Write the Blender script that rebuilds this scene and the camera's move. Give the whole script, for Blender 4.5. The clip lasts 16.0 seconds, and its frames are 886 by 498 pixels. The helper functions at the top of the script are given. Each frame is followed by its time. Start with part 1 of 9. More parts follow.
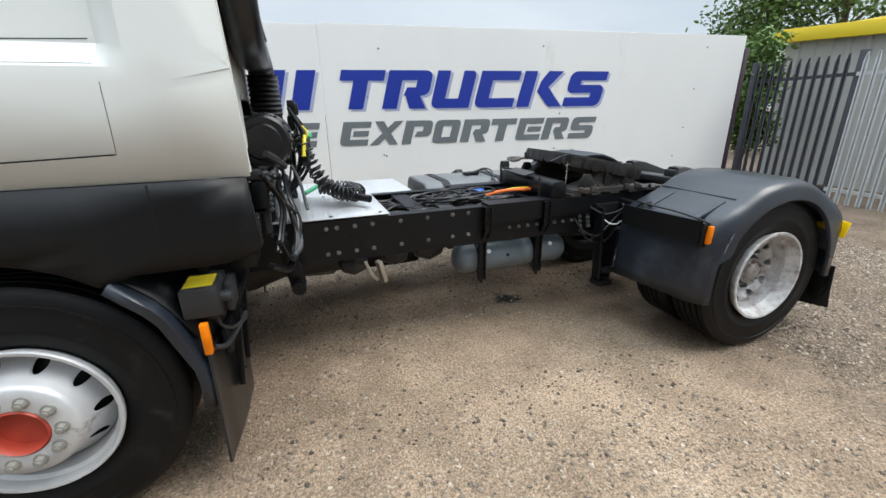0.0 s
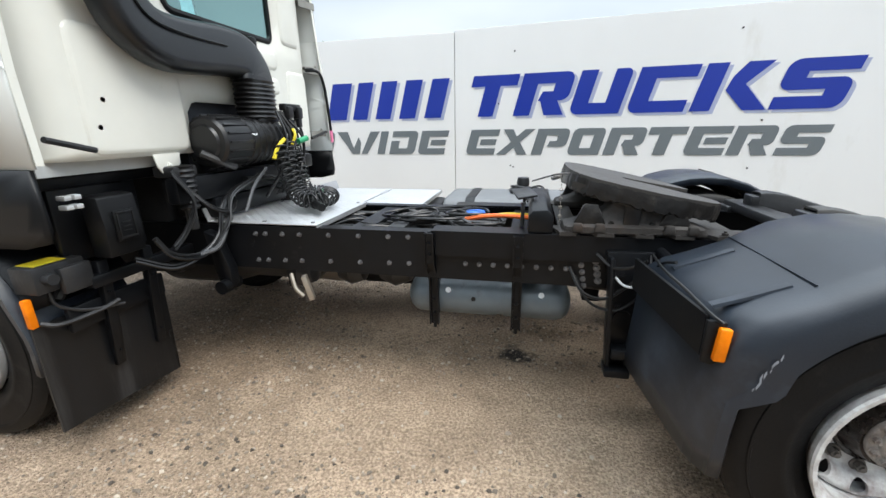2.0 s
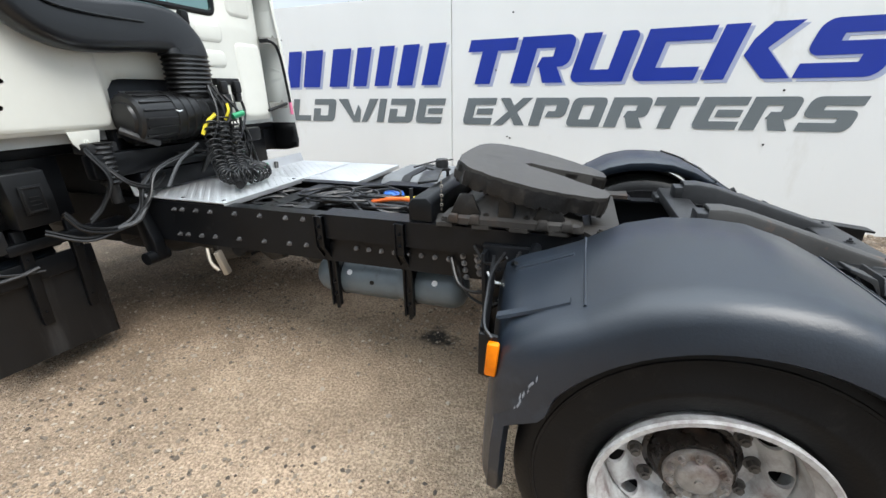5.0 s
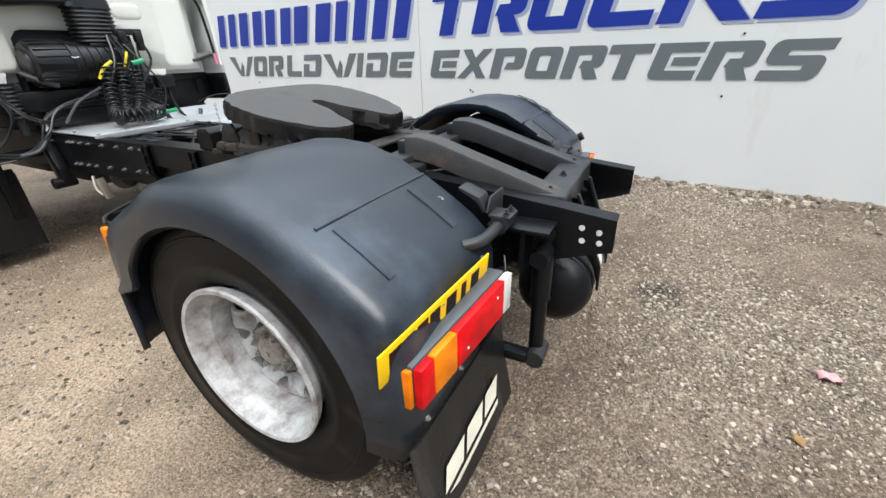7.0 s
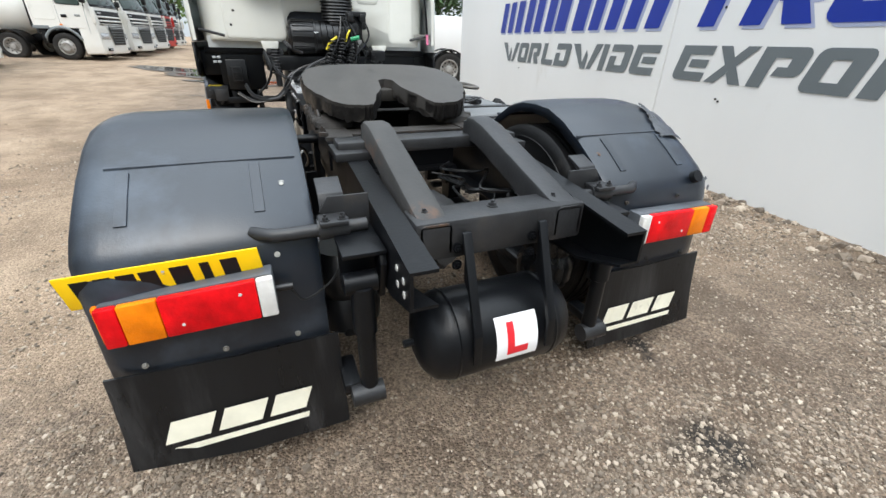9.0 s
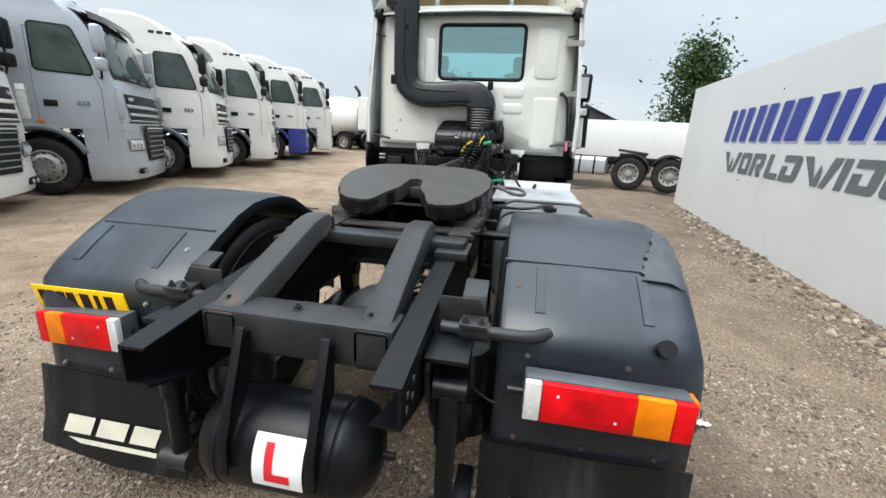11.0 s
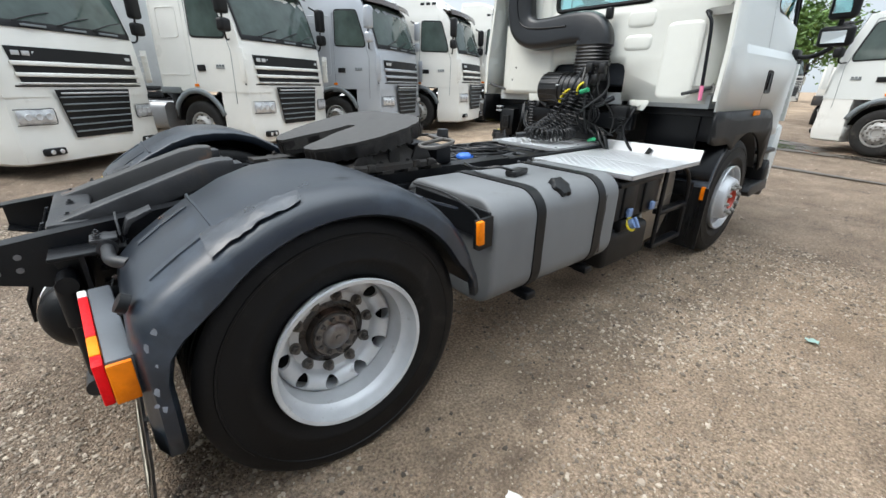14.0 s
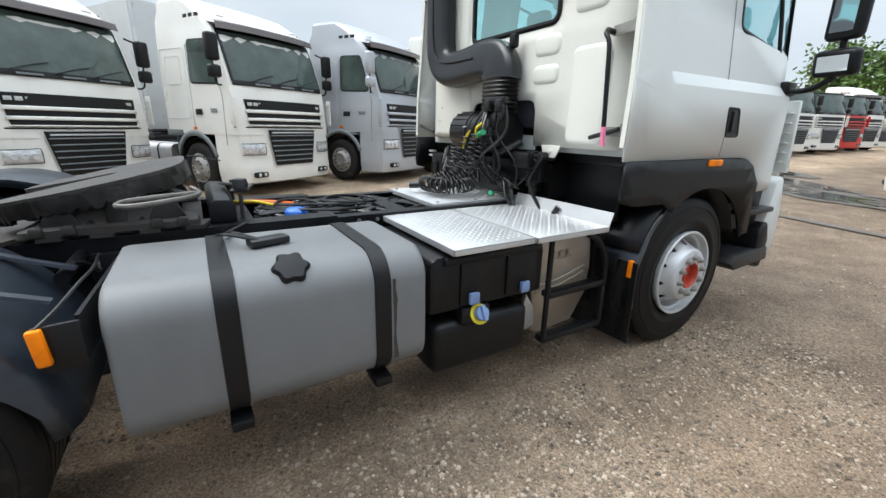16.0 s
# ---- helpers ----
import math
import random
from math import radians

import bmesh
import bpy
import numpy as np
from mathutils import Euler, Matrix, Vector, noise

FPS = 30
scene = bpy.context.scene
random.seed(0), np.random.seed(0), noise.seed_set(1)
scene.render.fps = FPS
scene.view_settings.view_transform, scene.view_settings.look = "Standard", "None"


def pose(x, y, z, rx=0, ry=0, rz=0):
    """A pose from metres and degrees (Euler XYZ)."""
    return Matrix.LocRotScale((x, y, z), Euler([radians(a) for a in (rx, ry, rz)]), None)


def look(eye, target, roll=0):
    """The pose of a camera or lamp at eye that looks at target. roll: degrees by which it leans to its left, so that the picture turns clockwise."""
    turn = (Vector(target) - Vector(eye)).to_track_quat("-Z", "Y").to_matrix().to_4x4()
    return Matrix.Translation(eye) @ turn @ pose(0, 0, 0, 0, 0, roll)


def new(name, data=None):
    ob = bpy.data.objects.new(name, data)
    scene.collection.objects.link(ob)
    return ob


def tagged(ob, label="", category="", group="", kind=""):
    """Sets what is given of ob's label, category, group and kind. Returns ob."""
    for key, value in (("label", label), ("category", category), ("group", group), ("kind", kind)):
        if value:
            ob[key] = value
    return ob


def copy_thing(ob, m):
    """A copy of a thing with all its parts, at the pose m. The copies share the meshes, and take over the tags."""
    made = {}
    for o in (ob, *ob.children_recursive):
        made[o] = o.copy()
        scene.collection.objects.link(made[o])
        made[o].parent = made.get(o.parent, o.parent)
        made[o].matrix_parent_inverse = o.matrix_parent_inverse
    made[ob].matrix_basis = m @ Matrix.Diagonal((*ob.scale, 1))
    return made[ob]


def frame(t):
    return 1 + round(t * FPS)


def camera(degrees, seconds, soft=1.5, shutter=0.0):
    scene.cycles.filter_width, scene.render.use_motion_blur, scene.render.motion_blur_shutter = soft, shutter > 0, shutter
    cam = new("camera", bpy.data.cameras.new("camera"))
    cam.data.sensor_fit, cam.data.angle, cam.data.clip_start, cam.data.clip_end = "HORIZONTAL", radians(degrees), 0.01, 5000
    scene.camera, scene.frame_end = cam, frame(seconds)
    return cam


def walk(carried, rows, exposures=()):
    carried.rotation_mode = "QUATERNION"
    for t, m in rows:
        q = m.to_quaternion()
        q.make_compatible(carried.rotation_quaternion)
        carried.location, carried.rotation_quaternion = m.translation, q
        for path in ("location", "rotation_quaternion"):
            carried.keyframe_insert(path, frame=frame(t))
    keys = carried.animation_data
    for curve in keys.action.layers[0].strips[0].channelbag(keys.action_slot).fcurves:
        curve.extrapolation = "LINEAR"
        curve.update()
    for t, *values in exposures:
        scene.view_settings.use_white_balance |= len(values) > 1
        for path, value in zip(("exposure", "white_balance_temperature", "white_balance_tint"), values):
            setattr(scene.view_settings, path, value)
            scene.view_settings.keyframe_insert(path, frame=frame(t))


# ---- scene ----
import collections

cam = camera(95.1, 16.0)
PATH = [
    (0, (-2.814, -2.822, 1.553), (-2.195, -1.03, 0.914), -1.0),
    (0.5, (-2.368, -2.765, 1.503), (-1.753, -0.981, 0.841), -1.1),
    (1, (-1.884, -2.634, 1.484), (-1.354, -0.838, 0.782), -0.9),
    (1.5, (-1.383, -2.57, 1.468), (-1.177, -0.714, 0.752), -1.1),
    (2, (-1.176, -2.399, 1.474), (-1.576, -0.525, 0.9), -1.0),
    (2.5, (-1.049, -2.303, 1.545), (-1.939, -0.539, 1.232), -0.4),
    (3, (-0.898, -2.297, 1.644), (-2.031, -0.649, 1.639), 1.0),
    (3.5, (-0.804, -2.314, 1.705), (-2.002, -0.726, 1.913), 1.0),
    (4, (-0.739, -2.285, 1.69), (-1.924, -0.673, 1.701), 0.2),
    (4.5, (-0.633, -2.243, 1.616), (-1.628, -0.569, 1.162), -0.4),
    (5, (-0.421, -2.134, 1.555), (-1.013, -0.37, 0.823), -0.8),
    (5.2, (-0.31, -2.097, 1.536), (-0.75, -0.318, 0.734), -1.1),
    (7.3, (1.276, -1.71, 1.415), (0.313, -0.196, 0.531), -1.3),
    (7.5, (1.404, -1.627, 1.418), (0.348, -0.18, 0.529), -0.8),
    (8, (1.656, -1.382, 1.441), (0.362, -0.169, 0.517), 0.8),
    (8.5, (1.762, -1.033, 1.408), (0.279, -0.081, 0.461), 1.7),
    (9, (1.831, -0.66, 1.392), (0.19, 0.036, 0.485), 1.5),
    (9.5, (1.889, -0.256, 1.433), (0.082, 0.19, 0.701), 1.0),
    (9.7, (1.872, -0.123, 1.445), (0.004, 0.218, 0.815), 1.0),
    (11.8, (1.67, 1.055, 1.455), (-0.076, 0.404, 0.729), 2.6),
    (12, (1.602, 1.177, 1.451), (-0.093, 0.462, 0.665), 2.5),
    (12.5, (1.427, 1.588, 1.422), (-0.135, 0.657, 0.59), 1.9),
    (13, (1.218, 1.934, 1.44), (-0.226, 0.812, 0.628), 1.7),
    (13.5, (0.904, 2.167, 1.448), (-0.412, 0.883, 0.662), 1.3),
    (14, (0.551, 2.382, 1.44), (-0.629, 0.953, 0.686), 1.2),
    (14.5, (0.194, 2.55, 1.413), (-0.88, 1.022, 0.697), 1.5),
    (15, (-0.216, 2.557, 1.398), (-1.226, 0.97, 0.718), 1.7),
    (15.5, (-0.613, 2.559, 1.399), (-1.59, 0.935, 0.76), 1.7),
    (16, (-1.027, 2.609, 1.448), (-2.017, 0.97, 0.871), 1.2),
]
EXPOSURE = [(0, 0.26), (1.2, 0.36), (2, 0.49), (2.6, 0.29), (3.5, -0.14), (4, -0.12), (4.5, 0.09), (5.2, 0.56), (7.3, 0.35), (8, 0.25), (9, 0.35), (9.7, 0.35), (12, 0.19), (14, 0.37), (15.4, 0.46), (16, 0.34)]
walk(cam, [(t, look(eye, target, roll)) for t, eye, target, roll in PATH], EXPOSURE)


# ---- sky and sun: bright overcast ----
world = bpy.data.worlds.new("overcast")
scene.world = world
world.use_nodes = True
wn, wl = world.node_tree.nodes, world.node_tree.links
wn.clear()
w_out, w_bg = wn.new("ShaderNodeOutputWorld"), wn.new("ShaderNodeBackground")
w_sky = wn.new("ShaderNodeTexSky")
w_sky.sky_type, w_sky.sun_disc = "NISHITA", False
w_sky.sun_elevation, w_sky.sun_rotation = radians(62), radians(100)
w_tc, w_map = wn.new("ShaderNodeTexCoord"), wn.new("ShaderNodeMapping")
w_map.inputs["Scale"].default_value = (1.0, 1.0, 2.8)
w_noise = wn.new("ShaderNodeTexNoise")
w_noise.inputs["Scale"].default_value, w_noise.inputs["Detail"].default_value = 1.9, 4.0
w_ramp = wn.new("ShaderNodeValToRGB")
w_ramp.color_ramp.elements[0].position, w_ramp.color_ramp.elements[0].color = 0.30, (0.74, 0.85, 0.95, 1)
w_ramp.color_ramp.elements[1].position, w_ramp.color_ramp.elements[1].color = 0.70, (0.98, 1.07, 1.15, 1)
# an overcast sky grows brighter towards the zenith
w_sep, w_grad = wn.new("ShaderNodeSeparateXYZ"), wn.new("ShaderNodeValToRGB")
for pos_, val_ in ((0.0, 5.6), (0.45, 6.4), (0.66, 10.5), (0.84, 23.0), (1.0, 34.0)):
    el_ = w_grad.color_ramp.elements[0] if pos_ == 0 else (w_grad.color_ramp.elements[-1] if pos_ == 1 else w_grad.color_ramp.elements.new(pos_))
    el_.position, el_.color = pos_, (val_, val_, val_, 1)
w_mul = wn.new("ShaderNodeMix")
w_mul.data_type, w_mul.blend_type = "RGBA", "MULTIPLY"
w_mul.inputs["Factor"].default_value = 1.0
w_mix = wn.new("ShaderNodeMix")
w_mix.data_type = "RGBA"
w_mix.inputs["Factor"].default_value = 0.9
wl.new(w_tc.outputs["Generated"], w_map.inputs["Vector"])
wl.new(w_map.outputs["Vector"], w_noise.inputs["Vector"])
wl.new(w_noise.outputs["Fac"], w_ramp.inputs["Fac"])
wl.new(w_tc.outputs["Generated"], w_sep.inputs["Vector"])
wl.new(w_sep.outputs["Z"], w_grad.inputs["Fac"])
wl.new(w_ramp.outputs["Color"], w_mul.inputs["A"])
wl.new(w_grad.outputs["Color"], w_mul.inputs["B"])
wl.new(w_sky.outputs["Color"], w_mix.inputs["A"])
wl.new(w_mul.outputs["Result"], w_mix.inputs["B"])
wl.new(w_mix.outputs["Result"], w_bg.inputs["Color"])
w_bg.inputs["Strength"].default_value = 0.12
wl.new(w_bg.outputs["Background"], w_out.inputs["Surface"])

sun_data = bpy.data.lights.new("sun", "SUN")
sun_data.energy, sun_data.angle, sun_data.color = 2.0, radians(35), (1.0, 0.965, 0.91)
sun = new("sun", sun_data)
sun.matrix_world = look((17, -9, 27), (0, 0, 0))


# ---- materials ----
def mat(name, col, rough=0.5, metal=0.0, vary=0.12, scale=5.0, bump=0.05, bscale=70.0, dirt=None, dirt_amount=0.0,
        dirt_scale=3.0, coat=0.0, rough_vary=0.1, stretch=(1, 1, 1), grain=0.0, spec=0.5):
    """A surface with broad stains, fine grain and relief, in metres of the object's own space."""
    m = bpy.data.materials.new(name)
    m.use_nodes = True
    n, l = m.node_tree.nodes, m.node_tree.links
    b = n["Principled BSDF"]
    tc, mp = n.new("ShaderNodeTexCoord"), n.new("ShaderNodeMapping")
    mp.inputs["Scale"].default_value = stretch
    l.new(tc.outputs["Object"], mp.inputs["Vector"])

    def noise_node(s, detail=4.0, r=0.6):
        q = n.new("ShaderNodeTexNoise")
        q.inputs["Scale"].default_value, q.inputs["Detail"].default_value, q.inputs["Roughness"].default_value = s, detail, r
        l.new(mp.outputs["Vector"], q.inputs["Vector"])
        return q

    def mixed(fac, a, bb):
        x = n.new("ShaderNodeMix")
        x.data_type = "RGBA"
        for sock, v in (("Factor", fac), ("A", a), ("B", bb)):
            if isinstance(v, (tuple, list, float, int)):
                x.inputs[sock].default_value = v
            else:
                l.new(v, x.inputs[sock])
        return x.outputs["Result"]

    big, fine = noise_node(scale), noise_node(bscale, 3.0)
    c = tuple(col) + (1,)
    lo = tuple(max(0, v * (1 - vary)) for v in col) + (1,)
    hi = tuple(min(1, v * (1 + vary)) for v in col) + (1,)
    r1 = n.new("ShaderNodeMapRange")
    r1.inputs["From Min"].default_value, r1.inputs["From Max"].default_value = 0.3, 0.7
    l.new(big.outputs["Fac"], r1.inputs["Value"])
    out = mixed(r1.outputs["Result"], lo, hi)
    if grain:
        r3 = n.new("ShaderNodeMapRange")
        r3.inputs["From Min"].default_value, r3.inputs["From Max"].default_value = 0.35, 0.65
        r3.inputs["To Max"].default_value = grain
        l.new(fine.outputs["Fac"], r3.inputs["Value"])
        out = mixed(r3.outputs["Result"], out, tuple(v * 0.55 for v in col) + (1,))
    if dirt:
        dn = noise_node(dirt_scale, 6.0, 0.68)
        r2 = n.new("ShaderNodeMapRange")
        r2.inputs["From Min"].default_value, r2.inputs["From Max"].default_value = 0.66 - 0.3 * dirt_amount, 0.74
        r2.inputs["To Max"].default_value = 0.9
        l.new(dn.outputs["Fac"], r2.inputs["Value"])
        out = mixed(r2.outputs["Result"], out, tuple(dirt) + (1,))
    l.new(out, b.inputs["Base Color"])
    rr = n.new("ShaderNodeMapRange")
    rr.inputs["To Min"].default_value, rr.inputs["To Max"].default_value = max(0.03, rough - rough_vary), min(1, rough + rough_vary)
    l.new(big.outputs["Fac"], rr.inputs["Value"])
    l.new(rr.outputs["Result"], b.inputs["Roughness"])
    b.inputs["Metallic"].default_value = metal
    b.inputs["Coat Weight"].default_value = coat
    b.inputs["Specular IOR Level"].default_value = spec
    if bump:
        bp = n.new("ShaderNodeBump")
        bp.inputs["Strength"].default_value, bp.inputs["Distance"].default_value = bump, 0.01
        l.new(fine.outputs["Fac"], bp.inputs["Height"])
        l.new(bp.outputs["Normal"], b.inputs["Normal"])
    return m


def glass_mat(name, tint, alpha_mix=0.5, rough=0.02, sheen=(1, 1, 1)):
    """Tinted vehicle glass: part clear, part glossy."""
    m = bpy.data.materials.new(name)
    m.use_nodes = True
    n, l = m.node_tree.nodes, m.node_tree.links
    n.clear()
    o, tr, gl, mx, fr = (n.new("ShaderNode" + k) for k in ("OutputMaterial", "BsdfTransparent", "BsdfGlossy", "MixShader", "LayerWeight"))
    tr.inputs["Color"].default_value = tuple(tint) + (1,)
    gl.inputs["Roughness"].default_value = rough
    gl.inputs["Color"].default_value = tuple(sheen) + (1,)
    fr.inputs["Blend"].default_value = 0.5
    pw, ad = n.new("ShaderNodeMath"), n.new("ShaderNodeMath")
    pw.operation, ad.operation, ad.use_clamp = "POWER", "ADD", True
    pw.inputs[1].default_value, ad.inputs[1].default_value = 4.0, alpha_mix + 0.045
    l.new(fr.outputs["Facing"], pw.inputs[0])
    l.new(pw.outputs["Value"], ad.inputs[0])
    l.new(ad.outputs["Value"], mx.inputs["Fac"])
    l.new(tr.outputs["BSDF"], mx.inputs[1])
    l.new(gl.outputs["BSDF"], mx.inputs[2])
    l.new(mx.outputs["Shader"], o.inputs["Surface"])
    return m


PAINT_WHITE = mat("cab_white_paint", (0.64, 0.66, 0.64), 0.33, vary=0.02, scale=1.6, bump=0.012, bscale=25, coat=0.15)
PAINT_CREAM = mat("rear_panel_cream", (0.675, 0.675, 0.62), 0.42, vary=0.05, scale=2.0, bump=0.02, bscale=30, dirt=(0.55, 0.52, 0.43), dirt_amount=0.08, dirt_scale=2.6)
PAINT_YARD = mat("parked_white_paint", (0.73, 0.72, 0.675), 0.3, vary=0.05, scale=1.0, bump=0.0, dirt=(0.6, 0.58, 0.53), dirt_amount=0.08, dirt_scale=1.4, coat=0.3)
PAINT_SILVER = mat("parked_silver_paint", (0.42, 0.44, 0.47), 0.33, 0.35, vary=0.05, scale=1.0, bump=0.0, coat=0.3)
PAINT_RED = mat("parked_red_paint", (0.55, 0.03, 0.02), 0.35, vary=0.1, scale=1.0, bump=0.0)
PAINT_BLUE = mat("parked_blue_paint", (0.03, 0.04, 0.25), 0.35, vary=0.1, scale=1.0, bump=0.0)
GREY_TRIM = mat("grey_bumper_plastic", (0.17, 0.19, 0.20), 0.5, vary=0.1, scale=1.5, bump=0.0)
BLACK_TRIM = mat("black_trim_plastic", (0.0058, 0.0062, 0.007), 0.42, vary=0.25, scale=3.0, bump=0.03, bscale=120, dirt=(0.022, 0.018, 0.015), dirt_amount=0.22, dirt_scale=5.0, stretch=(1, 1, 0.14), spec=0.26)
CHASSIS = mat("chassis_black_paint", (0.0042, 0.0048, 0.006), 0.36, vary=0.3, scale=4.0, bump=0.1, bscale=90, dirt=(0.018, 0.018, 0.019), dirt_amount=0.12, dirt_scale=5, spec=0.26, rough_vary=0.12)
CHASSIS_WORN = mat("chassis_worn_black", (0.021, 0.0215, 0.023), 0.40, vary=0.4, scale=6.0, bump=0.14, bscale=60, dirt=(0.040, 0.034, 0.029), dirt_amount=0.25, dirt_scale=6, spec=0.4, rough_vary=0.14)
RUSTY = mat("rusty_black_steel", (0.034, 0.033, 0.032), 0.65, vary=0.3, scale=5.0, bump=0.12, bscale=70, dirt=(0.20, 0.09, 0.038), dirt_amount=0.42, dirt_scale=3.5)
GREASE = mat("fifth_wheel_greasy_steel", (0.058, 0.054, 0.050), 0.5, 0.0, vary=0.22, scale=9.0, bump=0.16, bscale=110, dirt=(0.015, 0.014, 0.0135), dirt_amount=0.25, dirt_scale=8, grain=0.35, spec=0.3)
CAST = mat("fifth_wheel_cast_base", (0.032, 0.029, 0.0265), 0.6, vary=0.3, scale=9.0, bump=0.2, bscale=60, dirt=(0.065, 0.040, 0.027), dirt_amount=0.35, dirt_scale=5, spec=0.3)
FENDER = mat("fender_blue_black_plastic", (0.0125, 0.017, 0.0245), 0.32, vary=0.28, scale=2.4, bump=0.07, bscale=140, dirt=(0.060, 0.078, 0.104), dirt_amount=0.38, dirt_scale=1.1, rough_vary=0.12, spec=0.55)
FLAP = mat("mudflap_rubber", (0.0055, 0.006, 0.007), 0.3, vary=0.25, scale=6.0, bump=0.08, bscale=110, dirt=(0.040, 0.040, 0.041), dirt_amount=0.42, dirt_scale=5.0, stretch=(1, 1, 0.10), spec=0.4, rough_vary=0.16)
RUBBER = mat("tyre_rubber", (0.0042, 0.0042, 0.0046), 0.5, vary=0.25, scale=5.0, bump=0.1, bscale=90, dirt=(0.026, 0.0245, 0.022), dirt_amount=0.3, dirt_scale=6, spec=0.22)
RUBBER_DUSTY = mat("dusty_tyre_rubber", (0.018, 0.017, 0.016), 0.7, vary=0.25, scale=3.0, bump=0.05, dirt=(0.075, 0.067, 0.055), dirt_amount=0.35, dirt_scale=4, spec=0.25)
RIM_PAINT = mat("wheel_silver_paint", (0.52, 0.53, 0.54), 0.38, 0.25, vary=0.08, scale=8.0, bump=0.03, bscale=60, dirt=(0.22, 0.19, 0.165), dirt_amount=0.14, dirt_scale=8)
RIM_RUST = mat("wheel_white_rusted_paint", (0.56, 0.56, 0.55), 0.45, 0.0, vary=0.1, scale=7.0, bump=0.08, bscale=60, dirt=(0.10, 0.04, 0.03), dirt_amount=0.82, dirt_scale=11)
HUB = mat("hub_oily_metal", (0.18, 0.17, 0.163), 0.32, 0.6, vary=0.3, scale=14, bump=0.1, bscale=60, dirt=(0.10, 0.05, 0.035), dirt_amount=0.4, dirt_scale=9)
HUB_OIL = mat("hub_black_oil", (0.018, 0.014, 0.012), 0.28, 0.1, vary=0.5, scale=16, bump=0.1, bscale=50, dirt=(0.09, 0.05, 0.035), dirt_amount=0.3, dirt_scale=10)
HUB_RED = mat("hub_red_paint", (0.42, 0.055, 0.03), 0.5, vary=0.2, scale=9, bump=0.05)
NUT = mat("wheel_nut_steel", (0.12, 0.11, 0.10), 0.42, 0.4, vary=0.3, scale=20, bump=0.05, dirt=(0.12, 0.06, 0.035), dirt_amount=0.35, dirt_scale=20)
BOLT = mat("bolt_dull_zinc", (0.15, 0.15, 0.155), 0.35, 0.5, vary=0.3, scale=20, bump=0.0)
TANK_GREY = mat("fuel_tank_grey_paint", (0.135, 0.14, 0.144), 0.55, 0.0, vary=0.12, scale=3.0, bump=0.02, bscale=80, dirt=(0.10, 0.098, 0.095), dirt_amount=0.2, dirt_scale=2.4, stretch=(1, 1, 0.4))
AIR_TANK = mat("air_tank_grey_paint", (0.115, 0.138, 0.152), 0.36, 0.1, vary=0.15, scale=5.0, bump=0.02, dirt=(0.07, 0.07, 0.07), dirt_amount=0.2, dirt_scale=5)
ALU = mat("bright_aluminium", (0.56, 0.57, 0.58), 0.45, 0.75, vary=0.06, scale=6.0, bump=0.03, bscale=120, dirt=(0.40, 0.38, 0.35), dirt_amount=0.15, dirt_scale=6)
STEEL_DULL = mat("silencer_dull_steel", (0.36, 0.32, 0.27), 0.42, 0.7, vary=0.12, scale=4.0, bump=0.05, bscale=60, dirt=(0.22, 0.17, 0.12), dirt_amount=0.3, dirt_scale=4)
GALV = mat("galvanised_steel", (0.52, 0.54, 0.55), 0.5, 0.3, vary=0.1, scale=6, bump=0.02)
BRACKET = mat("dull_zinc_bracket", (0.30, 0.295, 0.27), 0.5, 0.4, vary=0.15, scale=10, bump=0.03)
GRP_INSIDE = mat("deflector_raw_grp", (0.44, 0.335, 0.17), 0.6, vary=0.12, scale=1.6, bump=0.1, bscale=40, dirt=(0.26, 0.19, 0.095), dirt_amount=0.3, dirt_scale=1.8)
GRP_PALE = mat("deflector_pale_grp", (0.60, 0.57, 0.48), 0.5, vary=0.1, scale=2.0, bump=0.05, bscale=40, dirt=(0.36, 0.31, 0.22), dirt_amount=0.4, dirt_scale=3)
DUCT = mat("intake_duct_plastic", (0.008, 0.009, 0.011), 0.33, vary=0.2, scale=4.0, bump=0.05, bscale=150, dirt=(0.03, 0.031, 0.033), dirt_amount=0.2, spec=0.5)
CABLE = mat("cable_black", (0.006, 0.006, 0.0065), 0.35, vary=0.2, scale=10, bump=0.0, spec=0.5)
CABLE_GREY = mat("cable_grey", (0.045, 0.047, 0.05), 0.5, vary=0.2, scale=10, bump=0.0)
YELLOW = mat("yellow_plastic", (0.62, 0.50, 0.02), 0.5, vary=0.15, scale=12, bump=0.0)
ORANGE_HOSE = mat("orange_hose", (0.75, 0.14, 0.02), 0.45, vary=0.1, scale=12, bump=0.0)
GREEN_PLASTIC = mat("green_coupling", (0.02, 0.28, 0.12), 0.4, vary=0.1, scale=12, bump=0.0)
BLUE_CAP = mat("blue_cap_plastic", (0.03, 0.14, 0.55), 0.4, vary=0.1, scale=14, bump=0.0)
BLUE_PALE = mat("pale_blue_plastic", (0.16, 0.24, 0.42), 0.45, vary=0.1, scale=14, bump=0.0)
PINK_TAPE = mat("pink_tape", (0.72, 0.19, 0.33), 0.5, vary=0.1, scale=20, bump=0.0)
AMBER = mat("amber_lens", (0.85, 0.20, 0.003), 0.35, vary=0.3, scale=9, bump=0.3, bscale=180, coat=0.0, spec=0.2)
RED_LENS = mat("red_lens", (0.66, 0.004, 0.008), 0.35, vary=0.4, scale=9, bump=0.3, bscale=180, coat=0.0, spec=0.18)
CLEAR_LENS = mat("clear_lens", (0.66, 0.65, 0.63), 0.25, vary=0.1, scale=20, bump=0.15, bscale=200, coat=0.6)
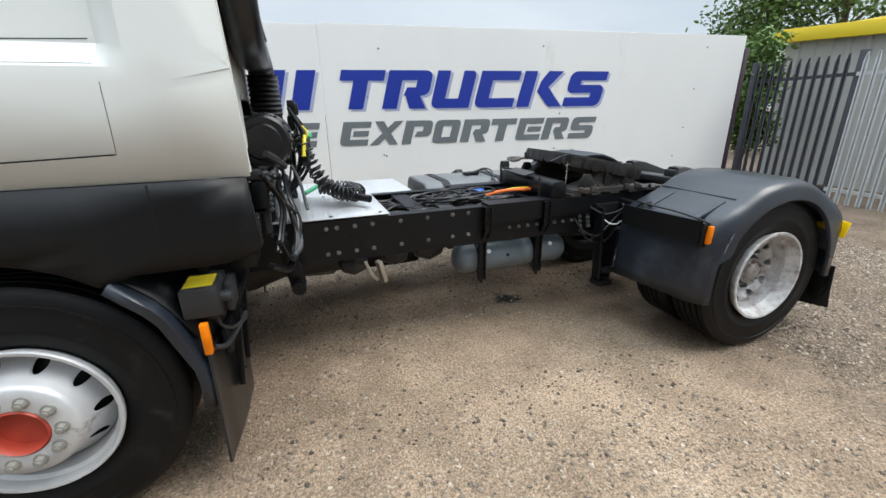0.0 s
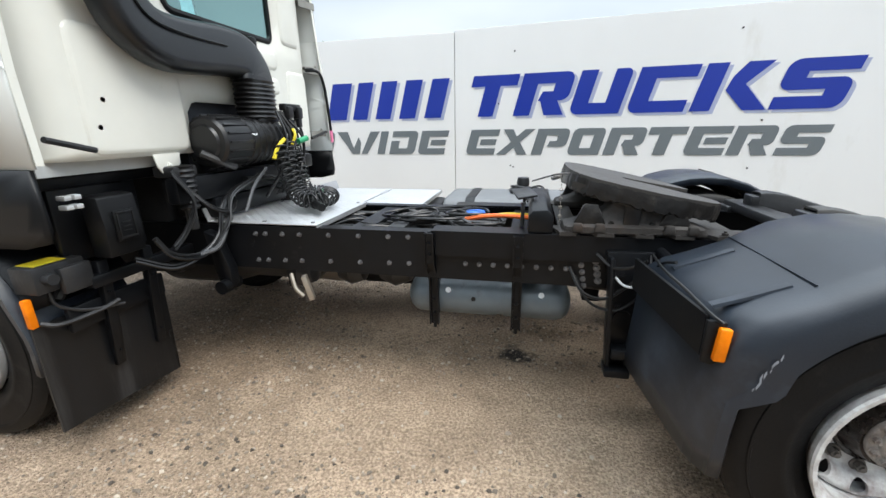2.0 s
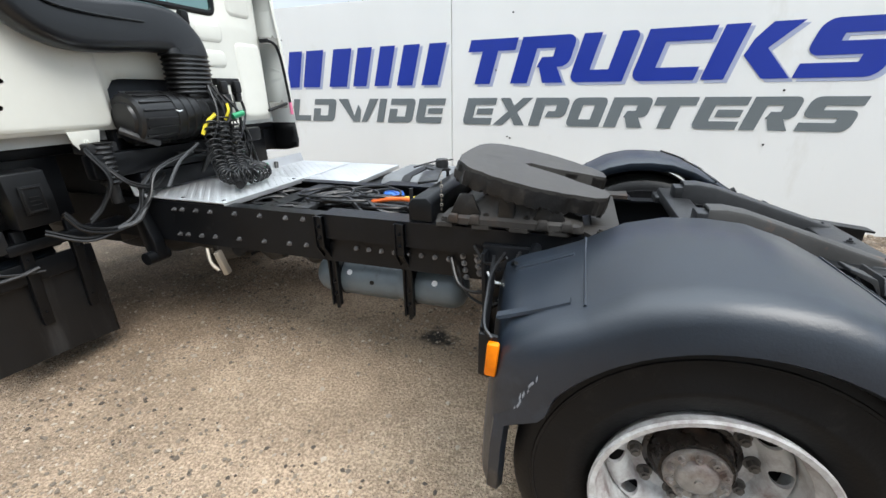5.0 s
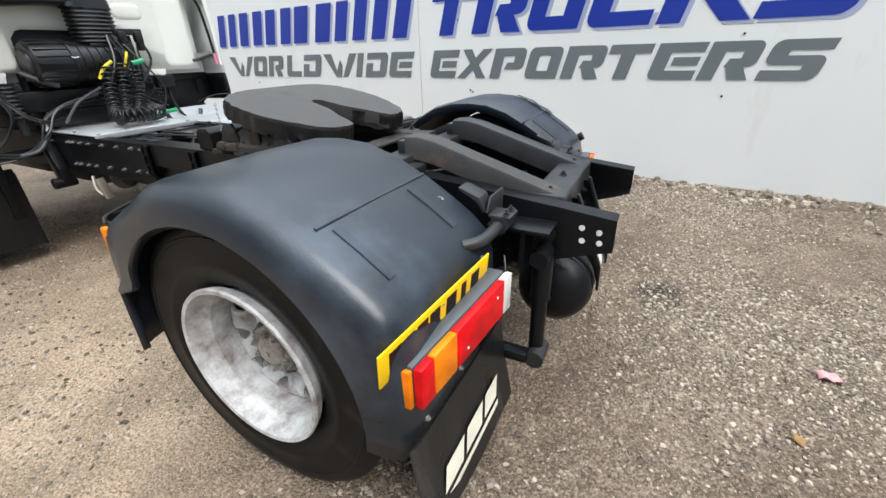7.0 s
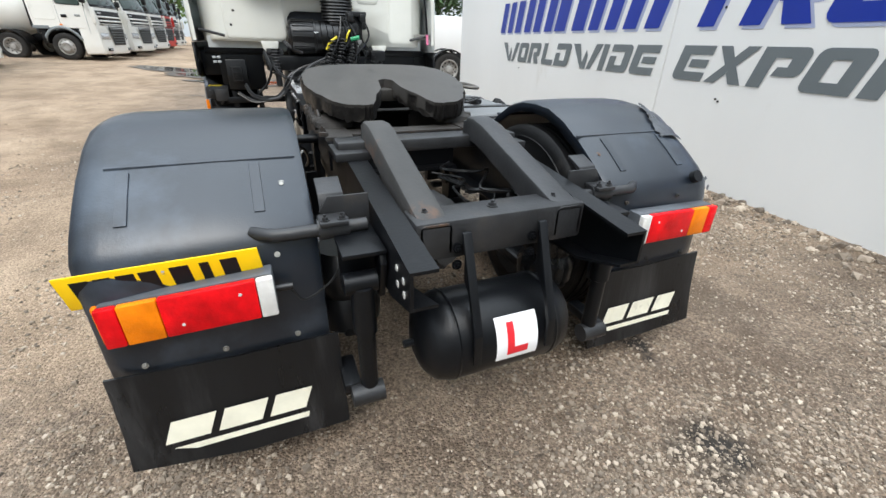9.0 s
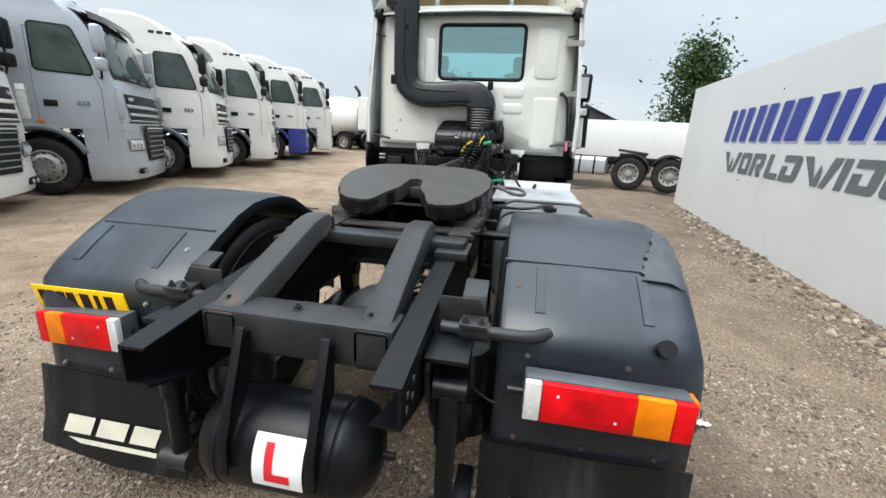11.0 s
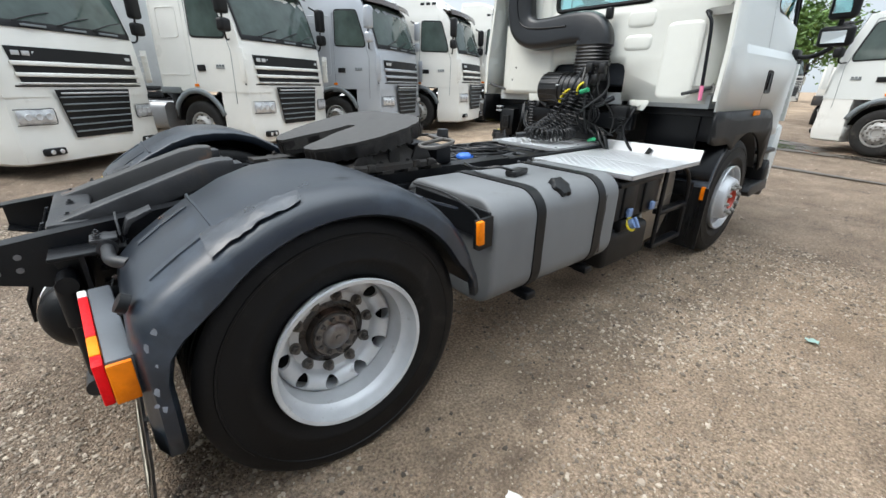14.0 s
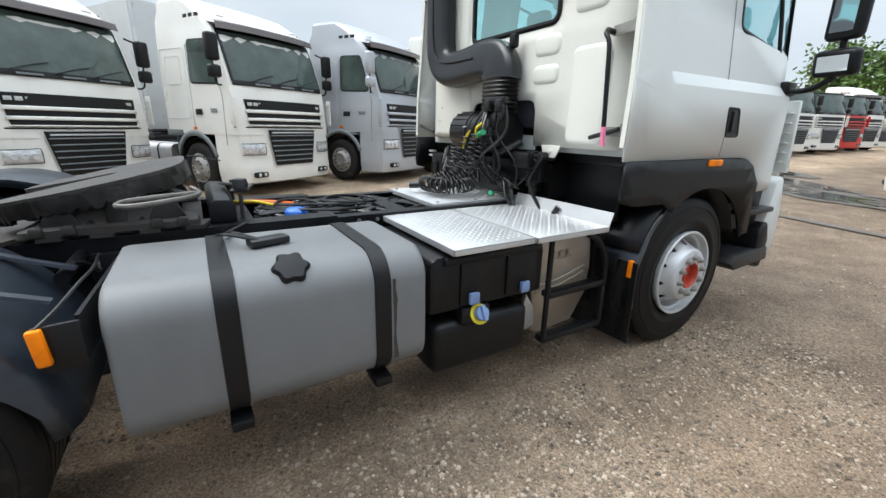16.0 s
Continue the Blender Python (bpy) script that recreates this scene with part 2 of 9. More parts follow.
PLATE_YELLOW = mat("number_plate_yellow", (0.92, 0.58, 0.005), 0.35, vary=0.05, scale=6, bump=0.0, spec=0.25)
PRINT_BLACK = mat("black_print", (0.006, 0.006, 0.0065), 0.5, vary=0.1, bump=0.0, spec=0.3)
PRINT_CREAM = mat("cream_print", (0.74, 0.71, 0.58), 0.55, vary=0.08, scale=12, bump=0.0, dirt=(0.45, 0.42, 0.34), dirt_amount=0.2, dirt_scale=14)
STICKER_WHITE = mat("white_sticker", (0.80, 0.80, 0.80), 0.4, vary=0.03, bump=0.0)
STICKER_RED = mat("red_sticker", (0.68, 0.02, 0.03), 0.4, vary=0.05, bump=0.0)
TAPE_GREY = mat("grey_repair_tape", (0.04, 0.044, 0.051), 0.3, vary=0.4, scale=12, bump=0.2, bscale=35)
SCRAPE = mat("scraped_pale_plastic", (0.22, 0.235, 0.26), 0.7, vary=0.3, scale=25, bump=0.1)
SEAT = mat("seat_dark_cloth", (0.05, 0.055, 0.065), 0.85, vary=0.2, scale=10, bump=0.1)
INTERIOR = mat("cab_interior_grey", (0.55, 0.57, 0.57), 0.8, vary=0.1, scale=4, bump=0.0)
GLASS_TEAL = glass_mat("tinted_rear_glass", (0.56, 0.84, 0.86), 0.12)
GLASS_REAR = glass_mat("tinted_rear_window_glass", (0.50, 0.80, 0.80), 0.36, sheen=(0.62, 0.92, 0.88))
MIRROR = mat("mirror_glass", (0.85, 0.87, 0.88), 0.04, 1.0, vary=0.0, bump=0.0, rough_vary=0.0)
HOARDING = mat("hoarding_white_sheet", (0.765, 0.765, 0.752), 0.46, vary=0.03, scale=0.5, bump=0.01, bscale=14, dirt=(0.66, 0.645, 0.605), dirt_amount=0.14, dirt_scale=0.8, stretch=(1, 1, 0.4))
SIGN_BLUE = mat("sign_blue_vinyl", (0.005, 0.028, 0.30), 0.35, vary=0.04, scale=2, bump=0.0)
SIGN_PALE = mat("sign_pale_blue_vinyl", (0.36, 0.40, 0.55), 0.4, vary=0.04, scale=2, bump=0.0)
SIGN_GREY = mat("sign_grey_vinyl", (0.14, 0.16, 0.17), 0.4, vary=0.05, scale=2, bump=0.0)

HUB_RUST = mat("hub_rusted_metal", (0.34, 0.32, 0.30), 0.42, 0.4, vary=0.3, scale=14, bump=0.12, bscale=60, dirt=(0.10, 0.042, 0.03), dirt_amount=0.7, dirt_scale=9)
RIM_DUSTY = mat("parked_dusty_rim", (0.36, 0.35, 0.33), 0.5, 0.2, vary=0.15, scale=6.0, bump=0.0, dirt=(0.13, 0.11, 0.09), dirt_amount=0.35, dirt_scale=6)
LAMP_HOUSING = mat("lamp_housing_grey", (0.075, 0.082, 0.092), 0.45, vary=0.15, scale=8, bump=0.03)


# ---- shape helpers ----
def mesh_object(name, bm, material, parent=None, label="", angle=38):
    bmesh.ops.recalc_face_normals(bm, faces=bm.faces)
    me = bpy.data.meshes.new(name)
    bm.to_mesh(me)
    bm.free()
    me.materials.append(material)
    me.shade_smooth()
    me.set_sharp_from_angle(angle=radians(angle))
    ob = new(name, me)
    if parent is not None:
        ob.parent = parent
    return tagged(ob, label=label)


def part(name, bm, material, parent, label="", angle=38):
    return mesh_object(name, bm, material, parent, label, angle)


def thing(name, label, category, group="", kind="", at=None):
    ob = new(name)
    ob.empty_display_size = 0.2
    if at is not None:
        ob.matrix_world = at
    return tagged(ob, label, category, group, kind)


def B():
    return bmesh.new()


def box(bm, lo, hi, bevel=0.0, m=None, seg=2):
    """An upright box between two corners, with rounded edges; m turns it."""
    lo, hi = [min(a, b) for a, b in zip(lo, hi)], [max(a, b) for a, b in zip(lo, hi)]
    vs = [bm.verts.new((x, y, z)) for x in (lo[0], hi[0]) for y in (lo[1], hi[1]) for z in (lo[2], hi[2])]
    fs = [bm.faces.new([vs[i] for i in f]) for f in ((0, 1, 3, 2), (4, 6, 7, 5), (0, 4, 5, 1), (2, 3, 7, 6), (0, 2, 6, 4), (1, 5, 7, 3))]
    if m is not None:
        bmesh.ops.transform(bm, matrix=m, verts=vs)
    if bevel:
        es = {e for f in fs for e in f.edges}
        bmesh.ops.bevel(bm, geom=list(es), offset=bevel, segments=seg, profile=0.5, affect="EDGES", clamp_overlap=True)
    return bm


def cbox(bm, c, size, bevel=0.0, rot=(0, 0, 0), seg=2):
    h = [s / 2 for s in size]
    return box(bm, [-a for a in h], h, bevel, pose(*c, *rot), seg)


def prism(bm, pts, axis, a, b, bevel=0.0, seg=2):
    """A polygon given in the two other axes, drawn out along axis from a to b."""
    def at(p, v):
        q = list(p)
        q.insert("xyz".index(axis), v)
        return q
    va, vb = [bm.verts.new(at(p, a)) for p in pts], [bm.verts.new(at(p, b)) for p in pts]
    fs = [bm.faces.new(va), bm.faces.new(list(reversed(vb)))]
    k = len(pts)
    fs += [bm.faces.new((va[i], va[(i + 1) % k], vb[(i + 1) % k], vb[i])) for i in range(k)]
    if bevel:
        es = {e for f in fs for e in f.edges}
        bmesh.ops.bevel(bm, geom=list(es), offset=bevel, segments=seg, profile=0.5, affect="EDGES", clamp_overlap=True)
    return bm


def loft(bm, rings, closed=True, caps=False):
    vs = [[bm.verts.new(p) for p in r] for r in rings]
    for r, s in zip(vs, vs[1:]):
        k = len(r)
        for i in range(k if closed else k - 1):
            j = (i + 1) % k
            bm.faces.new((r[i], r[j], s[j], s[i]))
    if caps:
        bm.faces.new(list(reversed(vs[0])))
        bm.faces.new(vs[-1])
    return bm


def lathe(bm, profile, centre, axis="y", n=40, caps=True, a0=0.0, a1=2 * math.pi):
    """Turn (radius, along) pairs round an axis through centre."""
    full = abs(a1 - a0) > 6.28
    rings = []
    for r, h in profile:
        ring = []
        for i in range(n if full else n + 1):
            a = a0 + (a1 - a0) * i / n
            u, v = r * math.cos(a), r * math.sin(a)
            p = {"y": (u, h, v), "x": (h, u, v), "z": (u, v, h)}[axis]
            ring.append(Vector(centre) + Vector(p))
        rings.append(ring)
    return loft(bm, rings, full, caps and full)


def rod(bm, a, b, r, n=10, r2=None):
    a, b = Vector(a), Vector(b)
    q = (b - a).to_track_quat("Z", "Y").to_matrix()
    r2 = r if r2 is None else r2
    rings = [[p + q @ Vector((rr * math.cos(2 * math.pi * i / n), rr * math.sin(2 * math.pi * i / n), 0)) for i in range(n)] for p, rr in ((a, r), (b, r2))]
    return loft(bm, rings, True, True)


def smooth_path(pts, steps=8):
    """Points along a Catmull-Rom curve."""
    p = [Vector(v) for v in pts]
    p = [2 * p[0] - p[1]] + p + [2 * p[-1] - p[-2]]
    out = []
    for i in range(1, len(p) - 2):
        for s in range(steps):
            t = s / steps
            out.append(0.5 * ((2 * p[i]) + (p[i + 1] - p[i - 1]) * t + (2 * p[i - 1] - 5 * p[i] + 4 * p[i + 1] - p[i + 2]) * t * t + (3 * p[i] - p[i - 1] - 3 * p[i + 1] + p[i + 2]) * t ** 3))
    out.append(p[-2])
    return out


def sweep(bm, path, section, up=(0, 0, 1), caps=True):
    """Carry a section, a function of the way's share giving (u, v) pairs, along a path without twist."""
    path = [Vector(p) for p in path]
    k, side, rings = len(path), None, []
    for i, p in enumerate(path):
        d = (path[min(i + 1, k - 1)] - path[max(i - 1, 0)]).normalized()
        if side is None:
            side = d.cross(Vector(up))
            if side.length < 1e-3:
                side = d.cross(Vector((1, 0, 0)))
        side = (side - d * side.dot(d)).normalized()
        top = side.cross(d)
        rings.append([p + side * u + top * v for u, v in section(i / (k - 1))])
    return loft(bm, rings, True, caps)


def tube(bm, pts, r, n=8, steps=6):
    path = smooth_path(pts, steps) if steps else pts
    ring = [(r * math.cos(2 * math.pi * i / n), r * math.sin(2 * math.pi * i / n)) for i in range(n)]
    return sweep(bm, path, lambda t: ring)


def coil(bm, pts, radius, r, turns, n=6, per=14, flat=1.0):
    """A coiled hose along a path."""
    path = smooth_path(pts, 24)
    total, out, side = int(turns * per), [], None
    for i in range(total + 1):
        f = i / total * (len(path) - 1)
        k = min(int(f), len(path) - 2)
        p = path[k].lerp(path[k + 1], f - k)
        d = (path[k + 1] - path[k]).normalized()
        if side is None:
            side = d.cross(Vector((1, 0.3, 0.1)))
        side = (side - d * side.dot(d)).normalized()
        a = 2 * math.pi * i / per
        out.append(p + radius * (math.cos(a) * side + math.sin(a) * flat * d.cross(side)))
    return tube(bm, out, r, n, 0)


def rounded_rect(w, h, r, seg=5):
    pts = []
    for cx, cy, a in ((w / 2 - r, h / 2 - r, 0), (-w / 2 + r, h / 2 - r, 90), (-w / 2 + r, -h / 2 + r, 180), (w / 2 - r, -h / 2 + r, 270)):
        for i in range(seg + 1):
            t = radians(a + 90 * i / seg)
            pts.append((cx + r * math.cos(t), cy + r * math.sin(t)))
    return pts


def bolt(bm, p, d, r=0.014, h=0.012):
    """A hexagonal bolt head with its washer, out along d."""
    p, d = Vector(p), Vector(d).normalized()
    rod(bm, p, p + d * 0.003, r * 1.5, 10)
    rod(bm, p, p + d * h, r, 6)
    rod(bm, p + d * h, p + d * (h + 0.008), r * 0.5, 6)
    return bm


def solid(ob, thickness, offset=0.0):
    m = ob.modifiers.new("thickness", "SOLIDIFY")
    m.thickness, m.offset = thickness, offset
    return ob


def pieces(name, bm, material, parent, label="", near=0.0, angle=38):
    """Each separate piece of a bmesh as an object of its own; near joins pieces that touch within it."""
    islands, seen = [], set()
    for v in bm.verts:
        if v in seen:
            continue
        stack, isl_ = [v], []
        seen.add(v)
        while stack:
            q = stack.pop()
            isl_.append(q)
            for e in q.link_edges:
                o = e.other_vert(q)
                if o not in seen:
                    seen.add(o)
                    stack.append(o)
        islands.append(isl_)
    boxes = [[(min(v.co[k] for v in i) - near, max(v.co[k] for v in i) + near) for k in range(3)] for i in islands]
    root = list(range(len(islands)))

    def top(i):
        while root[i] != i:
            i = root[i]
        return i
    if near:
        for i in range(len(boxes)):
            for j in range(i):
                if all(boxes[i][k][0] <= boxes[j][k][1] and boxes[j][k][0] <= boxes[i][k][1] for k in range(3)):
                    root[top(i)] = top(j)
    groups = collections.defaultdict(list)
    for i, isl_ in enumerate(islands):
        groups[top(i)] += isl_
    out = []
    for vs in groups.values():
        nb, new_of = B(), {}
        for v in vs:
            new_of[v] = nb.verts.new(v.co)
        for f in {f for v in vs for f in v.link_faces}:
            nb.faces.new([new_of[v] for v in f.verts])
        out.append(mesh_object(name, nb, material, parent, label, angle))
    bm.free()
    return out


# ---- ground: one sheet to the horizon ----
def ground_mat():
    m = bpy.data.materials.new("compacted_gravel")
    m.use_nodes = True
    n, l = m.node_tree.nodes, m.node_tree.links
    b = n["Principled BSDF"]
    tc = n.new("ShaderNodeTexCoord")

    def tex(kind, scale, detail=5.0):
        q = n.new("ShaderNodeTex" + kind)
        q.inputs["Scale"].default_value = scale
        if kind == "Noise":
            q.inputs["Detail"].default_value, q.inputs["Roughness"].default_value = detail, 0.62
        l.new(tc.outputs["Object"], q.inputs["Vector"])
        return q

    def ramp(src, stops):
        r = n.new("ShaderNodeValToRGB")
        while len(r.color_ramp.elements) < len(stops):
            r.color_ramp.elements.new(0.5)
        for e, (p, c) in zip(r.color_ramp.elements, stops):
            e.position, e.color = p, (*c, 1)
        l.new(src, r.inputs["Fac"])
        return r.outputs["Color"]

    def mix(fac, a, c, mode="MIX"):
        x = n.new("ShaderNodeMix")
        x.data_type, x.blend_type = "RGBA", mode
        for s, v in (("Factor", fac), ("A", a), ("B", c)):
            if isinstance(v, (float, tuple)):
                x.inputs[s].default_value = v
            else:
                l.new(v, x.inputs[s])
        return x.outputs["Result"]

    broad, mid, fine = tex("Noise", 0.45, 6), tex("Noise", 2.6, 6), tex("Noise", 75, 4)
    peb, peb2 = tex("Voronoi", 105), tex("Voronoi", 48)
    sand = ramp(broad.outputs["Fac"], [(0.34, (0.300, 0.222, 0.155)), (0.5, (0.362, 0.270, 0.189)), (0.66, (0.430, 0.330, 0.237))])
    grey = ramp(mid.outputs["Fac"], [(0.3, (0.097, 0.070, 0.051)), (0.5, (0.150, 0.111, 0.082)), (0.7, (0.212, 0.159, 0.118))])
    gravel = ramp(peb.outputs["Color"], [(0.12, (0.066, 0.050, 0.038)), (0.5, (0.185, 0.143, 0.108)), (0.88, (0.395, 0.308, 0.230))])
    gravel2 = ramp(peb2.outputs["Color"], [(0.15, (0.076, 0.060, 0.047)), (0.6, (0.210, 0.166, 0.127)), (0.95, (0.452, 0.360, 0.274))])
    # sandy and worn smooth away from the truck, gravelly and greyer round it
    sep = n.new("ShaderNodeSeparateXYZ")
    l.new(tc.outputs["Object"], sep.inputs["Vector"])

    def math_node(op, a, c):
        q = n.new("ShaderNodeMath")
        q.operation = op
        for i_, v in enumerate((a, c)):
            if isinstance(v, float):
                q.inputs[i_].default_value = v
            else:
                l.new(v, q.inputs[i_])
        return q.outputs["Value"]

    def span(v, lo, hi):
        q = n.new("ShaderNodeMapRange")
        q.inputs["From Min"].default_value, q.inputs["From Max"].default_value = lo, hi
        l.new(v, q.inputs["Value"])
        return q.outputs["Result"]

    wob = math_node("MULTIPLY", math_node("SUBTRACT", broad.outputs["Fac"], 0.5), 6.0)
    behind = span(math_node("ADD", sep.outputs["X"], math_node("MULTIPLY", wob, 0.4)), -0.6, 0.8)
    beside = math_node("MULTIPLY", span(math_node("ADD", sep.outputs["Y"], math_node("MULTIPLY", wob, 0.4)), 0.2, 1.3), span(math_node("ADD", sep.outputs["X"], wob), -6.0, -3.0))
    ahead = math_node("MULTIPLY", span(math_node("ADD", sep.outputs["X"], math_node("MULTIPLY", wob, 0.3)), -3.2, -4.6), span(sep.outputs["Y"], -3.6, -2.2))
    greyer = math_node("MAXIMUM", math_node("MULTIPLY", behind, 0.85), math_node("MULTIPLY", beside, 0.3))
    greyer = math_node("MAXIMUM", greyer, math_node("MULTIPLY", ahead, 0.7))
    base = mix(greyer, sand, grey)
    where = ramp(mid.outputs["Fac"], [(0.36, (0.25, 0.25, 0.25)), (0.62, (0.8, 0.8, 0.8))])
    where2 = ramp(tex("Noise", 7.0, 4).outputs["Fac"], [(0.50, (0, 0, 0)), (0.62, (0.75, 0.75, 0.75))])
    lots = math_node("ADD", math_node("MULTIPLY", greyer, 0.76), 0.15)
    col = mix(math_node("MULTIPLY", where, lots), base, gravel)
    col = mix(math_node("MULTIPLY", where2, lots), col, gravel2)
    grit = ramp(fine.outputs["Fac"], [(0.34, (0.52, 0.51, 0.50)), (0.66, (1.36, 1.36, 1.36))])
    col = mix(1.0, col, grit, "MULTIPLY")
    damp = ramp(tex("Noise", 0.75, 6).outputs["Fac"], [(0.50, (1, 1, 1)), (0.68, (0.82, 0.80, 0.78))])
    col = mix(1.0, col, damp, "MULTIPLY")
    mott = ramp(tex("Noise", 2.1, 7).outputs["Fac"], [(0.36, (0.80, 0.79, 0.78)), (0.64, (1.17, 1.165, 1.16))])
    col = mix(1.0, col, mott, "MULTIPLY")
    # oil drips under and behind the truck
    for ox, oy, rad in ((1.25, 0.77, 0.20), (0.66, 0.98, 0.13), (-1.2, 0.1, 0.14)):
        dx, dy = math_node("ADD", sep.outputs["X"], -ox), math_node("ADD", sep.outputs["Y"], -oy)
        rr_ = math_node("SQRT", math_node("ADD", math_node("MULTIPLY", dx, dx), math_node("MULTIPLY", dy, dy)), 0.0)
        rr_ = math_node("ADD", rr_, math_node("MULTIPLY", math_node("SUBTRACT", tex("Noise", 9.0, 5).outputs["Fac"], 0.5), 0.4))
        col = mix(span(rr_, rad, rad * 0.3), col, (0.035, 0.030, 0.026, 1))
    # ragged darker brown patches beside the fuel tank and the right-hand wheels
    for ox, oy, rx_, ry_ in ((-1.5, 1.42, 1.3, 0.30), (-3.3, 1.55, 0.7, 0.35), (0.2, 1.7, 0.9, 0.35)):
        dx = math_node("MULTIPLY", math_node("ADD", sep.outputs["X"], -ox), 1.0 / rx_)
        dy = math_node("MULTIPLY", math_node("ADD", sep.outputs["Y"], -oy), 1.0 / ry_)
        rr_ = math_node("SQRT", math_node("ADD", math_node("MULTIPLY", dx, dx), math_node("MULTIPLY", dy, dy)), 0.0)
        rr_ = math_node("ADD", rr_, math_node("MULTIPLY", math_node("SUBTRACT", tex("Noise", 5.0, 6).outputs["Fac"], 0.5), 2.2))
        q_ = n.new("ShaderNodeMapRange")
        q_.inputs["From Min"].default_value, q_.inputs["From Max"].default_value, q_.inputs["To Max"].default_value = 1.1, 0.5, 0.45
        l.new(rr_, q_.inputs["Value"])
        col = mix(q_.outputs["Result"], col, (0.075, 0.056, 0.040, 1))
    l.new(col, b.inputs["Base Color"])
    b.inputs["Roughness"].default_value = 0.93
    b.inputs["Specular IOR Level"].default_value = 0.25
    bp, bp2 = n.new("ShaderNodeBump"), n.new("ShaderNodeBump")
    bp.inputs["Strength"].default_value, bp.inputs["Distance"].default_value, bp.invert = 0.95, 0.011, True
    bp2.inputs["Strength"].default_value, bp2.inputs["Distance"].default_value = 0.5, 0.03
    l.new(peb.outputs["Distance"], bp.inputs["Height"])
    l.new(mid.outputs["Fac"], bp2.inputs["Height"])
    l.new(bp2.outputs["Normal"], bp.inputs["Normal"])
    l.new(bp.outputs["Normal"], b.inputs["Normal"])
    return m


def wall_line(x):
    return 3.861 - 0.100 * x


def ground_z(x, y):
    """Level yard, falling a little to the foot of the hoarding, with shallow dips."""
    d = wall_line(x) - y
    z = -0.022 - (0.055 * max(0.0, min(1.0, (2.3 - d) / 2.0)) if -10 < x < 6.2 else 0.0)
    if abs(x) < 8:
        z -= 0.022 * max(0.0, min(1.0, -0.6 - y)) * max(0.0, min(1.0, 1.2 - x)) * max(0.0, min(1.0, 5.0 + y))
    # the yard rises gently towards the far rows of trucks
    far = math.hypot(x, y)
    if x < 6 and far > 5.5 and y < wall_line(x):
        z += 0.027 * (min(far, 34.0) - 5.5) * (0.5 + 0.5 * max(0.0, min(1.0, -2.5 * y / far))) * min(1.0, (6 - x) / 6)
    if max(abs(x), abs(y)) < 30:
        z += 0.012 * (noise.noise((x * 0.5, y * 0.5, 0)) + 0.6 * noise.noise((x * 1.7, y * 1.7, 3)))
        if abs(x) < 5 and abs(y) < 4.5:
            z += 0.006 * noise.noise((x * 6, y * 6, 7))
    return z


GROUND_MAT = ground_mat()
gx = sorted({*[-900, -400, -150, -80, -50, -36, -30], *[v * 1.0 for v in range(-30, 31)], *[v * 0.12 for v in range(-50, 34)], 36, 50, 80, 150, 400, 900})
gy = sorted({*[-900, -400, -150, -80, -50, -36, -30], *[v * 1.0 for v in range(-30, 31)], *[v * 0.12 for v in range(-36, 40)], 36, 50, 80, 150, 400, 900})
bm = B()
gv = [[bm.verts.new((x, y, ground_z(x, y))) for y in gy] for x in gx]
for i in range(len(gx) - 1):
    for j in range(len(gy) - 1):
        bm.faces.new((gv[i][j], gv[i + 1][j], gv[i + 1][j + 1], gv[i][j + 1]))
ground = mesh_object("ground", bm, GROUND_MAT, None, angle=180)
tagged(ground, "pale tan compacted gravel yard with damp and other darker patches", "ground", kind="structure")

# loose stones, past counting
STONE = mat("loose_stone", (0.27, 0.245, 0.21), 0.9, vary=0.1, bump=0.1, bscale=90, grain=0.3)
sn = STONE.node_tree
isl = sn.nodes.new("ShaderNodeNewGeometry")
hue = sn.nodes.new("ShaderNodeValToRGB")
hue.color_ramp.elements[0].color, hue.color_ramp.elements[1].color = (0.10, 0.079, 0.060, 1), (0.46, 0.388, 0.305, 1)
hue.color_ramp.elements.new(0.55).color = (0.25, 0.20, 0.152, 1)
sn.links.new(isl.outputs["Random Per Island"], hue.inputs["Fac"])
sn.links.new(hue.outputs["Color"], sn.nodes["Principled BSDF"].inputs["Base Color"])


def stones(name, count, place, sizes, label, rnd):
    """Many small broken stones, each a squashed and dented eight-sided lump."""
    verts, faces = [], []
    base = [(1, 0, 0), (0, 1, 0), (-1, 0, 0), (0, -1, 0)]
    for _ in range(count):
        x, y = place(rnd)
        s = sizes[0] + (sizes[1] - sizes[0]) * rnd.random() ** 4.0
        a, k = rnd.random() * 6.28, len(verts)
        ca, sa = math.cos(a), math.sin(a)
        z = ground_z(x, y)
        for u, v, w in base:
            f = s * (0.7 + 0.6 * rnd.random())
            u2, v2 = u * f, v * f * (0.6 + 0.4 * rnd.random())
            verts.append((x + ca * u2 - sa * v2, y + sa * u2 + ca * v2, z + s * 0.1 * rnd.random()))
        for u, v, w in base:
            f = s * (0.4 + 0.4 * rnd.random())
            b2 = a + 0.6
            u2, v2 = u * f, v * f
            verts.append((x + math.cos(b2) * u2 - math.sin(b2) * v2, y + math.sin(b2) * u2 + math.cos(b2) * v2, z + s * (0.45 + 0.35 * rnd.random())))
        for i in range(4):
            j = (i + 1) % 4
            faces += [(k + i, k + j, k + 4 + i), (k + j, k + 4 + j, k + 4 + i)]
        faces += [(k + 4, k + 5, k + 6), (k + 4, k + 6, k + 7)]
    me = bpy.data.meshes.new(name)
    me.from_pydata(verts, [], faces)
    me.materials.append(STONE)
    return tagged(new(name, me), label, "gravel", kind="stuff")


rs = random.Random(4)


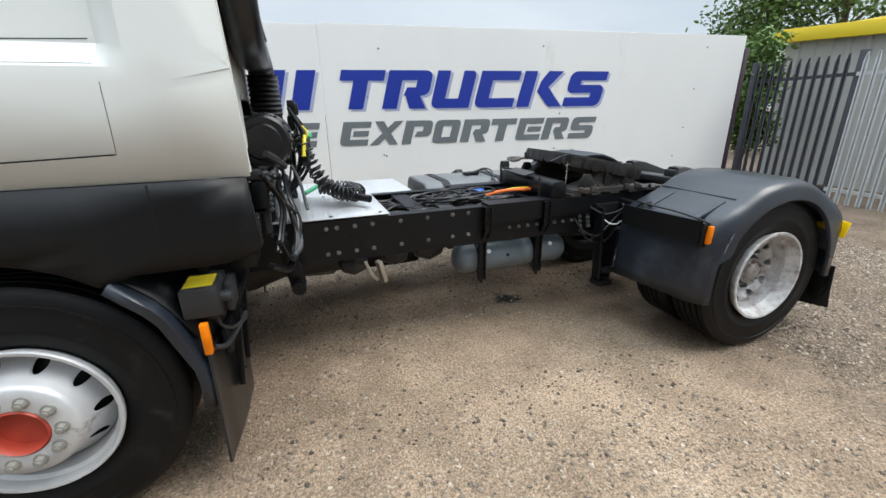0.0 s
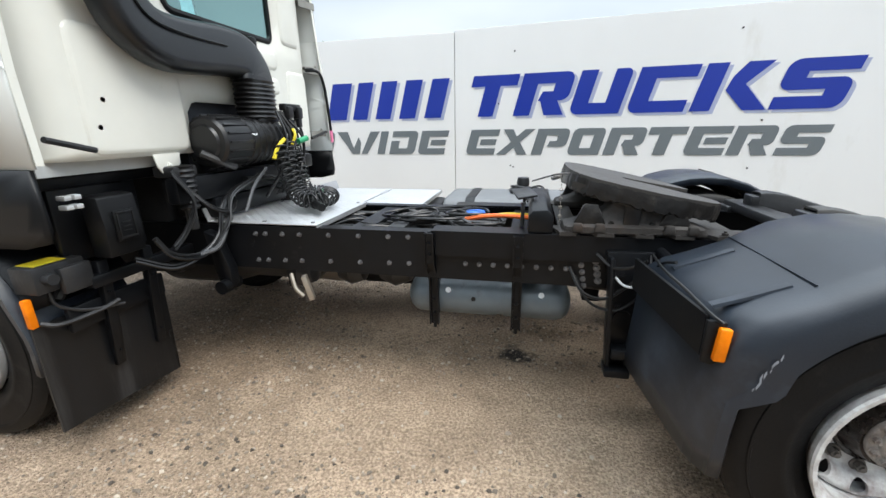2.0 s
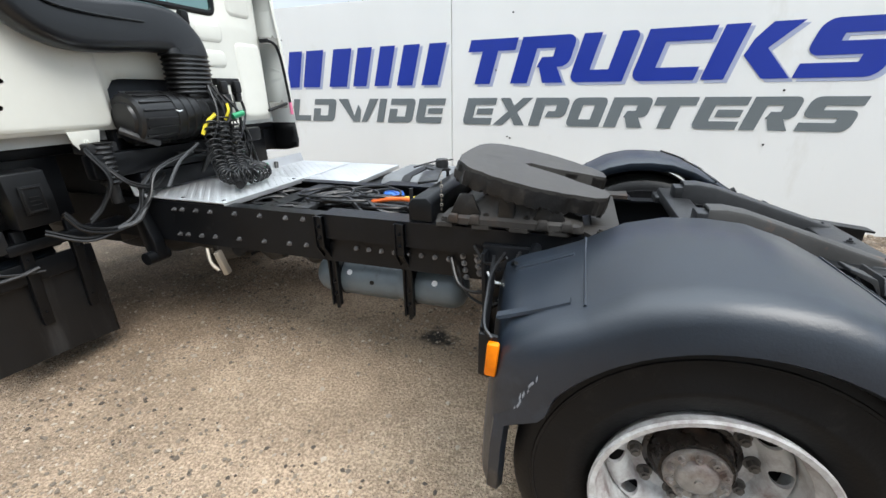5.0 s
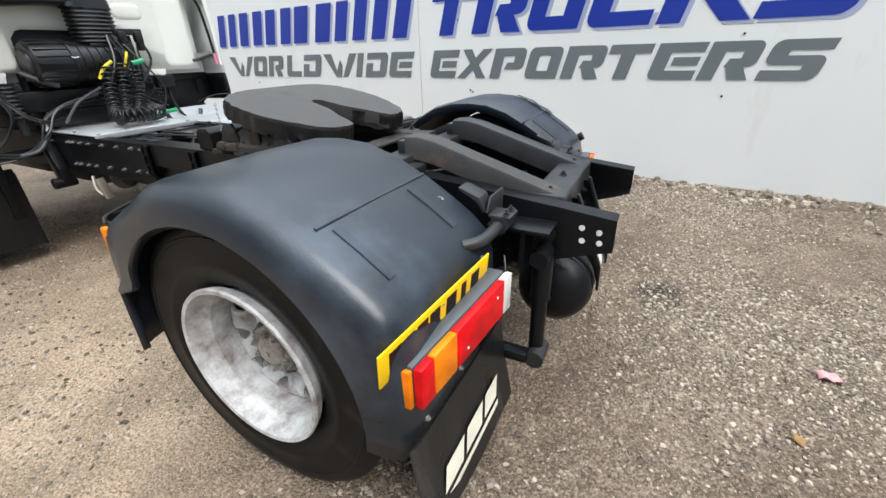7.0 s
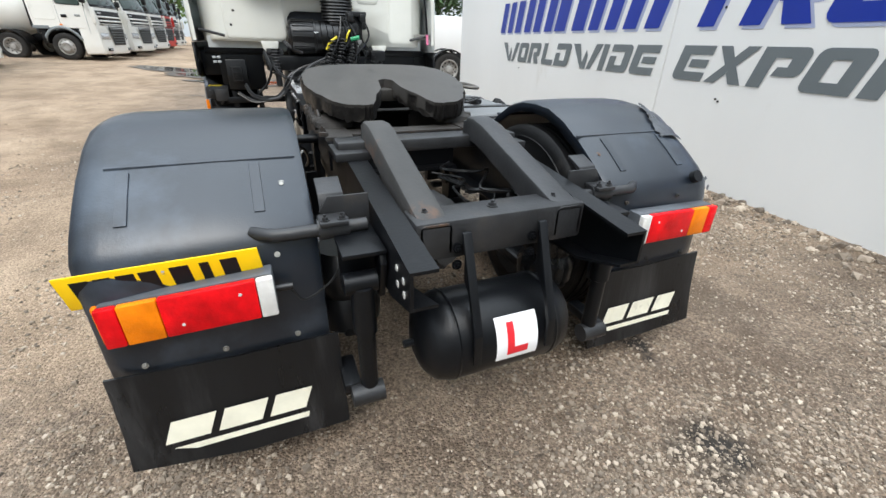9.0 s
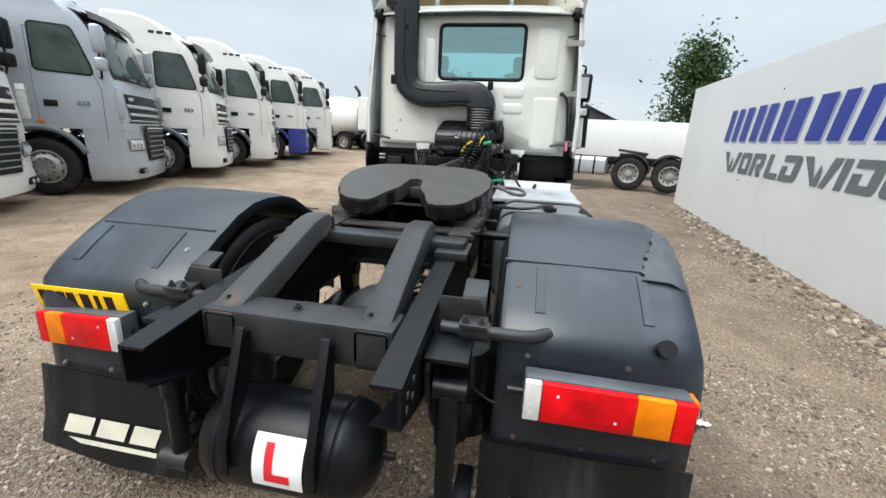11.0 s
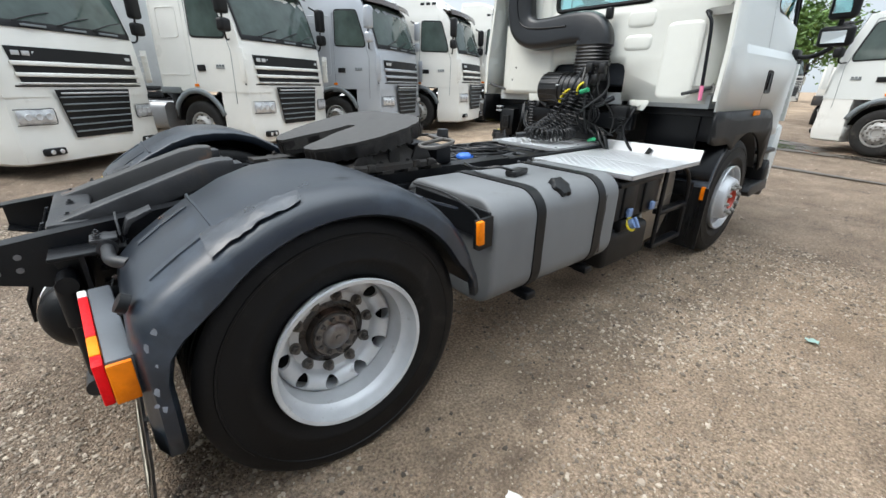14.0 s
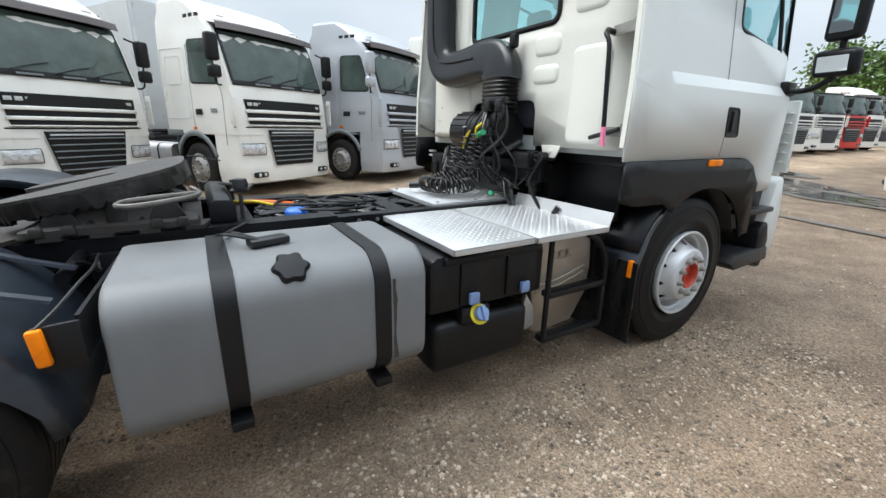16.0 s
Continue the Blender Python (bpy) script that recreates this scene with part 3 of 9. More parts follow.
def near_truck(r):
    while True:
        x, y = r.uniform(-4.6, 3.4), r.uniform(-3.6, 3.7)
        if noise.noise((x * 0.9, y * 0.9, 11)) + 0.3 > r.random() * (0.9 if x > 0.2 else 1.5 if y > 1.0 else 3.0):
            return x, y


def far_yard(r):
    return r.uniform(-16, 8), r.uniform(-9, 4.5)


def wall_foot(r):
    x = r.uniform(-9, 6)
    return x, wall_line(x) - abs(r.gauss(0, 0.28)) - 0.03


stones("gravel", 120000, near_truck, (0.0028, 0.016), "pale grey and tan loose gravel on the yard", rs)
def rear_and_right(r):
    while True:
        x, y = r.uniform(-4.4, 3.2), r.uniform(-2.6, 3.7)
        if x > 0.5 or y > 1.35:
            return x, y


stones("gravel", 50000, rear_and_right, (0.0022, 0.010), "fine loose grit behind and beside the truck", rs)
stones("gravel", 6000, far_yard, (0.006, 0.022), "scattered small grey stones on the yard", rs)
stones("rubble", 2600, wall_foot, (0.012, 0.06), "broken stones and rubble along the foot of the hoarding", rs)

# dark damp clods
CLOD = mat("damp_clod", (0.06, 0.046, 0.034), 0.8, vary=0.3, scale=20, bump=0.2, bscale=90)


def clod_place(r):
    if r.random() < 0.5:
        return r.uniform(-3.2, -0.5), -0.95 - abs(r.gauss(0, 0.28))
    return r.uniform(-4.6, 0.2), 1.25 + abs(r.gauss(0, 0.25))


cl_ = stones("clods", 420, clod_place, (0.004, 0.016), "dark damp clods of earth beside the truck", rs)
cl_.data.materials[0] = CLOD

# ---- hoarding ----
hoarding = thing("wall_north", "long white sheet-clad hoarding with blue and grey lettering", "wall", kind="structure")


def panel(x0, x1, top0, top1, mat_=HOARDING):
    """A sheet of the hoarding, 8 cm thick with its frame."""
    bm = B()
    d = Vector((-0.1079, -1, 0)).normalized() * -0.08
    rows = []
    for x, top in ((x0, top0), (x1, top1)):
        y = wall_line(x)
        rows.append([Vector((x, y, -0.32)), Vector((x, y, top)), Vector((x, y, top)) + Vector((0.0086, 0.0796, 0)), Vector((x, y, -0.32)) + Vector((0.0086, 0.0796, 0))])
    loft(bm, rows, True, True)
    bmesh.ops.bevel(bm, geom=bm.edges[:], offset=0.006, segments=2, affect="EDGES")
    return part("panel", bm, mat_, hoarding)


panel(-10.3, -2.344, 2.93, 2.81)
panel(-2.332, 5.46, 2.835, 2.83)
bm = B()
box(bm, (5.475, wall_line(5.48) - 0.01, -0.3), (5.575, wall_line(5.48) + 0.14, 2.62), 0.01)
box(bm, (5.475, wall_line(5.5) + 0.14, 2.54), (5.535, wall_line(5.5) + 0.9, 2.60), 0.008)
part("end_post", bm, mat("post_dark_purple", (0.05, 0.03, 0.045), 0.6), hoarding, "dark painted steel end post")
bm = B()
for x, z in ((-1.45, 2.50), (1.3, 2.58), (4.6, 2.62), (4.45, 1.9), (4.35, 1.2), (-1.46, 0.90), (4.2, 0.66), (1.68, 1.499), (-1.66, 1.80), (1.62, 0.90), (-5.5, 2.38), (-1.42, 0.88), (-6.4, 0.95)):
    rod(bm, (x, wall_line(x) + 0.005, z), (x - 0.002, wall_line(x) - 0.008, z), 0.012, 8)
pieces("screw", bm, PRINT_BLACK, hoarding)


# lettering: blocky glyphs in a unit square, each a set of pieces that meet edge to edge
def q(x0, y0, x1, y1):
    return [(x0, y0), (x1, y0), (x1, y1), (x0, y1)]


def turn(cx, cy, rx, ry, a0, a1, k=4):
    """Points on a quarter round."""
    return [(cx + rx * math.cos(radians(a0 + (a1 - a0) * i / k)), cy + ry * math.sin(radians(a0 + (a1 - a0) * i / k))) for i in range(k + 1)]


SA, SB, RU, RV = 0.33, 0.255, 0.16, 0.20
MID0, MID1 = 0.385, 0.615
BL, BR = turn(RU, RV, RU, RV, 180, 270), turn(1 - RU, RV, RU, RV, 270, 360)
TR, TL = turn(1 - RU, 1 - RV, RU, RV, 0, 90), turn(RU, 1 - RV, RU, RV, 90, 180)


def bowl(low, high):
    """The open bowl of P and R: a bar at the top, a rounded side and a detached bar below."""
    return [[(SA, 1 - SB), (1, 1 - SB), *TR, (SA, 1)], q(1 - SA, high, 1, 1 - SB), [(0.42, low), *turn(1 - RU, low + RV * 0.8, RU, RV * 0.8, 270, 360), (1, high), (0.47, high)]]


GLYPHS = {
    "T": [q(0, 0.735, 1, 1), q(0.31, 0, 0.645, 0.735)],
    "I": [q(0, 0, 1, 1)],
    "L": [q(0, SB, SA, 1), [*BL, (1, 0), (1, SB), (0, SB)]],
    "E": [q(0, SB, SA, 1 - SB), [*BL, (1, 0), (1, SB), (0, SB)], q(0.42, MID0, 0.97, MID1), q(0, 1 - SB, 1, 1)],
    "P": [q(0, 0, SA, 1)] + bowl(0.31, 0.53),
    "R": [q(0, 0, SA, 1)] + bowl(0.34, 0.56) + [[(0.47, 0.34), (0.62, 0), (1, 0), (0.80, 0.34)]],
    "U": [[*BL, (1, 0), (1, SB), (0, SB)], q(0, SB, SA, 1), [(1 - SA, SB), (1, SB), (1, 1 - RV), *turn(1 - RU * 0.7, 1 - RV * 0.7, RU * 0.7, RV * 0.7, 0, 90), (1 - SA, 1)]],
    "C": [[*BL, (1, 0), (1, SB), (0, SB)], q(0, SB, SA, 1 - SB), q(0, 1 - SB, 1, 1)],
    "O": [[*BL, (1, 0), (1, SB), (0, SB)], q(0, SB, SA, 1 - SB), q(1 - SA, SB, 1, 1 - SB), [(0, 1 - SB), (1, 1 - SB), *TR, *TL]],
    "D": [[(0, 0), *BR, (1, SB), (0, SB)], q(0, SB, SA, 0.58), q(1 - SA, SB, 1, 1 - SB), [(0, 1 - SB), (1, 1 - SB), *TR, (0, 1)]],
    "S": [[(0, 0), *BR, (1, SB), (0, SB)], q(1 - SA, SB, 1, MID0), [*[(u, MID0 + v * 0.9) for u, v in BL], (1, MID0), *[(u, MID1 - 1 + v) for u, v in TR], (0, MID1)], q(0, MID1, SA, 1 - SB), [(0, 1 - SB), (1, 1 - SB), (1, 1), *TL]],
    "K": [q(0, 0, 0.275, 1), [(0.37, 0.43), (0.596, 0.55), (0.844, 1), (0.515, 1), (0.40, 0.72)], [(0.37, 0.43), (0.70, 0), (1, 0), (0.596, 0.55)]],
    "X": [[(0, 0), (0.30, 0), (1, 1), (0.70, 1)], [(0.03, 1), (0.36, 0.5), (0.50, 0.72), (0.33, 1)], [(0.50, 0.28), (0.67, 0), (0.97, 0), (0.64, 0.5)]],
    "W": [[(0.0, 1), (0.46, 0), (0.63, 0), (0.464, 0.26), (0.253, 1)], [(0.464, 0.26), (0.63, 0), (0.613, 0.52), (0.527, 0.76)], [(0.665, 0), (0.807, 0), (1.0, 1), (0.787, 1)]],
}


def glyph_mesh(ch):
    pts, fcs = [], []
    for poly in GLYPHS[ch]:
        fcs.append(tuple(range(len(pts), len(pts) + len(poly))))
        pts += poly
    return pts, fcs


BARS = ([(0, 0), (0.39, 0), (0.39, 1), (0, 1), (0.61, 0), (1, 0), (1, 1), (0.61, 1)], [(0, 1, 2, 3), (4, 5, 6, 7)])


def on_wall(shape, x0, x1, z0, z1, lean, off, material, name):
    """Lay a flat shape on the hoarding: x0, x1 at its foot, leaning by lean at its top."""
    pts, fcs = shape
    bm = B()
    vs = []
    for u, v in pts:
        x = x0 + (x1 - x0) * u + lean * v
        z = z0 + (z1 - z0) * v
        vs.append(bm.verts.new((x, wall_line(x) - off, z)))
    for f in fcs:
        try:
            bm.faces.new([vs[i] for i in f])
        except ValueError:
            pass
    return part(name, bm, material, hoarding)


def word(text, xs, z0, z1, lean, mats, bars=False, shadow=True):
    for ch, (a, b) in zip(text, xs):
        shape = BARS if bars else glyph_mesh(ch)
        if shadow:
            on_wall(shape, a + 0.045, b + 0.045, z0 - 0.035, z1 - 0.03, lean, 0.004, mats[1], "letter_shadow")
        on_wall(shape, a, b, z0, z1, lean, 0.008, mats[0], "letter")


BLUES, GREYS = (SIGN_BLUE, SIGN_PALE), (SIGN_GREY, SIGN_GREY)
word("TRUCKS", [(-2.19, -1.51), (-1.453, -0.74), (-0.67, -0.012), (0.075, 0.772), (0.84, 1.69), (1.712, 2.435)], 1.622, 2.196, 0.155, BLUES)
word("MMMMMM", [(-7.50, -6.90), (-6.77, -6.06), (-5.95, -5.23), (-5.14, -4.22), (-4.10, -3.42), (-3.27, -2.565)], 1.622, 2.190, 0.155, BLUES, bars=True)
word("EXPORTERS", [(-2.17, -1.725), (-1.69, -1.21), (-1.166, -0.705), (-0.66, -0.225), (-0.17, 0.30), (0.325, 0.785), (0.835, 1.30), (1.338, 1.80), (1.863, 2.335)], 1.062, 1.433, 0.10, GREYS, shadow=False)
word("WORLDWIDE", [(-7.35, -6.545), (-6.52, -6.10), (-6.04, -5.60), (-5.49, -5.07), (-5.02, -4.55), (-4.52, -3.72), (-3.69, -3.555), (-3.475, -3.03), (-2.975, -2.525)], 1.066, 1.430, 0.10, GREYS, shadow=False)

# ---- palisade fence and building past the end of the hoarding ----
PALE_DARK = mat("fence_dark_paint", (0.05, 0.052, 0.065), 0.55, vary=0.2, scale=8, bump=0.03, dirt=(0.4, 0.4, 0.4), dirt_amount=0.08, dirt_scale=14)
fence = tagged(thing("palisade_fence", "steel palisade fence, dark painted then galvanised, with pointed pales", "fence"))


def pale_bm(h):
    bm = B()
    w, d = 0.034, 0.014
    for x in (0,):
        pts = [(-w, -d), (-w * 0.35, -d), (-w * 0.25, d), (w * 0.25, d), (w * 0.35, -d), (w, -d), (w, -d + 0.005), (w * 0.42, -d + 0.005), (w * 0.3, d + 0.005), (-w * 0.3, d + 0.005), (-w * 0.42, -d + 0.005), (-w, -d + 0.005)]
        rows = [[(v, u, z) for u, v in pts] for z in (0.03, h - 0.12)]
        rows.append([(v, u * 0.25, h) for u, v in pts])
        loft(bm, rows, True, True)
    return bm


pale_dark = mesh_object("pale", pale_bm(2.42), PALE_DARK, fence)
pale_galv = mesh_object("pale", pale_bm(2.42), GALV, fence)
FX = 5.72
pale_dark.location, pale_galv.location = (FX + 0.14, 3.25, -0.08), (FX - 0.02, 1.50, -0.08)
for i in range(1, 11):
    o = new("pale", pale_dark.data)
    o.parent, o.location = fence, (FX + 0.14 - 0.013 * i, 3.25 - 0.15 * i, -0.08)
for i in range(1, 26):
    o = new("pale", pale_galv.data)
    o.parent, o.location = fence, (FX - 0.02 - 0.012 * i, 1.50 - 0.15 * i, -0.08)
for z in (0.16, 2.0):
    bm = B()
    prism(bm, [(FX + 0.165, 3.30), (FX + 0.215, 3.30), (FX + 0.075, 1.64), (FX + 0.025, 1.64)], "z", z, z + 0.055)
    part("rail", bm, PALE_DARK, fence)
    bm = B()
    prism(bm, [(FX + 0.005, 1.60), (FX + 0.055, 1.60), (FX - 0.26, -2.4), (FX - 0.31, -2.4)], "z", z, z + 0.055)
    part("rail", bm, GALV, fence)
for x, y in ((FX + 0.20, 3.34), (FX + 0.09, 1.60)):
    bm = B()
    box(bm, (x - 0.05, y - 0.05, -0.15), (x + 0.05, y + 0.05, 2.38), 0.006)
    part("post", bm, PALE_DARK, fence)

unit = thing("industrial_unit", "low pale grey clad building with a yellow fascia", "building")
CLAD = mat("grey_cladding", (0.42, 0.42, 0.40), 0.5, vary=0.06, scale=0.8, bump=0.02, dirt=(0.3, 0.29, 0.27), dirt_amount=0.2)
bm = B()
prof_ = [(7.6, 3.9)]
for i in range(29):
    y = 3.9 - 0.3 * i
    prof_ += [(7.5, y), (7.5, y - 0.2), (7.47, y - 0.22), (7.47, y - 0.28)]
prof_ += [(7.5, -4.9), (7.6, -4.9)]
prism(bm, prof_, "z", -0.2, 3.0)
cl = part("wall", bm, CLAD, unit)
bm = B()
box(bm, (7.62, -4.9, -0.2), (14, 3.88, 2.95), 0.02)
part("wall", bm, CLAD, unit)
bm = B()
prism(bm, [(4.14, 2.865), (4.10, 3.12), (-5.2, 2.60), (-5.2, 2.36)], "x", 7.3, 7.42, 0.01)
box(bm, (7.42, -5.2, 2.95), (14.2, 4.0, 3.06), 0.02)
part("fascia", bm, mat("fascia_yellow", (0.74, 0.55, 0.02), 0.4, vary=0.05, scale=1, bump=0.0), unit, "bright yellow fascia board")


# ---- wheels ----
def tyre_bm(r, rim, w, n=64, lugs=True):
    """A tyre about the y axis: bead, bulged sidewall with a raised ring, shoulder and grooved tread."""
    bm = B()
    h = w / 2
    prof = [(rim - 0.01, -h * 0.62), (rim + 0.008, -h * 0.78), (rim + 0.03, -h * 0.90), (rim + 0.075, -h * 1.0), (rim + 0.080, -h * 1.015), (rim + 0.095, -h * 1.015), (rim + 0.10, -h),
            (r - 0.075, -h * 0.99), (r - 0.066, -h * 0.985), (r - 0.064, -h * 1.005), (r - 0.056, -h * 1.0), (r - 0.054, -h * 0.972), (r - 0.035, -h * 0.95), (r - 0.012, -h * 0.88)]
    tread = [(r, -h * 0.80)]
    for g in (-0.48, -0.16, 0.16, 0.48):
        tread += [(r, h * (g - 0.045)), (r - 0.014, h * (g - 0.03)), (r - 0.014, h * (g + 0.03)), (r, h * (g + 0.045))]
    tread.append((r, h * 0.80))
    prof = prof + tread + [(a, -b) for a, b in reversed(prof)]
    lathe(bm, prof, (0, 0, 0), "y", n, False)
    return bm


def along(radii, r):
    """The disc's y at a radius, by its profile from the rim inward."""
    for (ra, ya), (rb, yb) in zip(radii, radii[1:]):
        if rb <= r <= ra:
            return ya + (yb - ya) * (ra - r) / max(1e-6, ra - rb)
    return radii[-1][1]


def holed_disc(bm, radii, rc, half, hole, k=60):
    """A dished disc with ten round hand holes centred at radius rc, in a band rc - half to rc + half."""
    outer = [(r, y) for r, y in radii if r > rc + half] + [(rc + half, along(radii, rc + half))]
    inner = [(rc - half, along(radii, rc - half))] + [(r, y) for r, y in radii if r < rc - half]
    hw = math.pi / 10 * rc
    corner = math.atan2(half, hw)
    angs = sorted([i * math.pi / 12 for i in range(24)] + [corner, math.pi - corner, math.pi + corner, 2 * math.pi - corner])
    offs = sorted({round(half / math.tan(a) / rc, 6) for a in angs if corner - 1e-6 <= a < math.pi - corner - 1e-6})
    thetas = [2 * math.pi * (h + 0.5) / 10 + o for h in range(10) for o in offs]
    for prof in (outer, inner):
        loft(bm, [[(r * math.cos(t), y, r * math.sin(t)) for t in thetas] for r, y in prof], True)
    for h in range(10):
        th = 2 * math.pi * (h + 0.5) / 10
        rings = [[], [], [], []]
        for a in angs:
            c, s_ = math.cos(a), math.sin(a)
            t = min(hw / max(1e-6, abs(c)), half / max(1e-6, abs(s_)))
            for ring, (u, v), dy in ((rings[0], (c * t, s_ * t), 0.0), (rings[1], (c * (t + hole) / 2, s_ * (t + hole) / 2), 0.0), (rings[2], (c * hole, s_ * hole), 0.0), (rings[3], (c * hole * 0.96, s_ * hole * 0.96), 0.012)):
                r = rc + v
                ring.append((r * math.cos(th + u / rc), along(radii, r) + dy, r * math.sin(th + u / rc)))
        loft(bm, rings, True)
    bmesh.ops.remove_doubles(bm, verts=bm.verts[:], dist=0.0004)
    return bm


def rim_front_bm(n=48):
    """A steel disc wheel whose face stands out: flange, barrel, dished disc with hand holes; outer side at -y."""
    bm = B()
    lathe(bm, [(0.292, 0.02), (0.300, -0.012), (0.296, -0.02), (0.284, -0.018), (0.277, 0.02), (0.262, 0.03), (0.2525, 0.085), (0.252, 0.16)], (0, 0, 0), "y", n, False)
    radii = [(0.2525, 0.105), (0.247, 0.090), (0.238, 0.078), (0.212, 0.034), (0.194, -0.010), (0.187, -0.036), (0.180, -0.050), (0.171, -0.058), (0.14, -0.06), (0.095, -0.06), (0.093, -0.03)]
    return holed_disc(bm, radii, 0.217, 0.024, 0.0215)


def rim_rear_bm(n=48):
    """A deep dished outer wheel of a pair: broad barrel, disc far inside with round hand holes."""
    bm = B()
    lathe(bm, [(0.292, 0.02), (0.302, -0.010), (0.298, -0.018), (0.284, -0.016), (0.278, 0.02), (0.272, 0.045), (0.258, 0.06), (0.254, 0.12), (0.251, 0.17), (0.25, 0.24)], (0, 0, 0), "y", n, False)
    radii = [(0.251, 0.150), (0.247, 0.136), (0.240, 0.129), (0.230, 0.127), (0.217, 0.130), (0.200, 0.138), (0.190, 0.148), (0.184, 0.162), (0.179, 0.176), (0.174, 0.181), (0.165, 0.182), (0.115, 0.182), (0.113, 0.20)]
    return holed_disc(bm, radii, 0.2165, 0.032, 0.0285)


def nut_bm(y, d=-1):
    bm = B()
    rod(bm, (0, y, 0), (0, y + d * 0.006, 0), 0.024, 14)
    rod(bm, (0, y, 0), (0, y + d * 0.026, 0), 0.017, 6)
    rod(bm, (0, y + d * 0.026, 0), (0, y + d * 0.034, 0), 0.010, 8)
    return bm


def front_wheel(parent, x, side, spin):
    """side -1: the outer face looks along -y."""
    at = pose(x, side * 1.184, 0.506, 0, spin, 0 if side < 0 else 180)
    wheel = part("wheel", rim_front_bm(), RIM_PAINT, parent, "silver-painted steel front wheel")
    wheel.matrix_world = at
    t = part("tyre", tyre_bm(0.522, 0.285, 0.30), RUBBER, wheel, "worn black truck tyre")
    t.matrix_basis = pose(0, 0.145, 0)
    bm = B()
    lathe(bm, [(0.094, -0.055), (0.088, -0.066), (0.083, -0.060), (0.081, -0.03), (0.079, -0.012), (0.05, -0.008), (0.001, -0.006)], (0, 0, 0), "y", 28, False)
    part("hub", bm, HUB_RED, wheel, "red-painted hub centre")
    bm = B()
    lathe(bm, [(0.252, 0.14), (0.20, 0.09), (0.10, 0.06), (0.001, 0.06)], (0, 0, 0), "y", 24, False)
    part("drum", bm, PRINT_BLACK, wheel)
    nb = None
    for i in range(10):
        a = 2 * math.pi * (i + 0.5) / 10
        if nb is None:
            nb = part("nut", nut_bm(-0.058), BRACKET, wheel)
            o = nb
        else:
            o = new("nut", nb.data)
            o.parent = wheel
        o.location = (0.128 * math.cos(a), 0, 0.128 * math.sin(a))
    return wheel


def rear_wheel(parent, side, paint, label, hub=HUB, sunk=0.0):
    at = pose(0, side * 1.193, 0.497, 0, 11, 0 if side < 0 else 180)
    wheel = part("wheel", rim_rear_bm(), paint, parent, label)
    wheel.matrix_world = at
    for y in (0.145, 0.475):
        t = part("tyre", tyre_bm(0.522, 0.285, 0.29), RUBBER, wheel, "worn black truck tyre")
        t.matrix_basis = pose(0, y, 0)
    bm = B()
    lathe(bm, [(0.124, 0.20 + sunk), (0.122, 0.178 + 0.3 * sunk), (0.113, 0.160 + sunk * 0.5), (0.108, 0.125 + sunk), (0.100, 0.112 + sunk), (0.001, 0.110 + sunk)], (0, 0, 0), "y", 28, False)
    part("hub", bm, HUB_OIL, wheel, "black oily hub")
    bm = B()
    lathe(bm, [(0.090, 0.112), (0.090, 0.102), (0.087, 0.098), (0.060, 0.097), (0.056, 0.088), (0.048, 0.080), (0.03, 0.075), (0.001, 0.074)], (0, 0, 0), "y", 32, False)
    for i in range(10):
        a = 2 * math.pi * i / 10
        bolt(bm, (0.074 * math.cos(a), 0.098, 0.074 * math.sin(a)), (0, -1, 0), 0.0115, 0.016)
    rod(bm, (0, 0.076, 0), (0, 0.068, 0), 0.012, 8)
    part("axle_flange", bm, hub, wheel, "dull metal axle flange with ten bolts").location.y = sunk
    bm = B()
    lathe(bm, [(0.138, 0.1822), (0.134, 0.179), (0.112, 0.178)], (0, 0, 0), "y", 40, False)
    part("clamping_ring", bm, HUB_OIL, wheel, "oily inner ring of the disc")
    # black disc closes the barrel, painting the hand holes dark as if shaded
    bm = B()
    lathe(bm, [(0.25, 0.205), (0.19, 0.22), (0.12, 0.22), (0.001, 0.22)], (0, 0, 0), "y", 24, False)
    part("drum", bm, PRINT_BLACK, wheel)
    nb = None
    for i in range(10):
        a = 2 * math.pi * (i + 0.5) / 10
        if nb is None:
            nb = part("nut", nut_bm(0.182), NUT, wheel)
            o = nb
        else:
            o = new("nut", nb.data)
            o.parent = wheel
        o.location = (0.157 * math.cos(a), 0, 0.157 * math.sin(a))
    return wheel


# ---- the tractor unit ----
truck = thing("tractor_unit", "white two-axle tractor unit with black chassis parked on gravel", "truck")
front_wheel(truck, -3.862, -1, 20)
front_wheel(truck, -3.835, 1, 4)
rear_wheel(truck, -1, RIM_RUST, "deep-dished white rear wheel with rust-stained paint", HUB_RUST)
rear_wheel(truck, 1, RIM_PAINT, "deep-dished silver rear wheel", sunk=0.045)

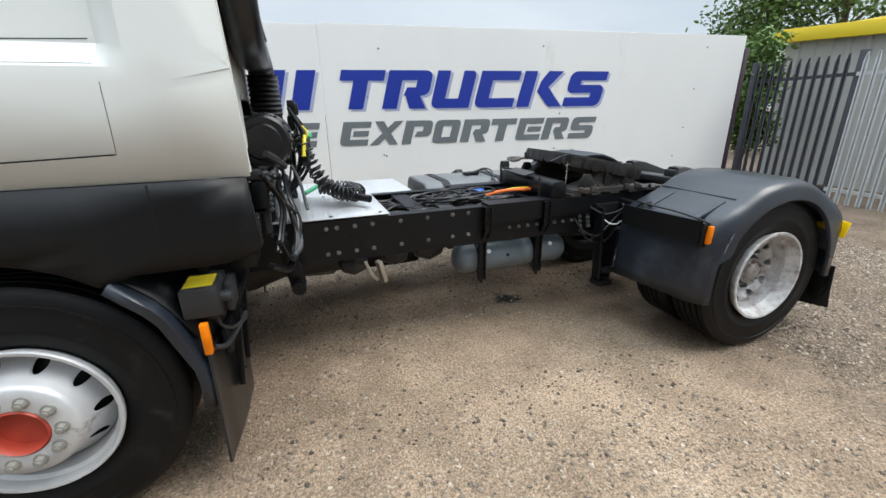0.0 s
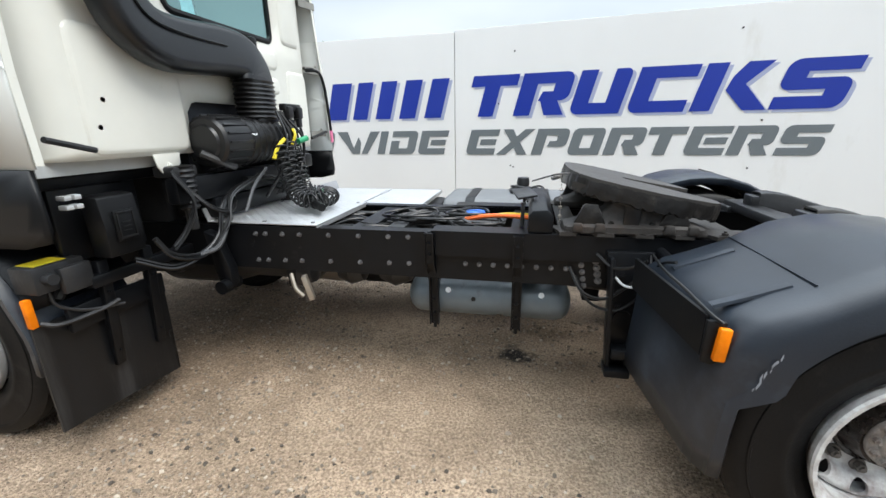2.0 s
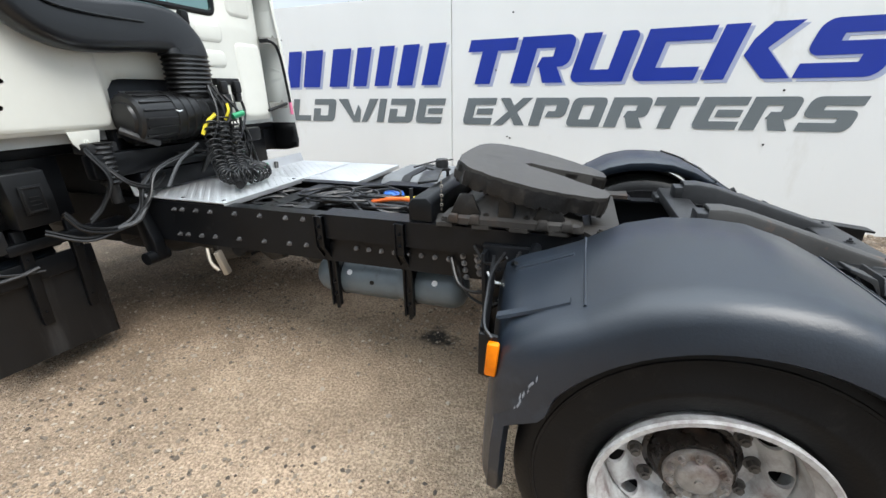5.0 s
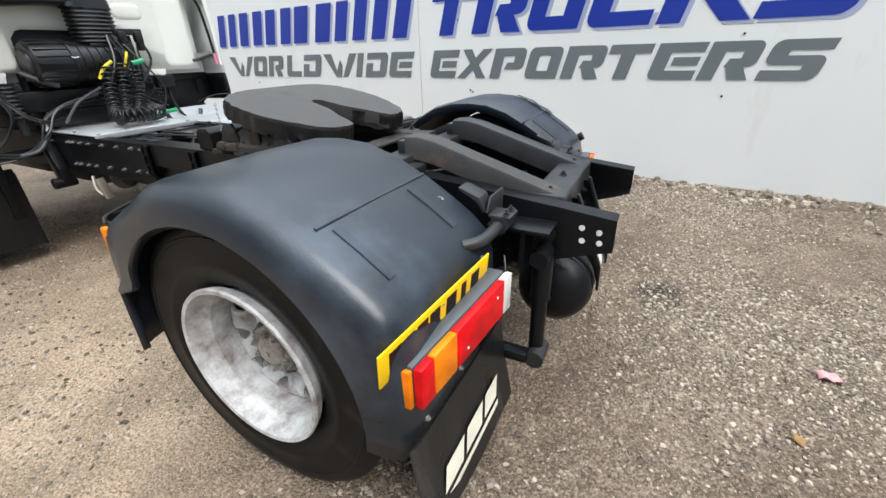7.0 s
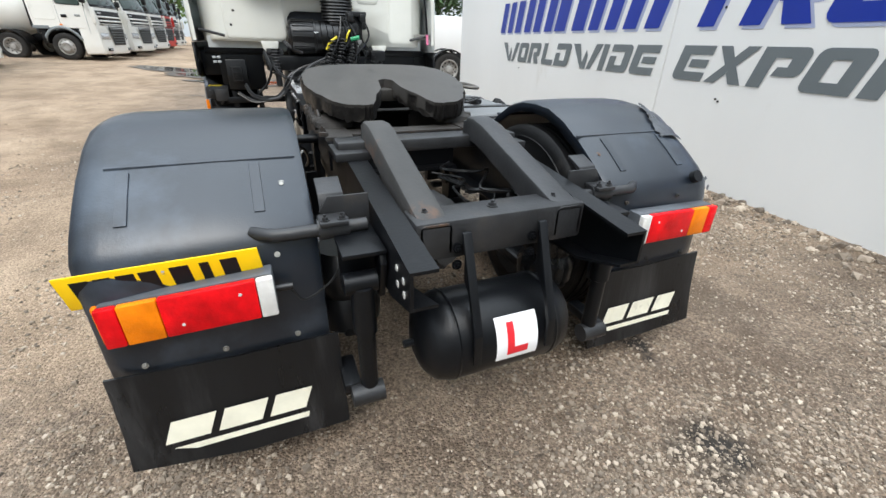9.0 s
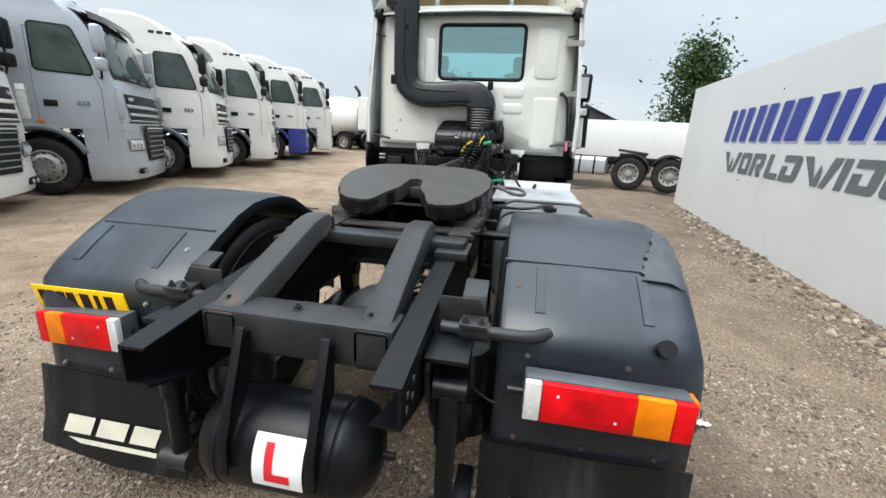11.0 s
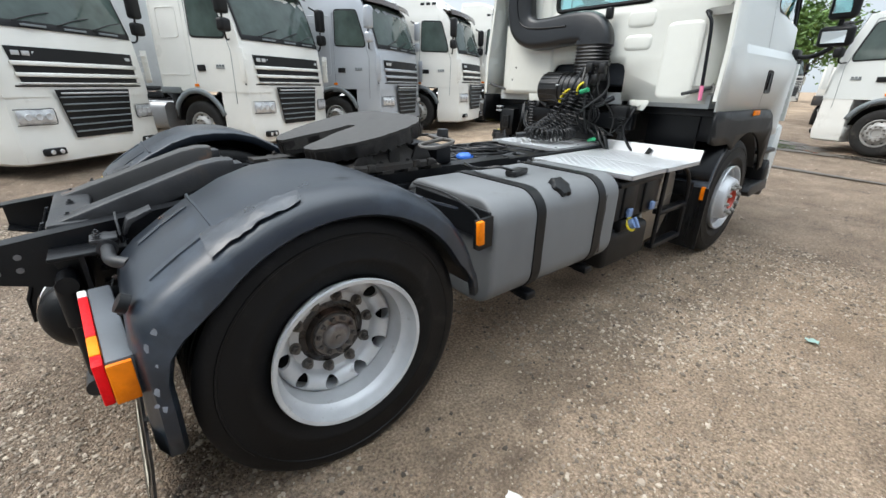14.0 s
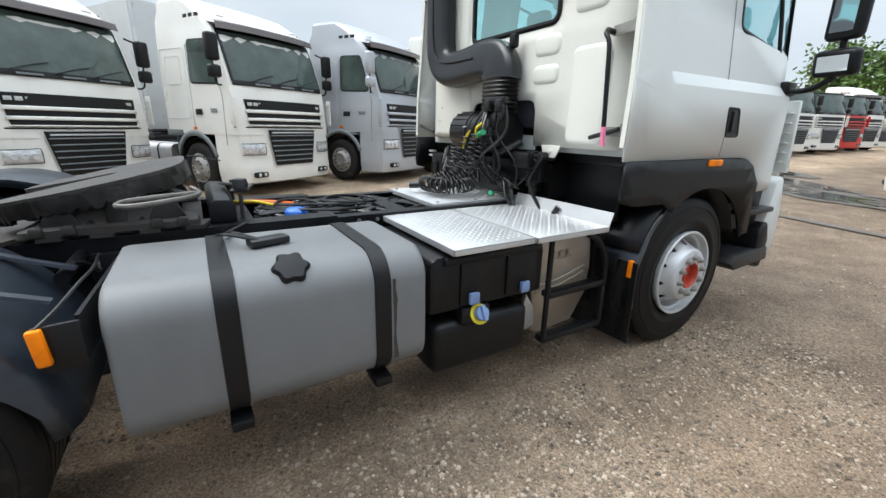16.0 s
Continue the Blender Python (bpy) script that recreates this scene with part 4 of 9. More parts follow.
# frame rails: C channels; the rear ends drop
for s in (-1, 1):
    bm = B()
    yo, yi, t = s * 0.395, s * 0.315, s * 0.010
    prof = [(yo, -1), (yo, 1), (yi, 1), (yi, 1), (yo - t, 1), (yo - t, -1), (yi, -1), (yi, -1)]
    stations = [(-4.6, 0.695, 0.95), (-0.55, 0.695, 0.95), (-0.30, 0.68, 0.952), (0.10, 0.68, 0.962), (0.25, 0.675, 0.956), (0.40, 0.675, 0.942), (0.80, 0.690, 0.900), (0.998, 0.757, 0.877)]
    rows = []
    for x, lo, hi in stations:
        rows.append([(x, yo, lo), (x, yo, hi), (x, yi, hi), (x, yi, hi - 0.010), (x, yo - t, hi - 0.010), (x, yo - t, lo + 0.010), (x, yi, lo + 0.010), (x, yi, lo)])
    loft(bm, rows, True, True)
    part("frame_rail", bm, CHASSIS, truck, "black-painted steel frame rail")
    bm = B()
    # angle iron along the top that carries the coupling
    yo2 = s * 0.425
    prism(bm, [(yo2, 0.835), (yo2, 0.966), (s * 0.30, 0.966), (s * 0.30, 0.954), (s * 0.413, 0.954), (s * 0.413, 0.835)], "x", -1.66, -0.12)
    part("mounting_angle", bm, CHASSIS, truck, "black mounting angle with a worn top edge")
    bm = B()
    for x in (-3.0, -2.94, -2.71, -2.648, -2.54, -2.432, -2.254, -2.077, -1.905, -1.794):
        bolt(bm, (x, s * 0.395, 0.905 + 0.014 * (x + 2.7)), (0, s, 0), 0.0095, 0.015)
    for x in (-2.945, -2.714, -2.65, -2.541, -2.434, -2.255, -2.077, -1.906, -1.793):
        bolt(bm, (x, s * 0.395, 0.747 + 0.026 * (x + 2.7)), (0, s, 0), 0.0095, 0.015)
    for i in range(8):
        bolt(bm, (-1.484 + 0.0728 * i, s * 0.395, 0.785), (0, s, 0), 0.009, 0.015)
    for i in range(6):
        bolt(bm, (-0.848 + 0.006 * i, s * 0.396, 0.90 - 0.034 * i), (0, s, 0), 0.012, 0.018)
        bolt(bm, (-0.915 + 0.006 * i, s * 0.396, 0.88 - 0.036 * i), (0, s, 0), 0.010, 0.014)
    pieces("bolt", bm, BOLT, truck, near=0.002)
    # tail fixing holes as solid discs; the left rail's painted pale for light through
    bm = B()
    for x, z in ((0.885, 0.835), (0.945, 0.825), (0.89, 0.785), (0.95, 0.785)):
        rod(bm, (x, s * 0.396, z), (x, s * 0.3975, z), 0.011, 12)
    pieces("bolt_hole", bm, CLEAR_LENS if s < 0 else BOLT, truck)
    bm = B()
    for x, z in ((-2.925, 0.86), (-2.925, 0.82), (-2.955, 0.82), (-2.735, 0.86), (-2.745, 0.835), (-2.60, 0.845), (-3.03, 0.905), (-2.44, 0.83), (-0.985, 0.86)):
        rod(bm, (x, s * 0.3945, z), (x, s * 0.3965, z), 0.009, 10)
    pieces("bolt_hole", bm, PRINT_BLACK, truck)

# crossmembers
bm = B()
box(bm, (0.66, -0.312, 0.78), (0.80, 0.312, 0.915), 0.016)
for y in (-0.26, -0.02, 0.22):
    bolt(bm, (0.73, y, 0.915), (0, 0, 1), 0.013)
part("rear_crossmember", bm, CHASSIS_WORN, truck, "worn black rear crossmember")
bm = B()
box(bm, (0.02, -0.42, 0.965), (0.14, 0.42, 1.02), 0.012)
box(bm, (0.0, -0.44, 0.955), (0.2, -0.30, 0.99), 0.006)
box(bm, (0.0, 0.30, 0.955), (0.2, 0.44, 0.99), 0.006)
part("crossmember", bm, CHASSIS_WORN, truck)
for x in (-2.1, -1.2, -0.35):
    bm = B()
    prism(bm, [(x - 0.06, 0.74), (x + 0.06, 0.74), (x + 0.06, 0.76), (x + 0.01, 0.76), (x + 0.01, 0.92), (x + 0.06, 0.92), (x + 0.06, 0.94), (x - 0.06, 0.94)], "y", -0.31, 0.31)
    part("crossmember", bm, CHASSIS, truck)

# loading ramps behind the coupling: inverted channels
for y0, y1, m_, l_ in ((-0.255, -0.245, RUSTY, "black ramp channel with rust where paint is worn"), (0.225, 0.245, CHASSIS_WORN, "worn black ramp channel")):
    bm = B()
    rows = []
    for x, z, y in ((0.10, 1.095, y0), (0.16, 1.098, y0), (0.24, 1.085, y0), (0.80, 0.905, y1)):
        w = 0.052
        rows.append([(x, y - w, z - 0.10), (x, y - w, z - 0.016), (x, y - w + 0.005, z - 0.005), (x, y - w + 0.016, z), (x, y + w - 0.016, z), (x, y + w - 0.005, z - 0.005), (x, y + w, z - 0.016), (x, y + w, z - 0.10), (x, y + w - 0.008, z - 0.10), (x, y + w - 0.008, z - 0.01), (x, y - w + 0.008, z - 0.01), (x, y - w + 0.008, z - 0.10)])
    loft(bm, rows, True, True)
    part("ramp", bm, m_, truck, l_)
    bm = B()
    box(bm, (0.06, y0 - 0.05, 1.01), (0.17, y0 + 0.05, 1.075), 0.006)
    part("ramp_foot", bm, CHASSIS_WORN, truck)

# axle, differential, suspension
CAST_AXLE = mat("dusty_axle_casting", (0.05, 0.052, 0.055), 0.45, vary=0.35, scale=7, bump=0.12, bscale=60, dirt=(0.09, 0.08, 0.07), dirt_amount=0.3, dirt_scale=6)
bm = B()
lathe(bm, [(0.05, -0.28), (0.15, -0.2), (0.2, -0.08), (0.21, 0.03), (0.17, 0.14), (0.09, 0.18), (0.05, 0.3)], (0.02, 0, 0.52), "x", 28)
rod(bm, (0, -1.0, 0.515), (0, 1.0, 0.515), 0.075, 16)
for i in range(10):
    a = 2 * math.pi * i / 10
    bolt(bm, (0.17, 0.15 * math.cos(a), 0.52 + 0.15 * math.sin(a)), (1, 0, 0), 0.012)
part("rear_axle", bm, CAST_AXLE, truck, "dirty black drive axle and differential")
for s in (-1, 1):
    bm = B()
    lathe(bm, [(0.10, 0.36), (0.13, 0.39), (0.135, 0.47), (0.11, 0.52), (0.135, 0.57), (0.12, 0.66), (0.09, 0.70)], (0.42, s * 0.48, 0), "z", 24)
    part("air_spring", bm, FLAP, truck)
    bm = B()
    box(bm, (-0.75, s * 0.40, 0.36), (0.55, s * 0.52, 0.42), 0.02)
    part("trailing_arm", bm, CHASSIS, truck)
    # hanger bracket ahead of the axle: a slim casting with two flanges
    bm = B()
    prism(bm, [(-0.80, 0.90), (-0.56, 0.90), (-0.60, 0.70), (-0.645, 0.48), (-0.66, 0.30), (-0.76, 0.30), (-0.765, 0.50), (-0.775, 0.70)], "y", s * 0.42, s * 0.45, 0.008)
    prism(bm, [(-0.79, 0.88), (-0.77, 0.88), (-0.755, 0.50), (-0.745, 0.32), (-0.765, 0.32), (-0.775, 0.50)], "y", s * 0.44, s * 0.51, 0.004)
    prism(bm, [(-0.60, 0.70), (-0.645, 0.48), (-0.655, 0.32), (-0.675, 0.32), (-0.665, 0.48), (-0.625, 0.70)], "y", s * 0.44, s * 0.51, 0.004)
    box(bm, (-0.77, s * 0.42, 0.27), (-0.65, s * 0.53, 0.31), 0.008)
    rod(bm, (-0.70, s * 0.40, 0.56), (-0.70, s * 0.465, 0.56), 0.045, 18)
    for z_ in (0.62, 0.70, 0.78):
        bolt(bm, (-0.72, s * 0.45, z_), (0, s, 0), 0.012, 0.014)
    part("spring_hanger", bm, CHASSIS, truck, "black cast suspension hanger")
    # shock absorber hanging at the tail
    bm = B()
    lathe(bm, [(0.001, 0.30), (0.030, 0.31), (0.030, 0.555), (0.038, 0.56), (0.038, 0.73), (0.001, 0.74)], (0.775, s * 0.475, 0), "z", 16)
    shock = part("shock_absorber", bm, CHASSIS, truck, "black shock absorber with dusty lower eye")
    bm = B()
    rod(bm, (0.770, s * 0.43, 0.74), (0.770, s * 0.53, 0.74), 0.034, 14)
    part("upper_eye", bm, CHASSIS, shock)
    bm = B()
    rod(bm, (0.785, s * 0.43, 0.30), (0.785, s * 0.54, 0.30), 0.038, 14)
    part("lower_eye", bm, CHASSIS_WORN, shock, "dusty lower eye")
    bm = B()
    box(bm, (0.60, s * 0.50, 0.285), (0.76, s * 0.56, 0.33), 0.01)
    part("shock_arm", bm, CHASSIS, truck)
    # bracket by which the shock and mudguard hang on the rail
    bm = B()
    prism(bm, [(0.56, 0.84), (0.78, 0.84), (0.80, 0.80), (0.75, 0.66), (0.60, 0.66)], "y", s * 0.40, s * 0.42, 0.003)
    box(bm, (0.57, s * 0.40, 0.835), (0.80, s * 0.53, 0.85), 0.004)
    prism(bm, [(0.70, 0.84), (0.715, 0.84), (0.715, 0.68), (0.70, 0.70)], "y", s * 0.42, s * 0.53)
    for z in (0.70, 0.76, 0.81):
        bolt(bm, (0.62, s * 0.42, z), (0, s, 0), 0.014, 0.02)
        bolt(bm, (0.66, s * 0.42, z - 0.02), (0, s, 0), 0.012, 0.02)
    part("shock_bracket", bm, CHASSIS, truck)
    # folded plate over the mudguard tube
    bm = B()
    prism(bm, [(0.47, 0.985), (0.55, 0.955), (0.575, 0.90), (0.563, 0.90), (0.54, 0.943), (0.47, 0.972)], "y", s * 0.475, s * 0.555, 0.003)
    part("folded_plate", bm, CHASSIS_WORN, truck)
    bm = B()
    tube(bm, [(0.628, s * 0.42, 0.868), (0.628, s * 0.60, 0.865), (0.620, s * 0.70, 0.863), (0.575, s * 0.76, 0.860)], 0.021, 14, 5)
    rod(bm, (0.628, s * 0.478, 0.868), (0.628, s * 0.572, 0.866), 0.033, 16)
    box(bm, (0.590, s * 0.482, 0.888), (0.672, s * 0.568, 0.903), 0.004)
    for d in (0.50, 0.55):
        bolt(bm, (0.650, s * d, 0.903), (0, 0, 1), 0.010)
    part("mudguard_stay", bm, CHASSIS_WORN, truck, "worn black mudguard tube and clamp")
    # gusset from the rail to the clamp
    bm = B()
    prism(bm, [(s * 0.40, 0.955), (s * 0.40, 0.80), (s * 0.49, 0.855), (s * 0.56, 0.905), (s * 0.53, 0.955)], "x", 0.578, 0.586, 0.002)
    part("stay_gusset", bm, CHASSIS_WORN, truck)
    bm = B()
    rod(bm, (-0.56, s * 0.40, 0.90), (-0.56, s * 0.75, 0.90), 0.024, 14)
    part("mudguard_stay", bm, CHASSIS, truck)

bm = B()
tube(bm, [(-0.84, -0.43, 0.88), (-0.78, -0.50, 0.84), (-0.72, -0.56, 0.86), (-0.66, -0.60, 0.91)], 0.007, 6, 6)
tube(bm, [(-0.96, -0.41, 0.80), (-0.90, -0.48, 0.70), (-0.80, -0.50, 0.68), (-0.70, -0.48, 0.74), (-0.62, -0.50, 0.83), (-0.60, -0.58, 0.88)], 0.008, 6, 6)
tube(bm, [(-0.93, -0.41, 0.76), (-0.86, -0.46, 0.64), (-0.74, -0.49, 0.62), (-0.62, -0.47, 0.70)], 0.007, 6, 6)
pieces("brake_hose", bm, CABLE, truck)
bm = B()
tube(bm, [(-0.76, -0.50, 0.79), (-0.73, -0.53, 0.765), (-0.69, -0.55, 0.765), (-0.66, -0.56, 0.79)], 0.006, 6, 6)
part("brake_hose", bm, GALV, truck, "pale brake hose")

# rear air tank across the tail, with its hangers and the learner plate
bm = B()
prof = [(0.001, -0.315), (0.06, -0.312), (0.11, -0.295), (0.145, -0.265), (0.158, -0.225), (0.16, -0.22), (0.16, 0.18), (0.158, 0.185), (0.145, 0.225), (0.11, 0.255), (0.06, 0.272), (0.001, 0.275)]
lathe(bm, prof, (0.775, 0, 0.470), "y", 44, False)
for y in (-0.205, 0.165):
    lathe(bm, [(0.160, y - 0.006), (0.163, y), (0.160, y + 0.006)], (0.775, 0, 0.470), "y", 44, False)
rod(bm, (0.775, 0.27, 0.465), (0.775, 0.315, 0.465), 0.014, 8)
rod(bm, (0.775, -0.31, 0.465), (0.775, -0.35, 0.465), 0.014, 8)
part("rear_air_tank", bm, CHASSIS, truck, "black cylindrical air tank with welded ends")
for y in (-0.145, 0.13):
    bm = B()
    prism(bm, [(0.80, 0.86), (0.83, 0.86), (0.945, 0.56), (0.945, 0.48), (0.92, 0.56), (0.85, 0.66), (0.81, 0.70)], "y", y - 0.004, y + 0.004)
    prism(bm, [(0.818, 0.88), (0.83, 0.88), (0.952, 0.57), (0.956, 0.46), (0.945, 0.46), (0.94, 0.56)], "y", y - 0.025, y + 0.004, 0.002)
    bolt(bm, (0.803, y - 0.03, 0.82), (1, 0, 0), 0.012)
    bolt(bm, (0.803, y - 0.03, 0.76), (1, 0, 0), 0.012)
    part("tank_hanger", bm, CHASSIS, truck)


def wrapped(bm, r, cx, cz, y0, y1, a0, a1, steps=10):
    """A sheet wrapped on a lying cylinder."""
    rows = []
    for i in range(steps + 1):
        a = radians(a0 + (a1 - a0) * i / steps)
        rows.append([(cx + r * math.cos(a), y0, cz + r * math.sin(a)), (cx + r * math.cos(a), y1, cz + r * math.sin(a))])
    return loft(bm, rows, False)


bm = B()
wrapped(bm, 0.1625, 0.775, 0.470, -0.075, 0.085, -14, 44)
learner = part("learner_plate", bm, STICKER_WHITE, truck, "white sticker with a red letter L")
bm = B()
wrapped(bm, 0.1645, 0.775, 0.470, -0.035, -0.008, -6, 36)
wrapped(bm, 0.1645, 0.775, 0.470, -0.008, 0.045, -6, 4)
part("letter", bm, STICKER_RED, learner)

# wiring loom between the rails
rw = random.Random(9)
bm = B()
for i in range(16):
    pts, x = [], -2.35
    y, z = rw.uniform(-0.22, 0.24), rw.uniform(0.86, 0.93)
    while x < -1.2:
        pts.append((x, y, z))
        x += 0.13
        y, z = max(-0.27, min(0.28, y + rw.uniform(-0.12, 0.12))), max(0.85, min(0.965, z + rw.uniform(-0.05, 0.05)))
    tube(bm, pts, rw.choice((0.007, 0.009, 0.012)), 6, 5)
for k in range(9):
    c, r = (rw.uniform(-1.95, -1.45), rw.uniform(-0.12, 0.1), 0.93 + 0.006 * k), rw.uniform(0.1, 0.17)
    tube(bm, [(c[0] + r * 1.3 * math.cos(a * 0.63), c[1] + r * math.sin(a * 0.63), c[2] + 0.01 * math.sin(a)) for a in range(11)], 0.008, 6, 4)
pieces("loom_cable", bm, CABLE, truck)
bm = B()
for i in range(5):
    y = -0.15 + 0.05 * i
    tube(bm, [(-2.0, y + 0.04, 0.93), (-1.75, y, 0.955), (-1.5, y + 0.03, 0.95), (-1.3, y + 0.05, 0.94)], 0.009, 6, 5)
pieces("loom_cable", bm, CABLE_GREY, truck, "grey cable")
bm = B()
tube(bm, [(-1.55, -0.09, 0.955), (-1.42, -0.08, 0.975), (-1.30, -0.10, 0.985), (-1.16, -0.13, 0.985)], 0.013, 8, 6)
part("air_hose", bm, ORANGE_HOSE, truck, "orange and yellow air hose")
bm = B()
tube(bm, [(-1.40, -0.055, 0.965), (-1.30, -0.075, 0.99), (-1.16, -0.105, 0.995)], 0.009, 8, 6)
part("air_hose", bm, YELLOW, truck)
bm = B()
lathe(bm, [(0.001, 0.93), (0.055, 0.93), (0.066, 0.938), (0.066, 0.952), (0.055, 0.966), (0.03, 0.974), (0.001, 0.975)], (-1.50, 0.13, 0), "z", 28)
part("reservoir_cap", bm, BLUE_CAP, truck, "bright blue round cap")
bm = B()
cbox(bm, (-1.75, 0.05, 0.93), (0.30, 0.16, 0.02), 0.004, (0, 0, 25))
cbox(bm, (-1.9, -0.1, 0.93), (0.10, 0.35, 0.025), 0.004)
part("valve_plate", bm, CHASSIS_WORN, truck)

# cables over the axle between the rails
bm = B()
for i in range(4):
    pts, x = [], -0.15
    y, z = rw.uniform(0.08, 0.24), rw.uniform(0.74, 0.82)
    while x < 0.62:
        pts.append((x, y, z))
        x += 0.11
        y, z = max(0.02, min(0.26, y + rw.uniform(-0.14, 0.14))), max(0.72, min(0.86, z + rw.uniform(-0.05, 0.05)))
    tube(bm, pts, rw.choice((0.006, 0.008, 0.011)), 6, 5)
pieces("axle_cable", bm, CABLE, truck)
# gearbox and prop shaft seen below the rails
bm = B()
lathe(bm, [(0.12, -3.9), (0.26, -3.6), (0.26, -3.2), (0.20, -3.0), (0.20, -2.55), (0.12, -2.45), (0.09, -2.3)], (0, 0, 0.70), "x", 24)
rod(bm, (-2.35, 0, 0.70), (-0.25, 0, 0.55), 0.055, 16)
for x, y, z, r in ((-2.25, -0.12, 0.62, 0.10), (-1.98, -0.05, 0.62, 0.12), (-2.55, -0.2, 0.62, 0.1)):
    lathe(bm, [(0.001, -r), (r * 0.7, -r * 0.8), (r, 0), (r * 0.7, r * 0.8), (0.001, r)], (x, y, z), "x", 16)
part("gearbox", bm, CHASSIS_WORN, truck, "oily gearbox and propeller shaft under the frame")
bm = B()
tube(bm, [(-2.5, -0.42, 0.68), (-2.47, -0.44, 0.60), (-2.43, -0.43, 0.55)], 0.012, 6, 4)
cbox(bm, (-2.40, -0.42, 0.60), (0.03, 0.05, 0.15), 0.004, (0, -14, 20))
part("tag", bm, STEEL_DULL, truck, "dangling dirty metal strap")


# ---- fifth wheel coupling ----
def fifth_outline():
    """Half outline, x back from the front edge, then mirrored: rounded plate with a wedge slot at the rear."""
    half = [(-0.96, 0.0), (-0.955, 0.2), (-0.922, 0.33), (-0.853, 0.41), (-0.745, 0.455), (-0.595, 0.46), (-0.466, 0.43), (-0.315, 0.36), (-0.261, 0.3), (-0.24, 0.21), (-0.251, 0.165), (-0.519, 0.055), (-0.638, 0.04), (-0.659, 0.0)]
    r = random.Random(17)
    out = []
    for (xa, ya), (xb, yb) in zip(half, half[1:]):
        out.append((xa, ya))
        for k in (1, 2, 3):
            f, j = k / 4, 0.006 if 0 < ya and 0 < yb else 0.0
            out.append((xa + (xb - xa) * f + r.uniform(-j, j), ya + (yb - ya) * f + r.uniform(-j, j)))
    return out + [half[-1]]


bm = B()
half = fifth_outline()
tilt = pose(-0.665, 0, 1.172, 0, 12.2, 0)
top = [(x + 0.64, y) for x, y in half] + [(x + 0.64, -y) for x, y in reversed(half[1:-1])]
dished = lambda x, y, z: tilt @ Vector((x, y, z))
# the plate as two wings so that every face is simple
for s in (-1, 1):
    p = [(x + 0.64, s * y) for x, y in half]
    a = [bm.verts.new(dished(x, y, 0.02)) for x, y in p]
    b = [bm.verts.new(dished(x * 0.985, y * 0.98, -0.052 - 0.012 * math.sin(23 * x + 31 * y))) for x, y in p]
    bm.faces.new(a)
    bm.faces.new(list(reversed(b)))
    for i in range(len(p) - 1):
        bm.faces.new((a[i], a[i + 1], b[i + 1], b[i]))
bmesh.ops.remove_doubles(bm, verts=bm.verts[:], dist=0.0005)
bmesh.ops.triangulate(bm, faces=[f for f in bm.faces if len(f.verts) > 4])
coupling = part("fifth_wheel", bm, GREASE, truck, "dark greasy fifth wheel plate tilted down to the rear", angle=30)
GREASE_DARK = mat("old_black_grease", (0.012, 0.011, 0.0105), 0.34, vary=0.5, scale=14, bump=0.3, bscale=45, dirt=(0.05, 0.045, 0.04), dirt_amount=0.3, dirt_scale=14, spec=0.4)
rg = random.Random(31)
for s in (-1, 1):
    bm = B()
    rim = []
    for (xa, ya), (xb, yb) in zip(half, half[1:]):
        rim += [(xa, ya), ((xa + xb) / 2, (ya + yb) / 2)]
    rim = [(x + 0.64, s * y) for x, y in rim]
    rows = []
    for x, y in rim:
        k, d = 1.004 + rg.uniform(0, 0.014), rg.uniform(0.0, 0.022)
        rows.append([dished(x * k, y * k, 0.010 - rg.uniform(0, 0.008)), dished(x * (k + 0.006), y * (k + 0.006), -0.022), dished(x * k, y * k, -0.050 - d), dished(x * 0.97, y * 0.96, -0.058 - d)])
    loft(bm, rows, False)
    part("grease_rim", bm, GREASE_DARK, coupling, "ragged rim of black grease")
    # webs and pockets of the casting under the plate
    bm = B()
    for x0, x1, z0, z1 in ((-0.97, -0.80, 1.0, 1.12), (-0.60, -0.43, 1.0, 1.10), (-0.74, -0.66, 1.0, 1.15)):
        prism(bm, [(x0, z0), (x1, z0), ((x0 + x1) / 2 + 0.03, z1), ((x0 + x1) / 2 - 0.03, z1)], "y", s * 0.405, s * 0.425, 0.006)
    for x in (-0.90, -0.79, -0.61, -0.50):
        lathe(bm, [(0.001, s * 0.425), (0.016, s * 0.424), (0.022, s * 0.415), (0.024, s * 0.40)], (x, 0, 1.02), "y", 12)
    pieces("casting_web", bm, GREASE_DARK, truck)
bm = B()
for s in (-1, 1):
    cut = [(-0.20, s * 0.14), (-0.05, s * 0.32), (0.10, s * 0.36), (0.22, s * 0.30), (0.24, s * 0.20), (0.05, s * 0.12)]
    rows = [[dished(x, y, -0.03) for x, y in cut], [dished(x * 0.8, y * 0.95, -0.10) for x, y in cut]]
    loft(bm, rows, True, True)
    # hanging skirt with a ragged grease edge
    edge = [(-0.30, 0.34), (-0.22, 0.41), (-0.12, 0.452), (0.02, 0.458), (0.14, 0.43), (0.28, 0.36)]
    rr = random.Random(3)
    rows = [[dished(x, s * (y - 0.004), -0.02) for x, y in edge], [dished(x, s * (y - 0.02), -0.055 - 0.03 * rr.random()) for x, y in edge], [dished(x, s * (y - 0.06), -0.05) for x, y in edge]]
    loft(bm, rows, False)
box(bm, (-0.06, -0.10, -0.10), (0.02, 0.10, -0.03), 0.01, tilt)
part("lock_housing", bm, GREASE, coupling)
PIN = mat("pin_faded_red", (0.12, 0.022, 0.02), 0.6, vary=0.3, scale=30, bump=0.1)
